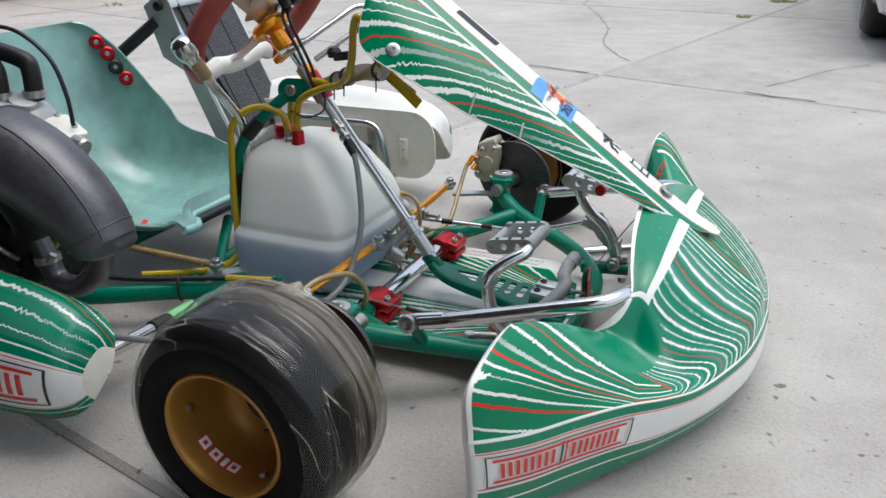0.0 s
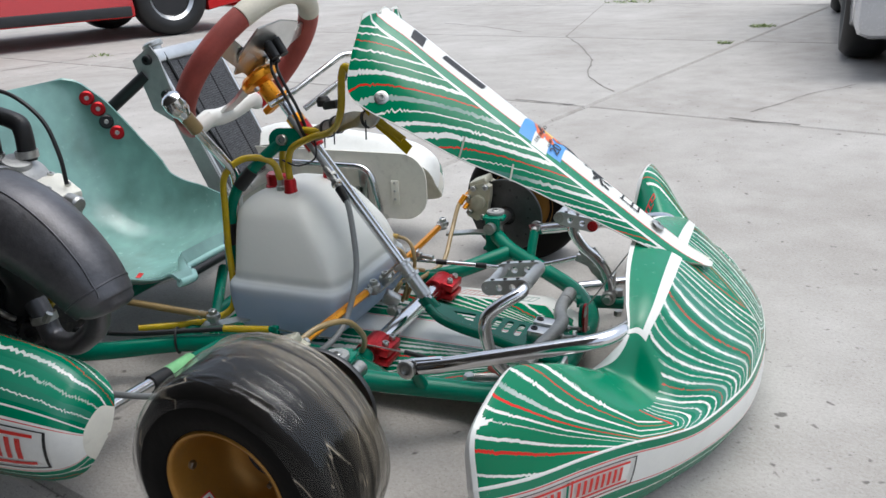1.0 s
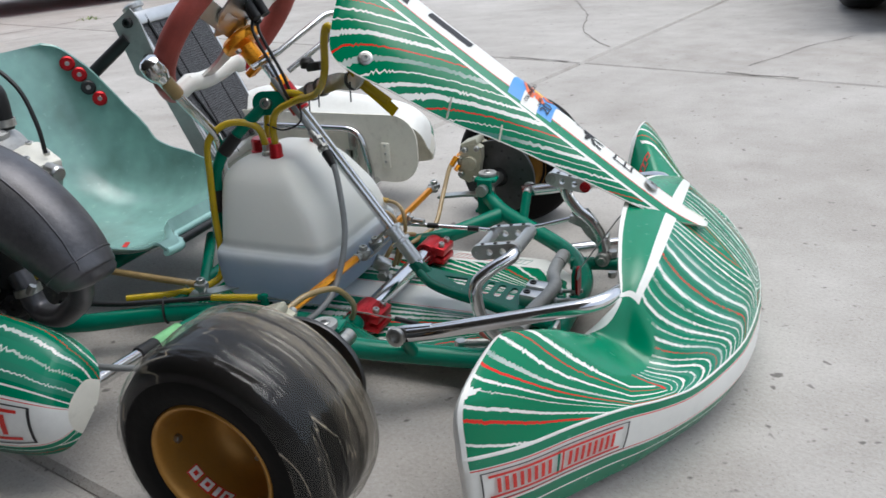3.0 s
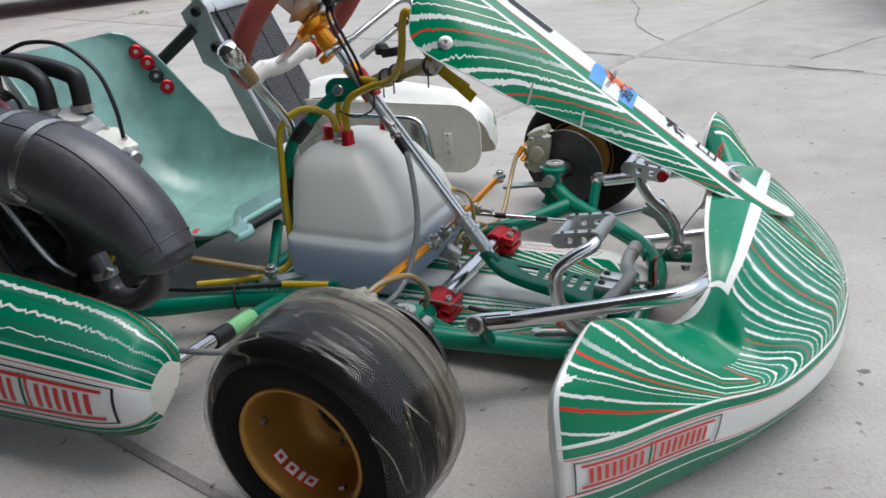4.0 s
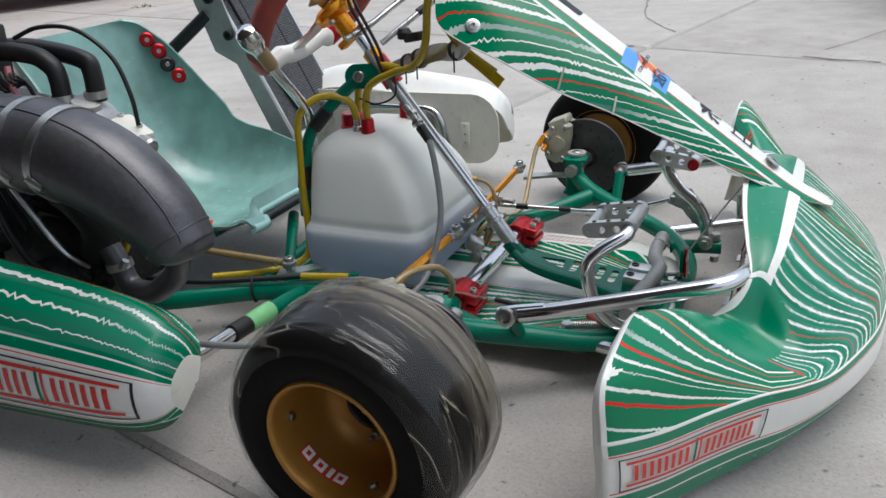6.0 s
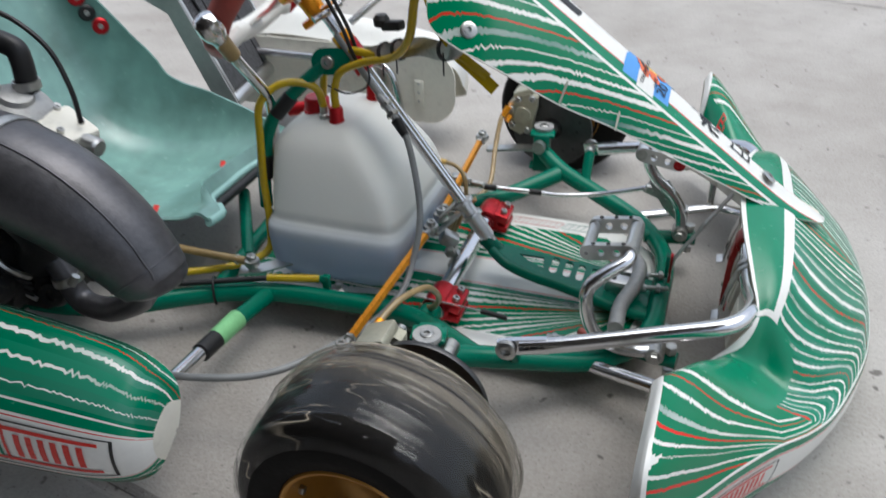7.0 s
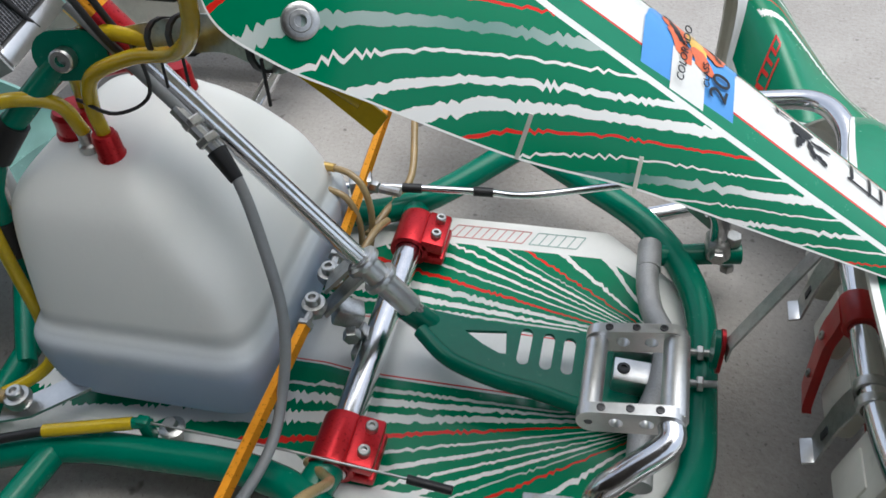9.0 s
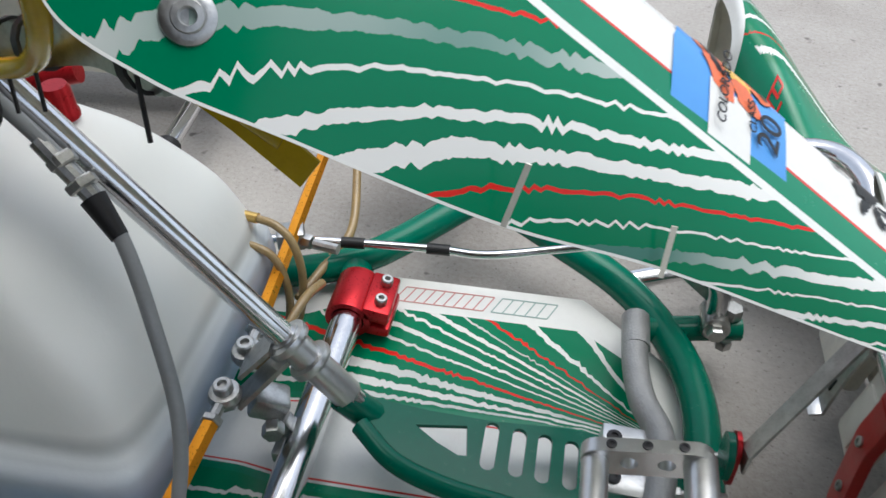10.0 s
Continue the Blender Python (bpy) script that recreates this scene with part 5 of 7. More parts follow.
def panel_half(sy):
    S = np.linspace(0, 9, 110)
    T = [panel_columns(s) for s in S]
    grid = [[panel_point(s, t) * (1, sy, 1) for t in T[i]] for i, s in enumerate(S)]

    def uv(i, j):
        x, y, z = panel_point(S[i], T[i][j])
        y = -abs(y)
        p, q = (x - 0.2) * 10, (z - 0.42) * 10
        u = 2.129 - 11.481 * q - 3.941 * q * q - 1.407 * q**3 - 4.874 * p - 6.748 * p * q - 1.936 * p * q * q - 2.658 * p * p - 0.965 * p * p * q - 0.116 * p**3
        return (min(max(7.5 + u, 0.02), 21.9), x * 10)

    def mat(i, j):
        if S[i] < 0.1 or j in (0, 1, 2, 6, 19):
            return 1
        return 3 if j == 3 else 2 if j in (4, 5) else 0

    me = shell(grid, uv, mat, [M_STRIPE, M_WHITE, M_GREEN, M_REDLINE, M_CREAM], "panel_skin", -0.003 * sy)
    part("panel_skin", me, panel)


for sy in (1, -1):
    panel_half(sy)


PANEL_ROWS = [(interp_row(SPINE, q), interp_row(EDGE, q), q) for q in np.linspace(0, 9, 451)]


def panel_xy(x, y, lift=0.0016):
    """The point of the panel above a place of the plan."""
    best = None
    for a, e, q in PANEL_ROWS:
        if abs(a[0] - x) > 0.06:
            continue
        sh = min(0.11, abs(e[1]) * 0.95) * 0.30
        t = 0.26 * abs(y) / sh if abs(y) < sh else 0.26 + 0.74 * (abs(y) - sh) / max(abs(e[1]) - sh, 1e-6)
        if t > 1:
            continue
        d = abs(a[0] * (1 - t) + e[0] * t - x)
        if best is None or d < best[0]:
            best = (d, q, t)
    p = panel_point(best[1], best[2])
    p[1] = y
    return p + np.array((0.55, 0.25 if y > 0 else -0.25, 0.75)) * lift


def panel_patch(name, x0, x1, y0, y1, mat, label="", lift=0.0009, skew=0.0, n=7):
    g = np.array([[panel_xy(x + skew * (y - y0), y, lift) for y in np.linspace(y1, y0, n)] for x in np.linspace(x0, x1, n)])
    return part(name, mesh_of(name, *patch_data(g), [mat], smooth=40), panel, label)


panel_patch("event_sticker", 0.213, 0.276, -0.043, 0.034, M_BLUE, "blue event sticker with orange and white print", skew=0.11, n=13)


def panel_blob(name, cx, cy, rx, ry, mat, lift, seed, turn=0.0):
    """A printed patch with an uneven outline, laid on the panel."""
    q = random.Random(seed)
    k, rings = 18, (0.3, 0.6, 0.8, 1.0)
    verts = [panel_xy(cx, cy, lift)]
    edge = [q.uniform(0.78, 1.15) for _ in range(k)]
    for f in rings:
        for a in range(k):
            w = 2 * math.pi * a / k
            u, v = rx * edge[a] * f * math.cos(w), ry * edge[a] * f * math.sin(w)
            verts.append(panel_xy(cx + u * math.cos(turn) - v * math.sin(turn), min(max(cy + u * math.sin(turn) + v * math.cos(turn), -0.0425), 0.033), lift))
    faces = [(0, 1 + a, 1 + (a + 1) % k) for a in range(k)]
    for f in range(len(rings) - 1):
        o = 1 + f * k
        faces += [(o + a, o + k + a, o + k + (a + 1) % k, o + (a + 1) % k) for a in range(k)]
    part(name, mesh_of(name, verts, faces, [mat], smooth=40), panel)


panel_patch("sticker_print", 0.233, 0.256, -0.0425, -0.012, M_WHITE, lift=0.0014, skew=0.11)
for seed, (cx, cy, rx, ry, mt, tw) in enumerate(((0.236, 0.012, 0.009, 0.015, M_PINK, 0.3), (0.252, 0.008, 0.009, 0.013, M_YPRINT, 0.2), (0.264, 0.012, 0.008, 0.014, M_PINK, 0.0), (0.241, -0.006, 0.006, 0.013, M_PINK, 0.5), (0.256, -0.008, 0.007, 0.009, M_PINK, 0.4), (0.237, 0.004, 0.0025, 0.012, M_BLACKLINE, 0.5), (0.231, 0.021, 0.0018, 0.008, M_BLACKLINE, -0.5), (0.262, 0.016, 0.0022, 0.008, M_BLACKLINE, 0.7), (0.267, 0.006, 0.0018, 0.006, M_BLACKLINE, 0.3), (0.248, 0.02, 0.002, 0.005, M_YPRINT, 0.0))):
    panel_blob("sticker_print", cx, cy, rx, ry, mt, 0.0014 + 0.00008 * seed, seed, tw)


def lettering(name, text, size, at, x_dir, up_dir, mat, parent, label):
    """Built-in font text turned into a flat mesh on a surface."""
    cu = bpy.data.curves.new(name, "FONT")
    cu.body, cu.size, cu.align_x, cu.align_y, cu.extrude = text, size, "CENTER", "CENTER", 0.0002
    tmp = bpy.data.objects.new(name, cu)
    scene.collection.objects.link(tmp)
    me = bpy.data.meshes.new_from_object(tmp.evaluated_get(bpy.context.evaluated_depsgraph_get()))
    bpy.data.objects.remove(tmp)
    me.name = name
    x = Vector(x_dir).normalized()
    z = x.cross(Vector(up_dir)).normalized()
    rot = Matrix((x, z.cross(x), z)).transposed().to_4x4()
    me.transform(Matrix.Translation(at) @ rot)
    me.materials.clear()
    me.materials.append(mat)
    return part(name, me, parent, label)


def on_panel(name, text, size, x, y, along, mat, label):
    p = Vector(panel_xy(x, y, 0.0026))
    px = (Vector(panel_xy(x + 0.008, y, 0.0026)) - Vector(panel_xy(x - 0.008, y, 0.0026))).normalized()
    py = (Vector(panel_xy(x, y + 0.005, 0.0026)) - Vector(panel_xy(x, y - 0.005, 0.0026))).normalized()
    c, sn = math.cos(radians(along)), math.sin(radians(along))
    lettering(name, text, size, p, px * c + py * sn, py * c - px * sn, mat, panel, label)


on_panel("sticker_number", "20", 0.021, 0.268, -0.018, 80, M_BLACKLINE, "dark number 20")
on_panel("sticker_word", "CLASS", 0.0068, 0.2575, -0.016, 83, M_BLACKLINE, "dark word CLASS")
on_panel("sticker_word", "COLORADO", 0.0082, 0.2425, -0.012, 85, M_BLACKLINE, "dark word COLORADO")
panel_patch("printed_block", 0.036, 0.056, -0.022, 0.005, M_BLACKLINE, "dark printed block")
panel_patch("printed_block", 0.085, 0.15, -0.012, 0.002, M_BLACKLINE, "dark printed block", skew=0.3)
for k, (cx, cy, rx, ry, tw) in enumerate(((0.331, 0.009, 0.009, 0.0045, 0.2), (0.318, 0.0125, 0.007, 0.0016, 0.1), (0.312, 0.014, 0.0018, 0.004, 0.3), (0.329, 0.001, 0.0022, 0.006, -0.4), (0.338, 0.001, 0.002, 0.0055, 0.5), (0.345, 0.007, 0.008, 0.0014, 0.15), (0.346, -0.001, 0.005, 0.0016, -0.2))):
    panel_blob("black_mark", cx, cy - 0.011, rx, ry, M_BLACKLINE, 0.0012, 20 + k, tw)
for q in ((0.368, 0.397, -0.010, -0.0085), (0.368, 0.3705, -0.010, 0.007), (0.383, 0.385, -0.012, 0.011), (0.393, 0.3955, -0.010, 0.005), (0.368, 0.397, 0.005, 0.0065)):
    panel_patch("black_scrawl", *q, M_BLACKLINE, skew=0.15)
for x, y in ((0.425, -0.006),):
    part("panel_screw", mesh_of("panel_screw", *lathe_data([(0.011, 0), (0.0105, 0.002), (0.006, 0.0035), (0.003, 0.0035), (0.003, 0.002), (0, 0.002)], at_along(panel_xy(x, y), (0.6, 0, 0.8)), 20), [M_STEEL]), panel)
bolt = lathe_data([(0.0112, 0), (0.0112, 0.0015), (0.0106, 0.003), (0.0085, 0.004), (0.0065, 0.004), (0.006, 0.005), (0.0036, 0.0052), (0.003, 0.002), (0.0, 0.002)], at_along((0.031, -0.1175, 0.4805), (0.35, -0.75, 0.56)), 28)
part("panel_bolt", mesh_of("panel_bolt", *bolt, [M_STEEL]), panel, "large round aluminium bolt and washer")
for a, b in (((0.158, -0.108, 0.423), (0.150, -0.1135, 0.394)), ((0.223, -0.083, 0.379), (0.221, -0.0935, 0.357))):
    flat_bar("edge_slit", [Vector(a) + Vector((0.002, -0.004, 0.003)), Vector(b) + Vector((0.0015, -0.003, 0.002))], 0.0026, 0.001, M_CREAM, panel, (1, 0, 0.3), "narrow slit with a pale edge")

# side pods
POD = [(-0.238, 0.0), (-0.241, 0.34), (-0.25, 0.58), (-0.272, 0.76), (-0.315, 0.90), (-0.40, 1.0), (-0.53, 1.1), (-0.68, 1.15), (-0.80, 0.8), (-0.83, 0.45)]


def pod_point(s, v):
    """Outline of a pod section: v from the outer foot (0) up the outer face and over to the inner top edge (5)."""
    x, f = interp_row(POD, s)
    f = max(0.015, f)
    ring = [(-0.535, 0.028), (-0.561, 0.068), (-0.562, 0.126), (-0.537, 0.176), (-0.478, 0.21), (-0.425, 0.172)]
    y, z = interp_row(ring, v)
    cy, cz = -0.47, 0.085
    return np.array((x, cy + (y - cy) * f**0.75, cz + (z - cz) * (f if z > cz else f**0.8)))


def pod(sy, lift=(0, 0, 0)):
    p = group("side_pod", kart, Matrix.Translation(lift))
    tagged(p, "green printed side pod with a white lower band" if sy < 0 else "white plastic side pod with a green printed edge")
    S = np.linspace(0, 9, 73)
    V = np.array([0, 0.12, 0.25, 0.38, 0.5, 0.54, 0.67, 0.8, 0.84, 0.87, 1.05, 1.25, 1.5, 1.75, 2.0, 2.2, 2.3, 2.33, 2.4, 2.52, 2.65, 2.7] + [2.7 + 2.3 * k / 18 for k in range(1, 19)])
    grid = [[pod_point(s, v) * (1, -sy, 1) for v in V] for s in S]

    def uv(i, j):
        return (V[j] * 2.5 - 0.5 * max(0.0, 2.5 - S[i]) * (V[j] - 2.4), S[i] * 0.7)

    def mat(i, j):
        v, s = (V[j] + V[j + 1]) / 2, (S[i] + S[i + 1]) / 2
        if s < 0.95:
            return 4
        for top, m in ((0.5, 0), (0.54, 1), (0.8, 2), (0.84, 1), (0.87, 3), (2.3, 1), (2.33, 3), (2.4, 1), (2.65, 2), (2.7, 1)):
            if v < top:
                return m
        return 0

    part("pod_skin", shell(grid, uv, mat if sy < 0 else (lambda i, j: mat(i, j) if V[j] < 3.2 else 1), [M_STRIPE_POD, M_WHITE, M_GREEN, M_REDLINE, M_CREAM], "pod_skin", 0.003 * sy), p)
    if sy < 0:
        rail = [interp_row(POD, q)[0] for q in np.linspace(1.5, 8, 60)]
        emblem(lambda x, v: pod_point(np.interp(-x, [-q for q in rail], np.linspace(1.5, 8, 60)), v), -0.58, -0.268, 1.02, 2.2, p, 0.0012, 8)
    else:
        shape = rounded(-0.53, 0.104, 0.588, 0.162, 0.062)
        part("inner_wall", mesh_of("inner_wall", *prism_data(shape, 0.004, Matrix(((1, 0, 0, 0), (0, 0, -1, 0.40), (0, 1, 0, 0), (0, 0, 0, 1)))), [M_CREAM]), p, "cream plastic inner wall")
        tube("grab_tube", bent([(-0.72, 0.385, 0.155), (-0.375, 0.385, 0.152), (-0.352, 0.385, 0.03), (-0.375, 0.38, -0.01)], 0.04), 0.008, M_CHROME, p)
        for x, h, mt in ((-0.40, 0.12, M_STEEL), (-0.315, 0.06, M_CREAM), (-0.41, 0.02, M_STEEL)):
            part("pod_bracket", mesh_of("pod_bracket", *box_data((0.02, 0.006, h), pose(x, 0.393, 0.09), 0.001), [mt]), p)
        for z in (0.075, 0.095, 0.115):
            part("pod_screw", mesh_of("pod_screw", *hex_data((-0.315, 0.39, z), (0, -1, 0), 0.003, 0.002), [M_STEEL]), p)
    return p


pod(-1, (0.024, -0.044, 0.008))
pod(1, (0.054, 0.085, 0.05))

# nose bars and latches
bars = group("nose_bars", kart)
for sy in (-1, 1):
    tube("upper_bar", bent([(0.155, sy * 0.302, 0.145), (0.2, sy * 0.298, 0.155), (0.402, sy * 0.262, 0.203), (0.424, sy * 0.215, 0.202), (0.417, sy * 0.12, 0.172), (0.416, 0.0, 0.17)], 0.05), 0.0105, M_CHROME, bars, "bent chrome bar", seg=16)
    flat_bar("flat_end", [(0.128, sy * 0.306, 0.14), (0.15, sy * 0.302, 0.145), (0.19, sy * 0.299, 0.153)], 0.022, 0.008, M_CHROME, bars, (0.2, 0, -1))
    part("bar_bolt", mesh_of("bar_bolt", *join_data(cap_screw_data((0.139, sy * 0.308, 0.143), (0, sy, 0), 0.0135, 0.008), tube_data([(0.139, sy * 0.29, 0.14), (0.139, sy * 0.305, 0.143)], 0.008, 12)), [M_STEEL]), bars)
    tube("bar_lug", [(0.139, sy * 0.258, 0.085), (0.139, sy * 0.296, 0.14)], 0.0095, M_FRAME, bars, "green painted lug")
    tube("lower_bar", bent([(0.235, sy * 0.212, 0.062), (0.38, sy * 0.262, 0.078), (0.44, sy * 0.23, 0.085), (0.445, sy * 0.1, 0.085), (0.445, 0.0, 0.085)], 0.04), 0.0098, M_CHROME, bars, "chrome lower bar", seg=14)
    tube("upright", [(0.362, sy * 0.262, 0.072), (0.362, sy * 0.262, 0.125)], 0.0065, M_CHROME, bars)
lean = pose(0, 0, 0, 0, 9, 0).to_3x3()
for y0, y1 in ((0.155, 0.09), (0.058, 0.018), (-0.02, -0.066), (-0.1, -0.158)):
    la = group("bumper_pad", kart)
    tagged(la, "cream plastic pad behind the chrome bar")
    part("pad", mesh_of("pad", *box_data((0.024, y0 - y1, 0.085), pose(0.4205, (y0 + y1) / 2, 0.127, 0, 9, 0), 0.006), [M_CREAM]), la)
    part("pad_rib", mesh_of("pad_rib", *box_data((0.004, (y0 - y1) * 0.6, 0.05), pose(0.4075, (y0 + y1) / 2, 0.12, 0, 9, 0), 0.0015), [M_CREAM]), la)
for y in (0.072, -0.083):
    sc = group("spring_clamp", kart)
    tagged(sc, "worn steel spring clamp on the chrome bar")
    for dy in (-0.008, 0.008):
        part("band", mesh_of("band", *lathe_data([(0.0108, -0.0045), (0.013, -0.004), (0.0135, 0.0), (0.013, 0.004), (0.0108, 0.0045)], pose(0.416, y + dy, 0.17, 90, 0, 0), 22, True), [M_STEEL]), sc)
    flat_bar("tongue", [(0.405, y, 0.164), (0.398, y - 0.001, 0.14), (0.393, y - 0.003, 0.108), (0.391, y - 0.004, 0.094)], 0.024, 0.0022, M_STEEL, sc)
    part("bent_tip", mesh_of("bent_tip", *box_data((0.012, 0.024, 0.003), pose(0.387, y - 0.004, 0.093, 0, -20, 0), 0.001), [M_ALU]), sc)
    part("tongue_slot", mesh_of("tongue_slot", *box_data((0.002, 0.007, 0.013), pose(0.3936, y - 0.003, 0.119, 0, 10, 0), 0.0006), [M_CARDARK]), sc)
latch = group("red_latch", kart)
tagged(latch, "red plastic latch clipped over the chrome bar")
part("clip_ring", mesh_of("clip_ring", *lathe_data([(0.0108, -0.016), (0.0145, -0.016), (0.0152, -0.014), (0.0152, 0.014), (0.0145, 0.016), (0.0108, 0.016)], pose(0.416, 0.0, 0.17, 90, 0, 0), 26, True), [M_REDPLASTIC]), latch)
flat_bar("latch_arm", smooth_path([(0.404, 0.0, 0.172), (0.402, 0.0, 0.155), (0.399, -0.001, 0.137), (0.398, -0.006, 0.1), (0.398, -0.009, 0.068), (0.4, -0.011, 0.056)], 4), 0.026, 0.008, M_REDPLASTIC, latch, (0.05, 1, 0.1))
for p in ((0.395, 0.0, 0.139), (0.3937, -0.007, 0.095)):
    part("latch_screw", mesh_of("latch_screw", *cap_screw_data(p, (-1, 0, 0.25), 0.0042, 0.002), [M_STEEL]), latch)

# fuel tank
tank = group("fuel_tank", kart)
TANK = [  # z, rear x, front x, near y, far y, squareness
    (0.050, -0.27, -0.130, -0.09, 0.12, 4.6), (0.056, -0.294, -0.102, -0.114, 0.14, 5.4), (0.075, -0.305, -0.082, -0.127, 0.152, 6.2), (0.11, -0.308, -0.073, -0.131, 0.156, 6.8), (0.140, -0.309, -0.074, -0.130, 0.155, 6.8),
    (0.148, -0.308, -0.080, -0.120, 0.152, 6.8), (0.153, -0.307, -0.086, -0.111, 0.150, 6.8), (0.170, -0.307, -0.090, -0.108, 0.149, 6.2), (0.205, -0.307, -0.104, -0.100, 0.142, 5.7), (0.240, -0.306, -0.130, -0.090, 0.130, 5.4),
    (0.265, -0.302, -0.148, -0.080, 0.116, 5.1), (0.283, -0.288, -0.168, -0.064, 0.102, 4.9), (0.293, -0.268, -0.182, -0.046, 0.09, 4.6), (0.298, -0.235, -0.207, -0.018, 0.06, 4.1)]


def tank_mesh():
    seg, verts, faces = 56, [], []
    rows = [interp_row(TANK, s) for s in np.linspace(0, len(TANK) - 1, 66)]
    for z, xa, xb, ya, yb, e in rows:
        e *= 1.3
        for j in range(seg):
            a = 2 * math.pi * j / seg
            c, s = math.cos(a), math.sin(a)
            verts.append(((xa + xb) / 2 + (xb - xa) / 2 * math.copysign(abs(c) ** (2 / e), c), (ya + yb) / 2 + (yb - ya) / 2 * math.copysign(abs(s) ** (2 / e), s), z))
    for i in range(len(rows) - 1):
        faces += [(i * seg + j, i * seg + (j + 1) % seg, (i + 1) * seg + (j + 1) % seg, (i + 1) * seg + j) for j in range(seg)]
    faces += [tuple(range(seg - 1, -1, -1)), tuple(range((len(rows) - 1) * seg, len(rows) * seg))]
    return mesh_of("tank_body", verts, faces, [M_TANK], smooth=60)


part("tank_body", tank_mesh(), tank, "milky white plastic body, half full")
for x, y, z, r in ((-0.207, -0.032, 0.292, 0.011), (-0.255, 0.0, 0.292, 0.02), (-0.188, 0.07, 0.295, 0.011)):
    prof = [(r * 1.1, 0), (r * 1.1, 0.004), (r, 0.006), (r, 0.022), (r * 0.85, 0.026), (0, 0.026)]
    part("red_cap", mesh_of("red_cap", *lathe_data(prof, Matrix.Translation((x, y, z)), 18), [M_REDANO]), tank, "red cap")
part("fitting", mesh_of("fitting", *join_data(lathe_data([(0.009, 0), (0.009, 0.01), (0.0065, 0.012), (0.0065, 0.022), (0.0, 0.022)], Matrix.Translation((-0.229, -0.028, 0.292)), 16)), [M_STEEL]), tank)

ring = [Vector((-0.354, -0.211, 0.066)) + Vector((-0.42, 0.89, 0)).normalized() * 0.0175 * math.cos(q) + Vector((0, 0, 1)) * 0.0225 * math.sin(q) for q in np.linspace(0, 2 * math.pi, 25)[:-1]]
tube("cable_tie", ring, 0.0021, M_RUBBER, kart, "black cable tie", seg=8, closed=True)

# brake cylinder on the far side of the tank, with its two hoses
cylinder = group("brake_cylinder", kart)
part("cylinder_body", mesh_of("cylinder_body", *join_data(box_data((0.05, 0.03, 0.03), pose(-0.145, 0.136, 0.166, 0, 0, -8), 0.004), hex_data((-0.135, 0.134, 0.181), (0, 0, 1), 0.008, 0.005)), [M_ALU]), cylinder, "silver machined cylinder")
part("hose_nut", mesh_of("hose_nut", *join_data(hex_data((-0.12, 0.132, 0.168), (1, -0.1, -0.05), 0.0065, 0.006), hex_data((-0.112, 0.131, 0.1676), (1, -0.1, -0.05), 0.0055, 0.01)), [M_STEEL]), cylinder)
tube("hose_ferrule", [(-0.102, 0.13, 0.167), (-0.083, 0.128, 0.1662)], 0.0048, M_GOLDEND, cylinder, "brass ferrule")
tube("brake_hose", smooth_path([(-0.084, 0.128, 0.1662), (-0.066, 0.124, 0.164), (-0.05, 0.116, 0.154), (-0.042, 0.108, 0.125), (-0.046, 0.1, 0.085), (-0.06, 0.095, 0.05)]), 0.0037, M_AMBER, cylinder, "brown braided hose")
tube("brake_hose", smooth_path([(-0.122, 0.118, 0.152), (-0.09, 0.112, 0.15), (-0.066, 0.107, 0.143), (-0.054, 0.1, 0.115), (-0.055, 0.094, 0.08), (-0.065, 0.09, 0.048)]), 0.0037, M_AMBER, cylinder, "brown braided hose")

# seat
seat = group("seat", kart)
SEATC = [(-0.395, 0.150, 0.155, 0.012), (-0.43, 0.132, 0.17, 0.03), (-0.49, 0.112, 0.182, 0.075), (-0.58, 0.092, 0.188, 0.12), (-0.67, 0.085, 0.19, 0.14), (-0.75, 0.098, 0.19, 0.155), (-0.82, 0.14, 0.19, 0.165), (-0.872, 0.21, 0.19, 0.16), (-0.905, 0.29, 0.188, 0.135), (-0.928, 0.37, 0.18, 0.10), (-0.94, 0.425, 0.165, 0.06), (-0.945, 0.445, 0.14, 0.035)]


def seat_mesh():
    L = np.linspace(0, 11, 56)
    A = np.linspace(-1, 1, 41)
    rows = [interp_row(SEATC, q) for q in L]
    grid = []
    for i, (x, z, w, h) in enumerate(rows):
        a, b = rows[max(i - 1, 0)], rows[min(i + 1, len(rows) - 1)]
        t = np.array((b[0] - a[0], b[1] - a[1]))
        t /= np.linalg.norm(t)
        nx, nz = t[1], -t[0]
        line = []
        for s in A:
            y = 0.022 + w * math.copysign(1 - (1 - abs(s)) ** 1.5, s)
            up = h * abs(s) ** 3.2 * (1 if s > 0 or x < -0.7 else 0.45 + 0.55 * max(0.0, min(1.0, (-0.5 - x) / 0.2)))
            horn = max(0.0, 1 - i / 9) ** 1.5
            k = min(max((s + 0.62) / 0.22, 0.0), 1.0)
            k = k * k * (3 - 2 * k)  # 0 on the low horn of one side, 1 where the front edge stands back and higher
            line.append((x + nx * up + horn * (-0.018 * (1 - k) + k * (0.085 * max(s, 0.0) ** 2 - 0.06)), y, z + nz * up + horn * (0.014 * k - 0.008 * (1 - k) * max(0, 1 - i / 2))))
        grid.append(line)
    grid.insert(0, [(x + 0.014, y, z - (0.009 if a < -0.5 else 0.026)) for (x, y, z), a in zip(grid[0], A)])
    tube("rolled_lip", [p for p in grid[0]], 0.008, M_SEATRIM, seat, "pale rolled front lip", seg=10)
    me = shell(grid, lambda i, j: (0, 0), lambda i, j: 1 if j in (0, 39) or i < 3 or i == 55 else 0, [M_SEAT, M_SEATRIM], "seat_shell", 0.005, 0)
    return me


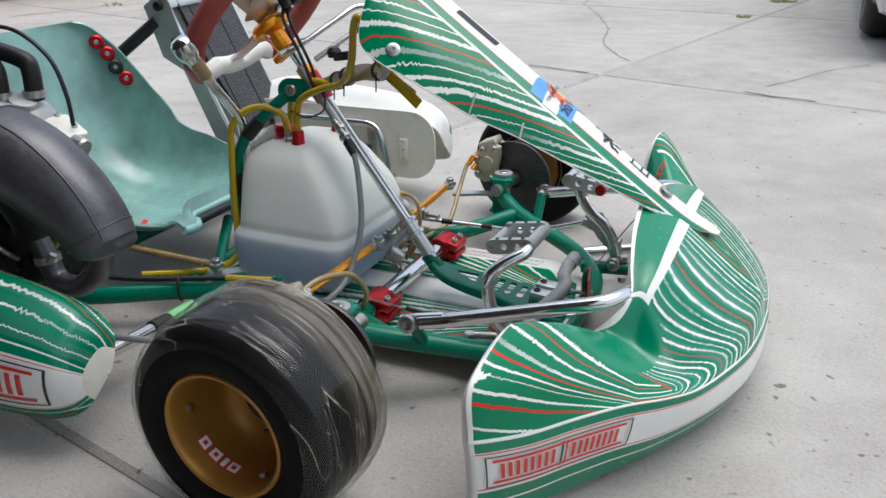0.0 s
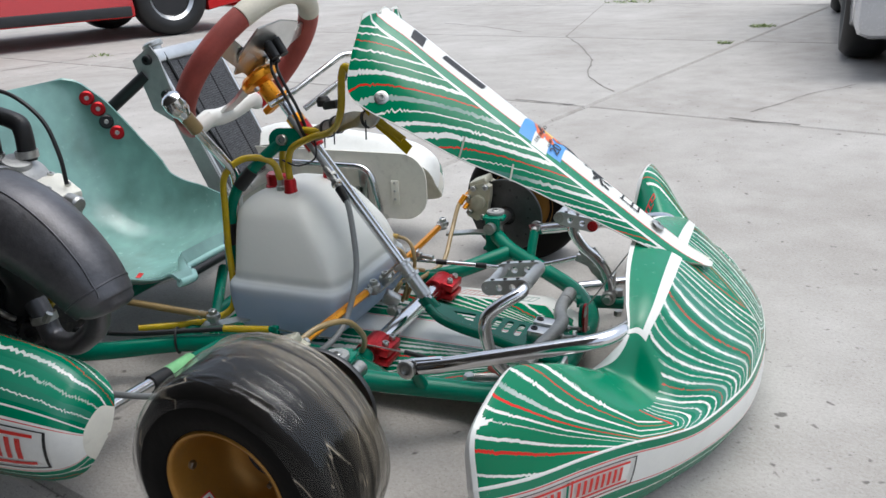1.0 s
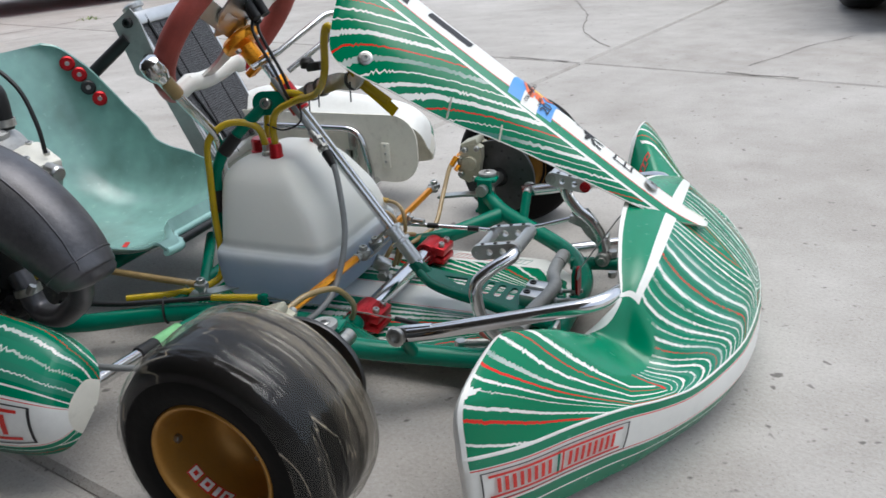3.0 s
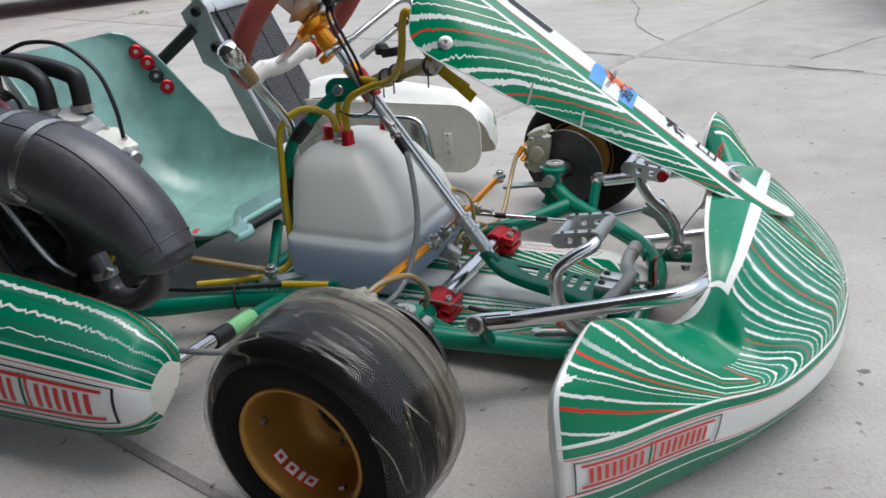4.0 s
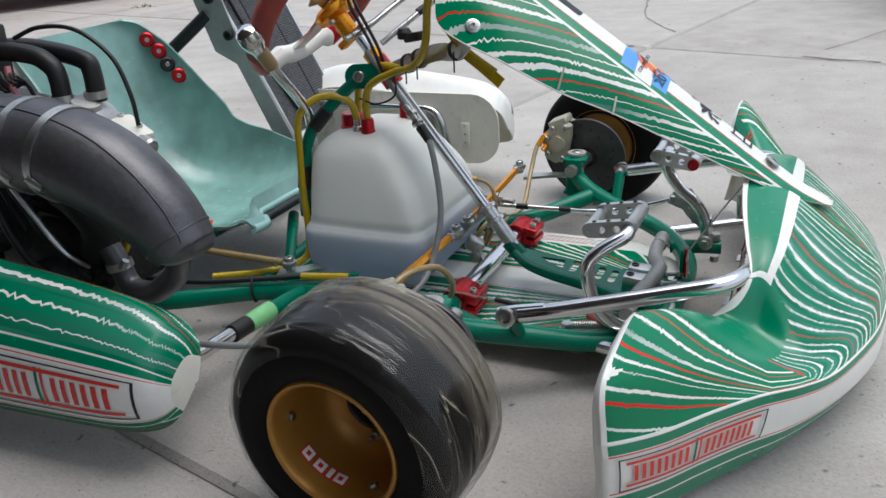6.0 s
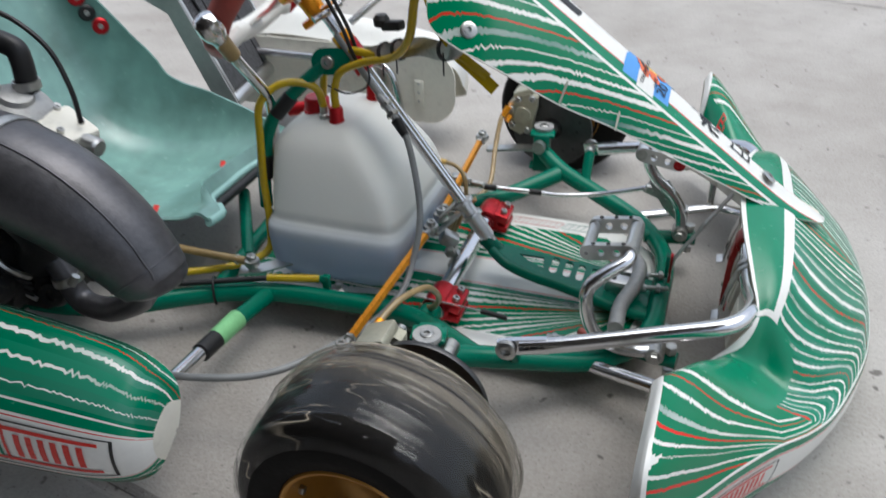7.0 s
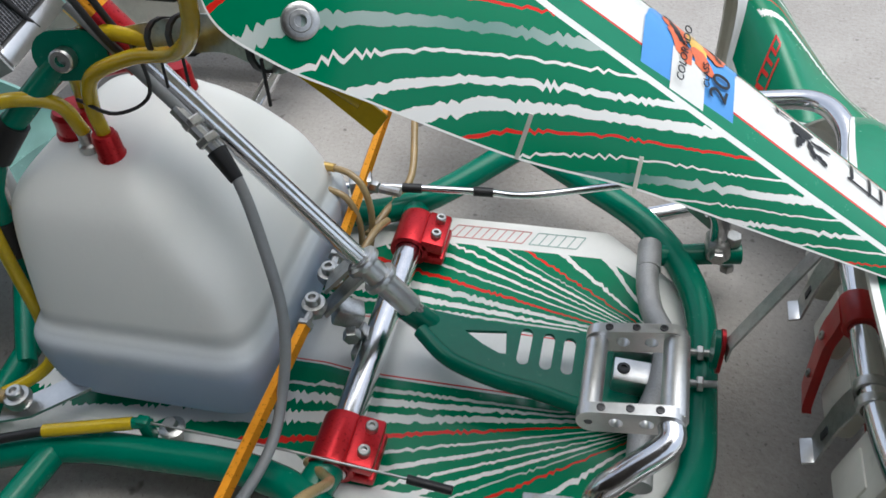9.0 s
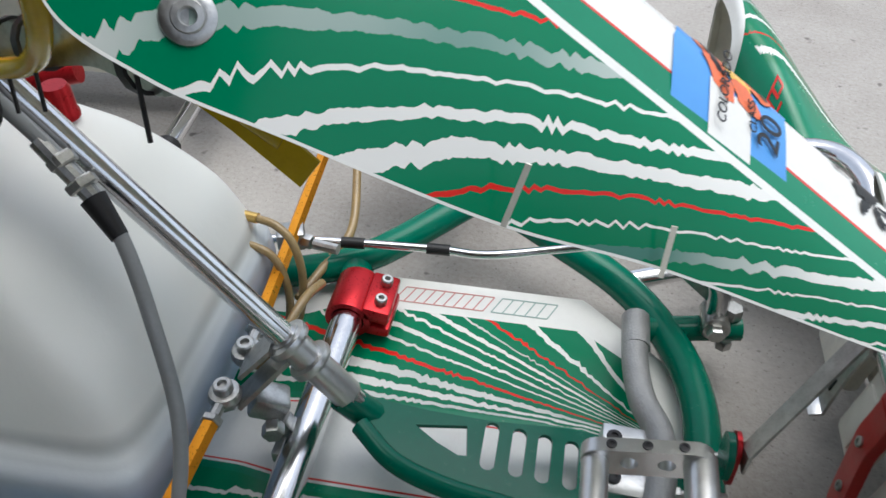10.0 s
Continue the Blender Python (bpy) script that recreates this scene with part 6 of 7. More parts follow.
for x, y, z in ((-0.505, 0.078, 0.128), (-0.527, -0.1, 0.125)):
    part("red_sticker", mesh_of("red_sticker", *box_data((0.009, 0.024, 0.001), pose(x, y, z, 0, 10, 25), 0.0003), [M_REDLINE]), seat, "small red sticker")
tube("seat_bar", [(-0.428, -0.082, 0.128), (-0.425, 0.0, 0.13), (-0.425, 0.14, 0.13)], 0.0085, M_RUBBER, seat, "black taped support bar under the front edge")
part("seat_shell", seat_mesh(), seat, "translucent teal fibreglass bucket")
for x, y, z, mt in ((-0.879, 0.1885, 0.398, M_REDANO), (-0.858, 0.195, 0.373, M_REDANO), (-0.843, 0.1975, 0.344, M_RUBBER), (-0.821, 0.2015, 0.319, M_REDANO)):
    b = group("seat_washer", kart)
    tagged(b, "red anodised washer with a screw" if mt == M_REDANO else "black washer with a screw")
    x, y, z = x + 0.010, y - 0.0068, z + 0.008
    m = at_along((x, y, z), (0.75, -0.85, 0.12))
    part("washer", mesh_of("washer", *lathe_data([(0.005, 0), (0.0158, 0), (0.016, 0.002), (0.0125, 0.0048), (0.005, 0.0048)], m, 24, True), [mt]), b)
    part("screw", mesh_of("screw", *cap_screw_data((x, y, z), (0.75, -0.85, 0.12), 0.0055, 0.005), [M_STEEL]), b)


# ---- steering wheel ----
sw = group("steering_wheel", kart)
SWC = Vector((-0.285, 0.0, 0.512))
sw_u, sw_v = Vector((cd.z, 0, -cd.x)), Vector((0, 1, 0))
sw_n = cd * math.cos(radians(15)) - sw_u * math.sin(radians(15))  # the wheel leans back from the column
sw_u = sw_v.cross(sw_n)


def sw_at(r, deg, out=0.0):
    a = radians(deg)
    return SWC + sw_u * (r * math.cos(a)) + sw_v * (r * math.sin(a)) + sw_n * out


def grip(a0, a1, mat, label, r=0.0185):
    n = max(6, int(abs(a1 - a0) / 6))
    tube("grip", [sw_at(0.15 - (0.03 if 140 < (a0 + (a1 - a0) * k / n) % 360 < 200 else 0.0), a0 + (a1 - a0) * k / n) for k in range(n + 1)], r, mat, sw, label, seg=16)


grip(-42, 48, M_GRIPWHITE, "cream leather grip", 0.019)
grip(48, 118, M_SUEDE, "red-brown grip")
grip(118, 137, M_REDANO, "red band", 0.0172)
grip(137, 212, M_WHITE, "white lower grip with lacing", 0.0155)
grip(212, 232, M_REDANO, "red band", 0.0172)
grip(232, 318, M_SUEDE, "red-brown grip")
for deg in (62, 180, 298):
    flat_bar("spoke", [sw_at(0.02, deg, -0.02), sw_at(0.06, deg, -0.016), sw_at(0.1, deg, -0.004), sw_at(0.14, deg, 0)], 0.034, 0.005, M_ALU, sw, tuple(sw_n.cross(sw_at(1, deg) - SWC)))
part("hub", mesh_of("hub", *join_data(lathe_data([(0.012, -0.085), (0.0155, -0.08), (0.0155, -0.045), (0.034, -0.04), (0.036, -0.036), (0.036, -0.028), (0.03, -0.022), (0, -0.022)], at_along(SWC, cd), 32), box_data((0.02, 0.06, 0.012), at_along(SWC - cd * 0.082, cd), 0.003)), [M_ORANGE]), sw, "orange anodised hub")
for k in range(3):
    a = radians(120 * k + 30)
    p = SWC - cd * 0.046 + sw_u * 0.026 * math.cos(a) + sw_v * 0.026 * math.sin(a)
    part("hub_bolt", mesh_of("hub_bolt", *join_data(cap_screw_data(p, -cd, 0.005, 0.006)), [M_STEEL]), sw)
plate = [(-0.045, -0.06), (0.0, -0.075), (0.05, -0.06), (0.06, 0.0), (0.05, 0.06), (0.0, 0.075), (-0.045, 0.06)]
part("centre_plate", mesh_of("centre_plate", *prism_data(plate, 0.003, Matrix.Translation(SWC + sw_u * 0.045 - sw_n * 0.014) @ Matrix((sw_u, sw_v, sw_n)).transposed().to_4x4()), [M_ALU]), sw)
for dy, dz in ((-0.01, 0.0), (0.012, 0.004), (0.0, -0.012)):
    tube("connector", [SWC + sw_u * (0.06 + dz) + sw_v * dy - sw_n * 0.016, SWC + sw_u * (0.052 + dz) + sw_v * (dy - 0.004) - sw_n * 0.045], 0.008, M_RUBBER, sw)
for y in (-0.012, 0.004):
    tube("wire", smooth_path([SWC + sw_u * 0.05 + sw_v * y - cd * 0.04, (-0.215, y - 0.02, 0.50), (-0.185, y - 0.02, 0.44), (-0.175, y - 0.012, 0.40), (-0.165, y, 0.37)], 6), 0.0028, M_RUBBER, sw, "black wire", seg=8)
tube("adjuster_arm", [(-0.232, -0.028, 0.447), (-0.205, 0.01, 0.465)], 0.006, M_CHROME, sw)
tube("red_sleeve", [COL0 + cd * 0.335, COL0 + cd * 0.385], 0.0165, M_REDANO, steer, "red bearing sleeve")
tube("orange_collar", [COL0 + cd * 0.385, COL0 + cd * 0.402], 0.0155, M_ORANGE, steer)

# rods and brackets round the column
rig = group("column_bracket", kart)
tube("stay_rod", bent([(-0.225, 0.012, 0.452), (-0.166, 0.118, 0.512), (-0.15, 0.135, 0.512), (-0.135, 0.12, 0.49), (-0.2, 0.03, 0.43)], 0.015), 0.0052, M_CHROME, rig, seg=10)
tube("black_end", [(-0.158, 0.088, 0.471), (-0.146, 0.105, 0.48)], 0.0068, M_RUBBER, rig)
flat_bar("grey_strap", smooth_path([(-0.165, -0.012, 0.392), (-0.12, -0.03, 0.41), (-0.06, -0.055, 0.432), (-0.02, -0.08, 0.438), (0.005, -0.098, 0.448), (0.024, -0.108, 0.47)], 5), 0.026, 0.003, M_STEEL, rig, (0, 0.2, 1), "worn grey metal strap")
part("sensor", mesh_of("sensor", *join_data(box_data((0.035, 0.016, 0.014), pose(-0.105, -0.035, 0.452, 0, -10, -20), 0.003), lathe_data([(0.011, 0), (0.012, 0.01), (0.008, 0.016), (0, 0.016)], pose(-0.125, -0.028, 0.448), 14)), [M_RUBBER]), rig, "small black sensor")
for k, p in enumerate(((-0.12, -0.03, 0.41), (-0.095, -0.04, 0.42), (-0.01, -0.086, 0.442))):
    part("cable_tie", mesh_of("cable_tie", *join_data(lathe_data([(0.0135, -0.003), (0.0155, -0.003), (0.0155, 0.003), (0.0135, 0.003)], at_along(p, (1, -0.45, 0.3)), 14, True), tube_data([Vector(p) + Vector((0, -0.012, 0.0)), Vector(p) + Vector((0.004, -0.022, -0.028))], 0.0012, 6)), [M_RUBBER]), rig, "black cable tie")
strut = group("tank_strut", kart)
tube("green_tube", smooth_path([(-0.326, -0.075, 0.15), (-0.322, -0.07, 0.22), (-0.30, -0.062, 0.30), (-0.262, -0.042, 0.345), (-0.215, -0.018, 0.388)], 5), 0.0105, M_FRAME, strut)
for a, b in (((-0.3235, -0.0715, 0.2), (-0.3185, -0.069, 0.24)), ((-0.296, -0.06, 0.305), (-0.272, -0.048, 0.334))):
    tube("black_tape", [a, b], 0.0125, M_RUBBER, strut, "black tape")
part("strut_plate", mesh_of("strut_plate", *join_data(prism_data(slot(0, 0, 0.06, 0.04, 5), 0.004, at_along((-0.212, -0.024, 0.386), (0.2, -1, 0.25))), cap_screw_data((-0.214, -0.027, 0.386), (0.2, -1, 0.25), 0.009, 0.01)), [M_FRAME]), strut)
part("strut_bolt", mesh_of("strut_bolt", *cap_screw_data((-0.214, -0.028, 0.386), (0.2, -1, 0.25), 0.0095, 0.011), [M_STEEL]), strut)

# gear lever
lever = group("gear_lever", kart)
tube("lever_rod", smooth_path([(-0.308, -0.165, 0.462), (-0.303, -0.128, 0.41), (-0.301, -0.085, 0.36), (-0.303, -0.06, 0.325), (-0.303, -0.06, 0.27), (-0.31, -0.06, 0.1)], 5), 0.0085, M_CHROME, lever, "chrome lever rod")
part("knob", mesh_of("knob", *lathe_data([(0.0, -0.03), (0.011, -0.03), (0.0125, -0.018), (0.017, -0.01), (0.0195, 0.004), (0.0175, 0.016), (0.011, 0.022), (0.0, 0.024)], at_along((-0.311, -0.1695, 0.47), (-0.12, -0.55, 0.85)), 24), [M_CHROME]), lever, "polished metal knob with tape collar")
tube("tape_collar", [(-0.3068, -0.158, 0.452), (-0.304, -0.138, 0.424)], 0.0118, M_AMBER, lever)

# hoses and cables
hoses = group("hoses", kart)
tube("fuel_hose", smooth_path([(-0.229, -0.028, 0.314), (-0.236, -0.034, 0.345), (-0.262, -0.05, 0.358), (-0.29, -0.065, 0.352), (-0.312, -0.078, 0.325), (-0.316, -0.082, 0.27), (-0.318, -0.086, 0.2), (-0.312, -0.095, 0.13), (-0.315, -0.11, 0.085), (-0.36, -0.15, 0.072), (-0.45, -0.2, 0.07)], 6), 0.0062, M_YELLOW, hoses, "yellow fuel hose")
tube("fuel_hose", smooth_path([(-0.207, -0.031, 0.318), (-0.206, -0.032, 0.345), (-0.192, -0.034, 0.375), (-0.15, -0.035, 0.395), (-0.1, -0.05, 0.412), (-0.066, -0.075, 0.45), (-0.052, -0.087, 0.505), (-0.043, -0.09, 0.522), (-0.034, -0.09, 0.515), (-0.02, -0.086, 0.47), (0.005, -0.085, 0.44), (0.05, -0.092, 0.412)], 6), 0.0062, M_YELLOW, hoses, "yellow fuel hose")
tube("fuel_hose", smooth_path([(-0.245, 0.004, 0.318), (-0.236, 0.0, 0.36), (-0.215, -0.006, 0.392), (-0.18, -0.014, 0.402), (-0.14, -0.02, 0.4)], 6), 0.0062, M_YELLOW, hoses, "yellow fuel hose")
flat_bar("hose_tail", [(0.0, -0.085, 0.44), (0.03, -0.09, 0.42), (0.062, -0.098, 0.398)], 0.016, 0.002, M_YELLOW, hoses, (0, 0.3, 1))
tube("thin_wire", smooth_path([(-0.16, -0.015, 0.4), (-0.15, -0.03, 0.36), (-0.18, -0.04, 0.345), (-0.215, -0.035, 0.352)], 6), 0.0016, M_RUBBER, hoses, "thin black wire", seg=6)
tube("grey_cable", smooth_path([(-0.205, -0.014, 0.425), (-0.165, -0.016, 0.372), (-0.13, -0.018, 0.326), (-0.095, -0.036, 0.292), (-0.068, -0.068, 0.245), (-0.05, -0.1, 0.185), (-0.052, -0.135, 0.125), (-0.056, -0.18, 0.098), (-0.075, -0.245, 0.088), (-0.1, -0.31, 0.094), (-0.15, -0.39, 0.098), (-0.23, -0.43, 0.1), (-0.36, -0.45, 0.1)], 6), 0.005, M_GREYCABLE, hoses, "grey sheathed cable")
part("cable_adjuster", mesh_of("cable_adjuster", *join_data(tube_data([(-0.142, -0.017, 0.338), (-0.108, -0.028, 0.304)], 0.006, 10), hex_data((-0.132, -0.017, 0.328), (0.65, -0.3, -0.7), 0.0098, 0.008), hex_data((-0.12, -0.022, 0.315), (0.65, -0.3, -0.7), 0.0108, 0.007)), [M_STEEL]), hoses)
tube("adjuster_boot", [(-0.11, -0.0275, 0.306), (-0.092, -0.039, 0.287)], [0.0088, 0.006], M_RUBBER, hoses)
tube("brake_line", smooth_path([(-0.022, -0.352, 0.165), (-0.014, -0.32, 0.176), (-0.003, -0.29, 0.18), (0.012, -0.245, 0.168), (0.014, -0.205, 0.125), (-0.006, -0.178, 0.085), (-0.03, -0.16, 0.07)], 6), 0.0045, M_AMBER, hoses, "amber brake line")
tube("brake_line_end", [(-0.025, -0.362, 0.16), (-0.018, -0.335, 0.172)], 0.006, M_ORANGE, hoses)
for sy in (1,):
    tube("brake_line", smooth_path([(-0.034, sy * 0.35, 0.182), (-0.042, sy * 0.335, 0.165), (-0.04, sy * 0.29, 0.125), (-0.03, sy * 0.22, 0.088), (-0.045, sy * 0.18, 0.075), (-0.06, sy * 0.13, 0.07)], 6), 0.0045, M_AMBER, hoses, "amber brake line")
    tube("brake_line_end", [(-0.032, sy * 0.354, 0.186), (-0.04, sy * 0.342, 0.17)], 0.006, M_ORANGE, hoses)
tube("brake_line", smooth_path([(-0.03, 0.12, 0.105), (-0.035, 0.09, 0.115), (-0.045, 0.05, 0.105), (-0.06, 0.04, 0.08), (-0.1, 0.06, 0.06)], 6), 0.0042, M_AMBER, hoses)
part("line_fitting", mesh_of("line_fitting", *join_data(box_data((0.026, 0.022, 0.02), pose(-0.07, 0.16, 0.12, 0, 0, 20), 0.003), hex_data((-0.058, 0.157, 0.12), (1, -0.2, 0), 0.007, 0.01), tube_data([(-0.046, 0.154, 0.12), (-0.022, 0.15, 0.12)], 0.005, 10)), [M_STEEL]), hoses)
tube("throttle_sheath", bent([(-0.6, -0.27, 0.085), (-0.44, -0.25, 0.083), (-0.28, -0.184, 0.086), (-0.245, -0.174, 0.087)], 0.05), 0.0045, M_RUBBER, hoses, "black cable sheath")
tube("yellow_sleeve", [(-0.275, -0.183, 0.087), (-0.197, -0.160, 0.086)], 0.0062, M_YELLOW, hoses, "yellow sleeve")
part("cable_stop", mesh_of("cable_stop", *join_data(tube_data([(-0.197, -0.160, 0.086), (-0.182, -0.157, 0.086)], 0.0055, 10), box_data((0.012, 0.01, 0.03), pose(-0.186, -0.158, 0.078), 0.002)), [M_FRAME]), hoses)
tube("throttle_wire", [(-0.182, -0.157, 0.086), (-0.05, -0.162, 0.088), (0.07, -0.17, 0.088)], 0.0013, M_STEEL, hoses, "bare throttle wire", seg=6)
tube("wire_clamp", [(0.066, -0.17, 0.088), (0.105, -0.172, 0.085)], 0.004, M_RUBBER, hoses)
tube("brake_rod", smooth_path([(-0.12, 0.168, 0.1), (-0.09, 0.177, 0.1), (-0.02, 0.184, 0.099), (0.062, 0.19, 0.098), (0.11, 0.188, 0.1), (0.18, 0.2, 0.108), (0.262, 0.195, 0.136)], 6), 0.0042, M_CHROME, hoses, "thin chrome brake rod")
for a, b in (((-0.03, 0.183, 0.0992), (-0.008, 0.185, 0.0988)), ((0.052, 0.1895, 0.098), (0.074, 0.19, 0.0982))):
    tube("rod_tape", [a, b], 0.0055, M_RUBBER, hoses)
part("rod_clevis", mesh_of("rod_clevis", *join_data(box_data((0.03, 0.012, 0.014), pose(0.268, 0.187, 0.138, 0, 0, 15), 0.002), hex_data((0.272, 0.18, 0.138), (0, -1, 0), 0.007, 0.006)), [M_STEEL]), hoses)
flat_bar("rod_bracket", [(0.255, 0.19, 0.142), (0.29, 0.197, 0.125), (0.305, 0.195, 0.1)], 0.03, 0.003, M_STEEL, hoses, (1, 0, 1))
tube("clear_rod", smooth_path([(-0.58, -0.16, 0.1), (-0.45, -0.165, 0.1), (-0.325, -0.16, 0.095)], 5), 0.0065, M_AMBER, hoses)
rod_end((-0.315, -0.158, 0.093), (-1, -0.05, 0.05), hoses)
flat_bar("rod_tab", [(-0.335, -0.165, 0.078), (-0.31, -0.157, 0.079), (-0.27, -0.12, 0.08), (-0.25, -0.1, 0.09)], 0.026, 0.003, M_ALU, hoses, (0.5, -1, 0))
part("flange_bolt", mesh_of("flange_bolt", *join_data(lathe_data([(0.0125, 0), (0.0125, 0.002), (0.008, 0.004)], pose(-0.173, -0.144, 0.06), 18), hex_data((-0.173, -0.144, 0.064), (0, 0, 1), 0.007, 0.007), tube_data([(-0.173, -0.144, 0.036), (-0.173, -0.144, 0.062)], 0.006, 10)), [M_STEEL]), hoses)


# spring and tray hardware near the pedals
hardware = group("pedal_hardware", kart)
coil = [(0.19 + 0.075 * k / 200, -0.196 + 0.0055 * math.cos(k * 0.785) + 0.025 * k / 200, 0.078 + 0.0055 * math.sin(k * 0.785)) for k in range(201)]
tube("return_spring", coil, 0.0014, M_STEEL, hardware, "coil return spring", seg=6)
part("spring_post", mesh_of("spring_post", *join_data(hex_data((0.186, -0.199, 0.07), (0, 0, 1), 0.009, 0.014), lathe_data([(0.012, 0), (0.012, 0.004), (0.006, 0.006)], pose(0.186, -0.199, 0.064), 16)), [M_STEEL]), hardware)
tube("red_rod", smooth_path([(0.21, -0.17, 0.085), (0.235, -0.183, 0.083), (0.27, -0.178, 0.085), (0.285, -0.165, 0.09)], 5), 0.0062, surface("faded_red_rubber", (0.34, 0.08, 0.06), 0.5), hardware, "faded red rubber stop")
part("tray_clip", mesh_of("tray_clip", *join_data(box_data((0.045, 0.016, 0.006), pose(0.182, -0.148, 0.046, 0, 0, 4), 0.002), hex_data((0.172, -0.149, 0.049), (0, 0, 1), 0.005, 0.005), hex_data((0.194, -0.147, 0.049), (0, 0, 1), 0.005, 0.005)), [M_STEEL]), hardware)
for sy in (-1, 1):
    part("lower_nut", mesh_of("lower_nut", *hex_data((0.335, sy * 0.17, 0.046), (0, 0, -1), 0.008, 0.01), [M_STEEL]), hardware)
    part("upper_nut", mesh_of("upper_nut", *hex_data((0.335, sy * 0.17, 0.076), (0, 0, 1), 0.009, 0.012), [M_STEEL]), hardware)
    part("stub_tab", mesh_of("stub_tab", *box_data((0.006, 0.024, 0.04), pose(0.325, sy * 0.172, 0.098), 0.002), [M_STEEL]), hardware)
joint = join_data(box_data((0.03, 0.025, 0.022), pose(-0.035, -0.01, 0.1, 0, 30, 20), 0.004), hex_data((-0.03, -0.02, 0.085), (0.3, -1, 0), 0.009, 0.012), hex_data((-0.025, -0.005, 0.075), (0, -1, 0.2), 0.008, 0.014), box_data((0.02, 0.03, 0.014), pose(-0.02, -0.022, 0.062), 0.003))
part("steering_joint", mesh_of("steering_joint", *joint, [M_STEEL]), hardware, "greasy steel joint under the column")


# ---- radiator ----
rad = group("radiator", kart)
RM = Matrix.Translation((-0.698, 0.408, 0.318)) @ pose(0, 0, 0, 0, -24, 8)
part("core", mesh_of("core", *box_data((0.03, 0.25, 0.32), RM, 0.002), [M_CORE]), rad, "fine dark radiator core")
for y in (-0.13, 0.13):
    part("side_channel", mesh_of("side_channel", *box_data((0.042, 0.009, 0.34), RM @ Matrix.Translation((0, y, 0)), 0.003), [M_ALU]), rad)
for k in range(56):
    part("fin", mesh_of("fin", *box_data((0.003, 0.248, 0.0013), RM @ Matrix.Translation((0.0155, 0, -0.156 + 0.312 * k / 55)), 0), [M_CORE], smooth=0), rad)
for k in range(40):
    part("core_tube", mesh_of("core_tube", *box_data((0.004, 0.0013, 0.318), RM @ Matrix.Translation((0.0158, -0.121 + 0.0062 * k, 0)), 0), [M_RUBBER if k in (11, 27) else M_CORETUBE], smooth=0), rad)
part("top_tank", mesh_of("top_tank", *box_data((0.05, 0.28, 0.034), RM @ Matrix.Translation((0, 0, 0.176)), 0.01), [M_ALU]), rad, "bright aluminium end tank")
part("bottom_tank", mesh_of("bottom_tank", *box_data((0.05, 0.28, 0.03), RM @ Matrix.Translation((0, 0, -0.176)), 0.01), [M_ALU]), rad)
part("filler_cap", mesh_of("filler_cap", *lathe_data([(0.016, 0), (0.016, 0.012), (0.024, 0.014), (0.025, 0.022), (0.02, 0.026), (0, 0.027)], RM @ Matrix.Translation((0, -0.09, 0.188)), 12), [M_STEEL]), rad)
flat = [(-0.03, 0.19), (0.028, 0.2), (0.034, 0.17), (0.024, 0.1), (0.022, -0.19), (-0.02, -0.19), (-0.012, 0.03), (-0.045, 0.075)]
part("side_bracket", mesh_of("side_bracket", *prism_data(flat, 0.004, RM @ Matrix(((1, 0, 0, 0), (0, 0, 1, -0.144), (0, 1, 0, 0), (0, 0, 0, 1)))), [M_CAST]), rad, "grey folded bracket")
for z in (0.175, 0.09):
    part("bracket_bolt", mesh_of("bracket_bolt", *cap_screw_data(RM @ Vector((0.008, -0.147, z)), RM.to_3x3() @ Vector((0, -1, 0)), 0.011, 0.01), [M_RUBBER]), rad)
tube("mount_tube", [RM @ Vector((-0.02, -0.14, 0.15)), RM @ Vector((-0.15, -0.16, 0.12))], 0.014, M_RUBBER, rad)
tube("black_cable", smooth_path([RM @ Vector((0.022, -0.1, 0.18)), RM @ Vector((0.022, -0.09, 0.0)), RM @ Vector((0.022, -0.05, -0.18))], 5), 0.0035, M_RUBBER, rad, seg=8)
tube("red_hose", [(-0.48, 0.3, 0.15), (-0.36, 0.33, 0.17)], 0.014, M_REDANO, rad, "red hose joint")

# ---- engine ----
engine = group("engine", kart, Matrix.Translation((-0.032, 0.0, 0.008)))
part("crankcase", mesh_of("crankcase", *join_data(box_data((0.2, 0.15, 0.13), pose(-0.60, -0.28, 0.135), 0.02), lathe_data([(0.0, -0.03), (0.07, -0.03), (0.075, -0.02), (0.075, 0.02), (0.06, 0.03), (0, 0.03)], pose(-0.6, -0.37, 0.14, 90, 0, 0), 28)), [M_ENGINE]), engine)
for k in range(7):
    part("cylinder_fin", mesh_of("cylinder_fin", *box_data((0.13, 0.13, 0.006), pose(-0.57, -0.28, 0.215 + 0.016 * k, 0, 8, 0), 0.002), [M_ENGINE]), engine)
part("cylinder", mesh_of("cylinder", *lathe_data([(0.05, 0.18), (0.05, 0.34)], pose(-0.57, -0.28, 0.0), 24), [M_ENGINE]), engine)
HM = pose(-0.545, -0.28, 0.335, 4, 22, 0)
part("head", mesh_of("head", *lathe_data([(0.062, 0.0), (0.063, 0.012), (0.058, 0.02), (0.045, 0.04), (0.024, 0.05), (0.022, 0.058), (0.014, 0.06), (0.0, 0.06)], HM, 32), [M_HEAD]), engine, "grey cast cylinder head")
for k in range(6):
    a = 2 * math.pi * k / 6
    part("head_nut", mesh_of("head_nut", *hex_data(HM @ Vector((0.053 * math.cos(a), 0.053 * math.sin(a), 0.02)), HM.to_3x3() @ Vector((0, 0, 1)), 0.007, 0.009), [M_STEEL]), engine)
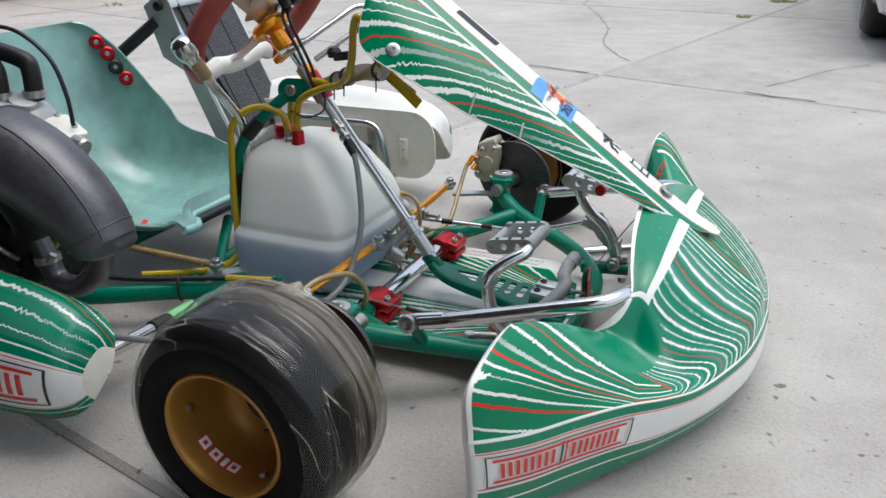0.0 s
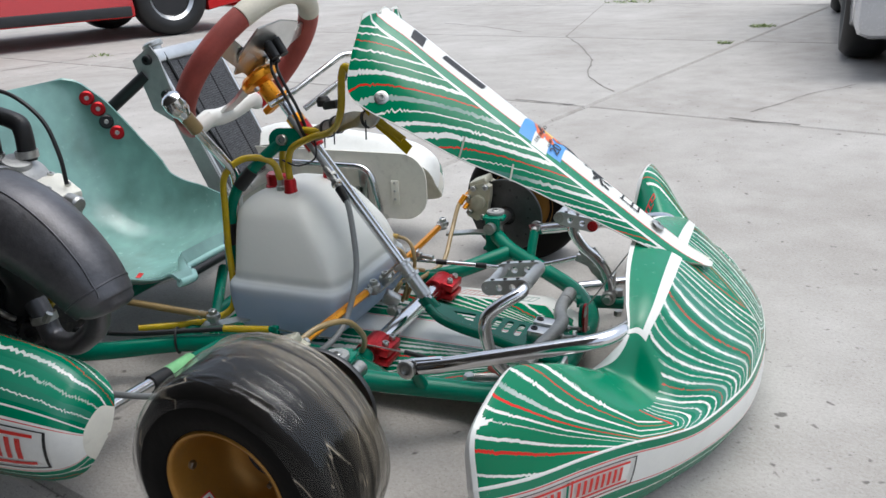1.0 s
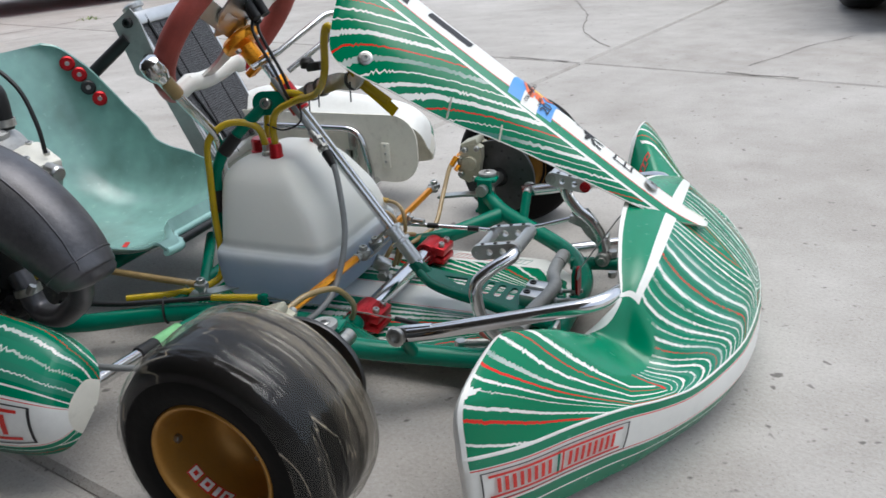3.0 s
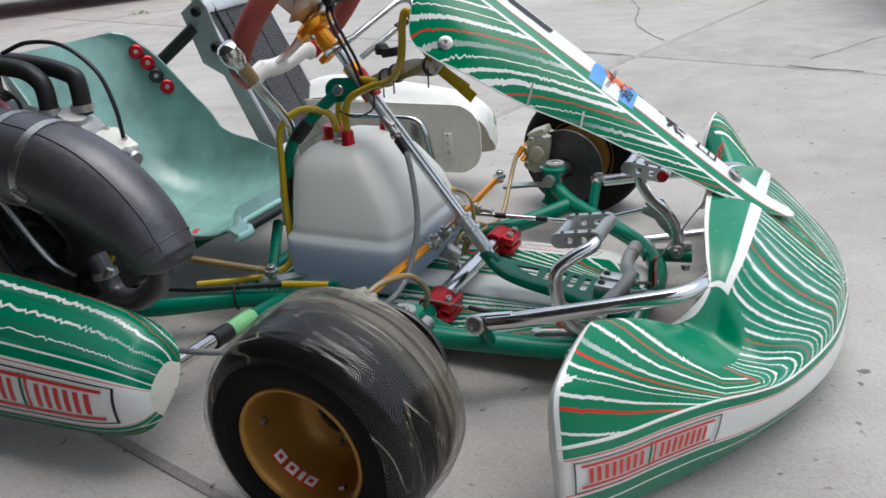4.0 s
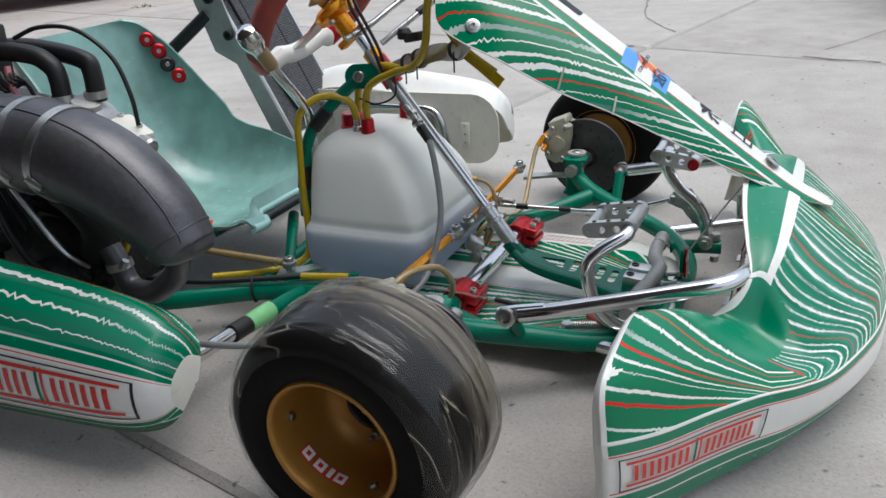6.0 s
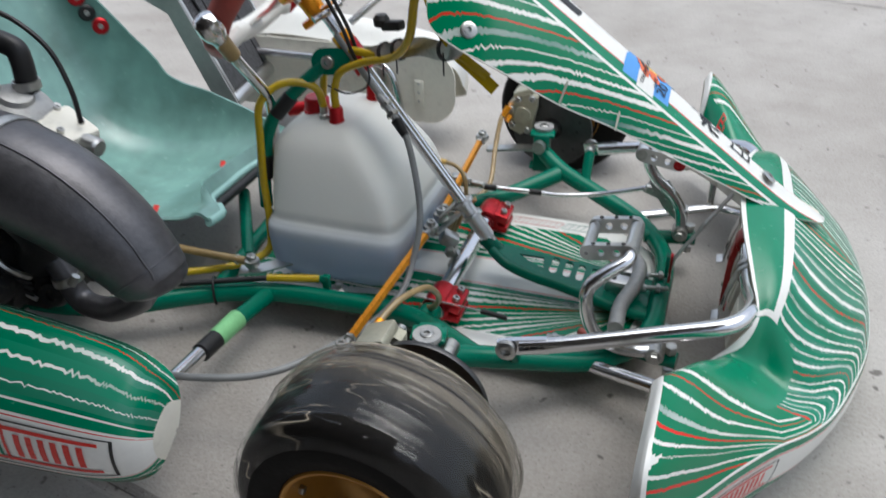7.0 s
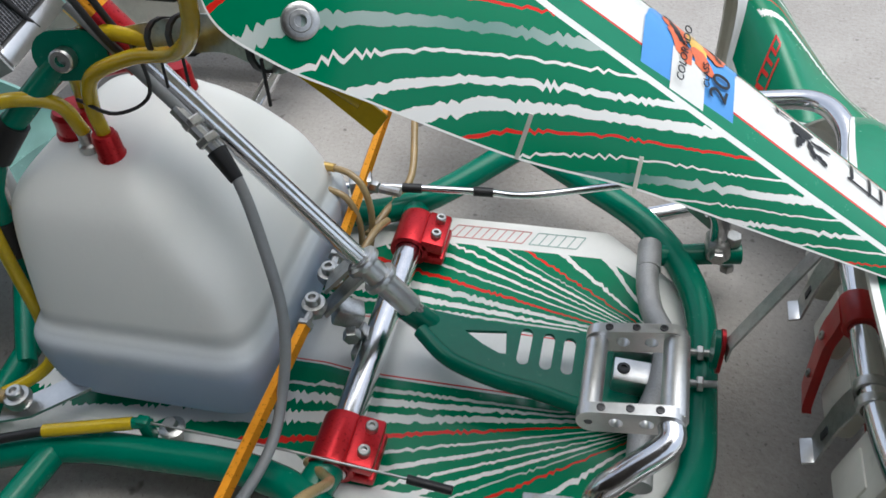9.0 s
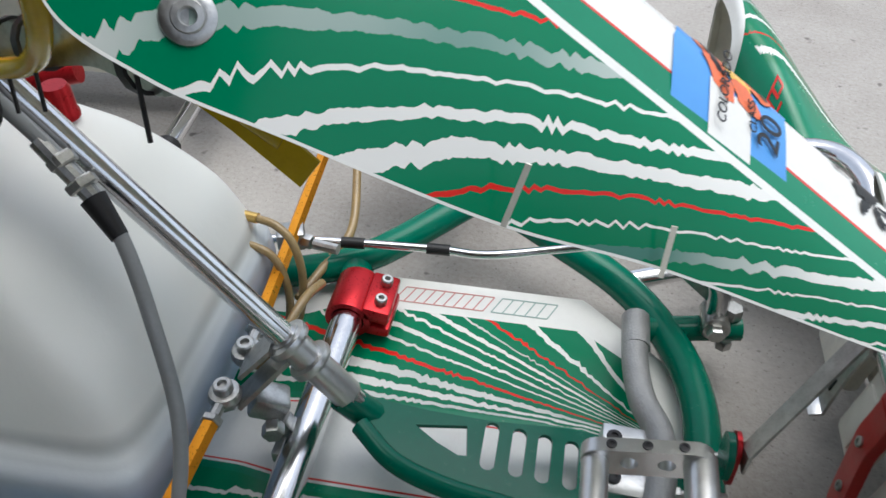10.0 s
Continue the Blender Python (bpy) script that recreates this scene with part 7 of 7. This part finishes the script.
part("valve_cover", mesh_of("valve_cover", *box_data((0.07, 0.065, 0.022), pose(-0.468, -0.275, 0.338, 0, 20, -15), 0.006), [M_CREAM]), engine, "cream side cover")
for p in ((-0.49, -0.255, 0.358), (-0.455, -0.295, 0.346), (-0.45, -0.26, 0.345)):
    part("cover_screw", mesh_of("cover_screw", *cap_screw_data(p, (0.35, 0, 1), 0.005, 0.005), [M_STEEL]), engine)
part("exhaust_valve", mesh_of("exhaust_valve", *join_data(lathe_data([(0.014, 0), (0.014, 0.03), (0.011, 0.034), (0, 0.034)], at_along((-0.445, -0.275, 0.325), (1, -0.1, -0.2)), 16), box_data((0.03, 0.05, 0.04), pose(-0.45, -0.275, 0.305, 0, 20, 0), 0.006)), [M_STEEL]), engine)
for dy, dx in ((-0.02, 0.0), (0.015, 0.035)):
    tube("coolant_hose", smooth_path([(-0.555 + dx, -0.28 + dy, 0.385), (-0.553 + dx, -0.28 + dy, 0.43), (-0.565 + dx, -0.28 + dy, 0.448), (-0.60, -0.28 + dy, 0.462), (-0.67, -0.29 + dy, 0.468), (-0.78, -0.3 + dy, 0.46)], 6), 0.0148, M_RUBBER, engine, "thick black coolant hose", seg=14)
    part("hose_clamp", mesh_of("hose_clamp", *lathe_data([(0.0165, -0.006), (0.0182, -0.006), (0.0182, 0.006), (0.0165, 0.006)], pose(-0.555 + dx, -0.28 + dy, 0.395), 20, True), [M_STEEL]), engine)
part("ignition_box", mesh_of("ignition_box", *join_data(box_data((0.06, 0.06, 0.1), pose(-0.685, -0.32, 0.46, 0, 4, 10), 0.006), lathe_data([(0.034, 0.05), (0.034, 0.06), (0, 0.06)], pose(-0.685, -0.32, 0.45), 20)), [M_RUBBER]), engine, "black ignition box")
tube("plug_lead", smooth_path([(-0.662, -0.355, 0.5), (-0.655, -0.36, 0.46), (-0.668, -0.358, 0.43), (-0.66, -0.35, 0.39)], 6), 0.008, M_YELLOW, engine, "yellow lead")
tube("pink_wire", smooth_path([(-0.62, -0.33, 0.45), (-0.615, -0.335, 0.42), (-0.6, -0.33, 0.39)], 5), 0.005, surface("pink_wire", (0.6, 0.22, 0.26), 0.45), engine, seg=8)
for k in range(6):
    tube("loom_wire", smooth_path([(-0.66 + 0.01 * k, -0.33, 0.44), (-0.64 + 0.012 * k, -0.33 - 0.004 * k, 0.41 + 0.006 * k), (-0.60, -0.32, 0.42), (-0.57, -0.33, 0.38)], 5), 0.0025, M_RUBBER, engine, seg=6)
tube("vent_cable", smooth_path([(-0.44, -0.27, 0.35), (-0.443, -0.27, 0.4), (-0.465, -0.27, 0.455), (-0.52, -0.275, 0.495), (-0.59, -0.28, 0.5), (-0.64, -0.29, 0.485)], 8), 0.0035, M_RUBBER, engine, "thin black cable arching over the engine", seg=8)
tube("carb_bell", smooth_path([(-0.50, -0.35, 0.17), (-0.47, -0.36, 0.21), (-0.48, -0.37, 0.25), (-0.53, -0.36, 0.27)], 6), 0.03, M_RUBBER, engine, "black rubber intake elbow", seg=18)
for p, r, h in (((-0.66, -0.38, 0.2), 0.035, 0.05), ((-0.72, -0.36, 0.28), 0.045, 0.06), ((-0.55, -0.39, 0.14), 0.028, 0.04), ((-0.48, -0.33, 0.12), 0.022, 0.05)):
    part("engine_cover", mesh_of("engine_cover", *lathe_data([(r, 0), (r, h * 0.8), (r * 0.8, h), (r * 0.4, h), (r * 0.35, h * 0.9), (0, h * 0.9)], at_along(p, (0.2, -1, 0.2)), 20), [M_ENGINE]), engine)
part("gearbox", mesh_of("gearbox", *join_data(box_data((0.26, 0.16, 0.2), pose(-0.80, -0.30, 0.17), 0.03), lathe_data([(0.0, 0.0), (0.085, 0.0), (0.09, 0.01), (0.088, 0.03), (0.05, 0.04), (0.045, 0.05), (0, 0.05)], at_along((-0.76, -0.37, 0.17), (0, -1, 0)), 32)), [M_ENGINE]), engine, "dark cast gearbox cover")
for q in range(7):
    a = 2 * math.pi * q / 7
    part("cover_bolt", mesh_of("cover_bolt", *cap_screw_data((-0.76 + 0.078 * math.cos(a), -0.398, 0.17 + 0.078 * math.sin(a)), (0, -1, 0), 0.006, 0.006), [M_STEEL]), engine)
for q in range(5):
    tube("loose_wire", smooth_path([(-0.70 + 0.02 * q, -0.36 - 0.008 * q, 0.3), (-0.66 + 0.03 * q, -0.39, 0.23 - 0.01 * q), (-0.6 + 0.02 * q, -0.38 - 0.01 * (q % 2), 0.16), (-0.52, -0.36, 0.1 + 0.01 * q)], 5), 0.004 + 0.0012 * (q % 3), M_RUBBER if q % 4 else M_STEEL, engine, seg=7)
part("reed_block", mesh_of("reed_block", *box_data((0.12, 0.14, 0.18), pose(-0.74, -0.28, 0.3, 0, 10, 0), 0.02), [M_ENGINE]), engine)
tube("yellow_drain", smooth_path([(-0.47, -0.3, 0.25), (-0.465, -0.31, 0.2), (-0.49, -0.31, 0.15), (-0.55, -0.3, 0.11)], 6), 0.007, M_YELLOW, engine)
tube("ribbed_cable", smooth_path([(-0.60, -0.43, 0.33), (-0.565, -0.45, 0.26), (-0.52, -0.46, 0.2), (-0.47, -0.46, 0.16)], 6), 0.006, M_RUBBER, engine)

# ---- exhaust ----
exhaust = group("exhaust_pipe", kart)
EX = [(-0.86, -0.40, 0.335, 0.060), (-0.74, -0.405, 0.352, 0.064), (-0.62, -0.41, 0.365, 0.067), (-0.54, -0.415, 0.367, 0.068), (-0.46, -0.418, 0.358, 0.067), (-0.39, -0.42, 0.337, 0.064), (-0.338, -0.42, 0.304, 0.0585), (-0.304, -0.42, 0.272, 0.053), (-0.285, -0.42, 0.247, 0.0475), (-0.279, -0.42, 0.237, 0.0445), (-0.2775, -0.42, 0.2345, 0.0425)]
rows_ = [interp_row(EX, q) for q in np.linspace(0, 10, 41)]
ends_ = rows_ + [np.array(r) for r in ((-0.2765, -0.42, 0.2315, 0.0395), (-0.2755, -0.42, 0.2275, 0.034), (-0.2745, -0.42, 0.2245, 0.025), (-0.274, -0.42, 0.223, 0.012))]
part("chamber", mesh_of("chamber", *tube_data([r[:3] for r in ends_], [r[3] for r in ends_], 40), [M_BLACKPIPE], smooth=50), exhaust, "scuffed dark steel expansion chamber")
seam = []
for r0, r1 in zip(rows_, rows_[1:]):
    d = Vector(r1[:3]) - Vector(r0[:3])
    n_ = Vector((0, -0.45, 1)) - d.normalized() * Vector((0, -0.45, 1)).dot(d.normalized())
    seam.append(Vector(r0[:3]) + n_.normalized() * r0[3])
tube("weld_seam", seam[8:34], 0.0016, M_BLACKPIPE, exhaust, seg=6)
for x in (13, 16):
    d = Vector(rows_[x + 1][:3]) - Vector(rows_[x][:3])
    r = rows_[x][3]
    part("band_clamp", mesh_of("band_clamp", *join_data(lathe_data([(r, -0.007), (r + 0.002, -0.007), (r + 0.002, 0.007), (r, 0.007)], at_along(rows_[x][:3], d), 40, True), tube_data([Vector(rows_[x][:3]) + Vector((-0.008, -r * 0.97, -r * 0.2)), Vector(rows_[x][:3]) + Vector((0.012, -r * 0.9, -r * 0.42))], 0.007, 10)), [M_STEEL]), exhaust, "steel band clamp")
d = Vector(rows_[31][:3]) - Vector(rows_[30][:3])
part("end_weld", mesh_of("end_weld", *lathe_data([(rows_[31][3] - 0.001, -0.002), (rows_[31][3] + 0.0012, -0.001), (rows_[31][3] + 0.0012, 0.001), (rows_[31][3] - 0.001, 0.002)], at_along(rows_[31][:3], d), 40, True), [M_BLACKPIPE]), exhaust, "weld bead round the end cone")
tube("stinger", bent([(-0.295, -0.415, 0.245), (-0.32, -0.40, 0.185), (-0.41, -0.37, 0.125), (-0.47, -0.36, 0.12), (-0.485, -0.36, 0.17), (-0.51, -0.36, 0.22)], 0.04), 0.0175, M_BLACKPIPE, exhaust, "thin dark pipe", seg=16)
part("stinger_clamp", mesh_of("stinger_clamp", *join_data(lathe_data([(0.0175, -0.006), (0.021, -0.006), (0.021, 0.006), (0.0175, 0.006)], at_along((-0.482, -0.36, 0.16), (-0.2, 0, 1)), 24, True), tube_data([(-0.462, -0.375, 0.162), (-0.455, -0.37, 0.175)], 0.006, 8)), [M_STEEL]), exhaust)


# ---- parked cars ----
def car_wheel(parent, m, r=0.36, w=0.23, rim_r=0.22):
    wl_ = group("wheel", parent, m)
    prof = [(rim_r, -w / 2 + 0.02), (rim_r + 0.03, -w / 2), (r - 0.04, -w / 2), (r - 0.01, -w / 2 + 0.03), (r, -w / 2 + 0.06), (r, w / 2 - 0.06), (r - 0.01, w / 2 - 0.03), (r - 0.04, w / 2), (rim_r + 0.03, w / 2), (rim_r, w / 2 - 0.02)]
    part("tyre", mesh_of("tyre", *lathe_data(prof, pose(0, 0, 0, 90, 0, 0), 56, True), [M_RUBBER], smooth=50), wl_)
    part("rim", mesh_of("rim", *lathe_data([(rim_r + 0.005, w / 2 - 0.02), (rim_r - 0.01, w / 2 - 0.015), (rim_r - 0.02, w / 2 - 0.03), (rim_r - 0.03, -w / 2 + 0.05), (rim_r + 0.005, -w / 2 + 0.02)], pose(0, 0, 0, 90, 0, 0), 48, True), [M_ALU], smooth=40), wl_, "silver alloy rim")
    for k in range(5):
        a = 2 * math.pi * k / 5 + 0.3
        o = [(0.0, -0.035), (rim_r - 0.015, -0.05), (rim_r - 0.015, 0.05), (0.0, 0.035)]
        part("spoke", mesh_of("spoke", *prism_data(o, 0.03, pose(0, 0, 0, 90, 0, 0) @ pose(0, 0, w / 2 - 0.05, 0, 0, math.degrees(a))), [M_ALU]), wl_)
    part("hub_cap", mesh_of("hub_cap", *lathe_data([(0.05, w / 2 - 0.05), (0.05, w / 2 - 0.03), (0.035, w / 2 - 0.02), (0, w / 2 - 0.02)], pose(0, 0, 0, 90, 0, 0), 24), [M_ALU]), wl_)
    part("brake_drum", mesh_of("brake_drum", *lathe_data([(0, 0.0), (rim_r - 0.04, 0.0), (rim_r - 0.04, -0.05), (0, -0.05)], pose(0, 0, 0, 90, 0, 0), 32), [M_CARDARK]), wl_)
    return wl_


def car_body(length, width, profile, arches, r):
    """Body shell: the side outline with wheel arches, bulged across the width."""
    pts = []
    for x, z in profile:
        pts.append((x, z))
    low = 0.2
    under = []
    for ax in sorted(arches, reverse=True):
        under.append((ax + r + 0.01, low))
        under += [(ax + (r + 0.02) * math.cos(radians(a)), 0.36 + (r + 0.02) * math.sin(radians(a))) for a in range(-15, 196, 15)]
        under.append((ax - r - 0.01, low))
    outline = pts + under
    half = width / 2
    verts, faces = [], []
    steps = [(-1, 0.93), (-0.985, 0.98), (-0.93, 1.0), (0.93, 1.0), (0.985, 0.98), (1, 0.93)]
    cx, cz = length / 2, 0.7
    k = len(outline)
    for f, sc in steps:
        for x, z in outline:
            tuck = 1 - max(0.0, z - 0.95) * 0.32
            verts.append((cx + (x - cx) * (0.995 if abs(f) > 0.95 else 1), f * half * tuck * (1 - 0.03 * max(0, 0.5 - z)), cz + (z - cz) * sc if z > cz else z + (0.01 if abs(f) > 0.99 else 0)))
    for i in range(len(steps) - 1):
        faces += [(i * k + j, i * k + (j + 1) % k, (i + 1) * k + (j + 1) % k, (i + 1) * k + j) for j in range(k)]
    faces += [tuple(range(k)), tuple(range(len(steps) * k - 1, (len(steps) - 1) * k - 1, -1))]
    return verts, faces


PROFILE = [(0.02, 0.28), (0.0, 0.55), (0.06, 0.78), (0.85, 0.98), (1.0, 1.02), (1.65, 1.5), (2.0, 1.6), (3.3, 1.6), (3.9, 1.35), (4.45, 1.05), (4.5, 0.6), (4.46, 0.28)]


def car(name, at, paint, label):
    c = thing(name, label, "car", at=at)
    part("body", mesh_of("body", *car_body(4.5, 1.8, PROFILE, (0.85, 3.55), 0.36), [paint], smooth=30), c)
    for sy in (-1, 1):
        for x in (0.85, 3.55):
            car_wheel(c, pose(x, sy * 0.80, 0.36) @ Matrix.Diagonal((1, sy, 1, 1)))
        part("sill", mesh_of("sill", *box_data((1.9, 0.05, 0.09), pose(2.2, sy * 0.885, 0.255), 0.015), [M_CARDARK]), c, "dark plastic sill")
        gl = [(1.12, 1.06), (1.7, 1.46), (2.02, 1.54), (3.25, 1.54), (3.75, 1.33), (4.1, 1.1)]
        part("side_window", mesh_of("side_window", *prism_data(gl, 0.01, Matrix(((1, 0, 0, 0), (0, 0.12 * sy, -1, sy * 0.80), (0, 1, 0, 0), (0, 0, 0, 1)))), [M_CARDARK]), c, "dark side glass")
        part("headlight", mesh_of("headlight", *box_data((0.12, 0.35, 0.12), pose(0.08, sy * 0.62, 0.72), 0.03), [M_ALU]), c)
    part("bumper", mesh_of("bumper", *box_data((0.22, 1.79, 0.36), pose(0.07, 0, 0.37), 0.07), [paint]), c)
    for sy in (-1, 1):
        part("fog_lamp", mesh_of("fog_lamp", *box_data((0.03, 0.2, 0.11), pose(-0.035, sy * 0.68, 0.42), 0.02), [M_CARDARK]), c, "dark fog lamp recess")
    part("grille", mesh_of("grille", *box_data((0.06, 1.0, 0.1), pose(-0.03, 0, 0.62), 0.02), [M_CARDARK]), c)
    return c


car("red_car", pose(-5.32, 6.38, 0, 0, 0, -115.5), M_CARRED, "red car with alloy wheels parked on the driveway")
car("silver_car", pose(1.70, 3.05, 0, 0, 0, 90), M_CARWHITE, "silver car parked on the driveway")
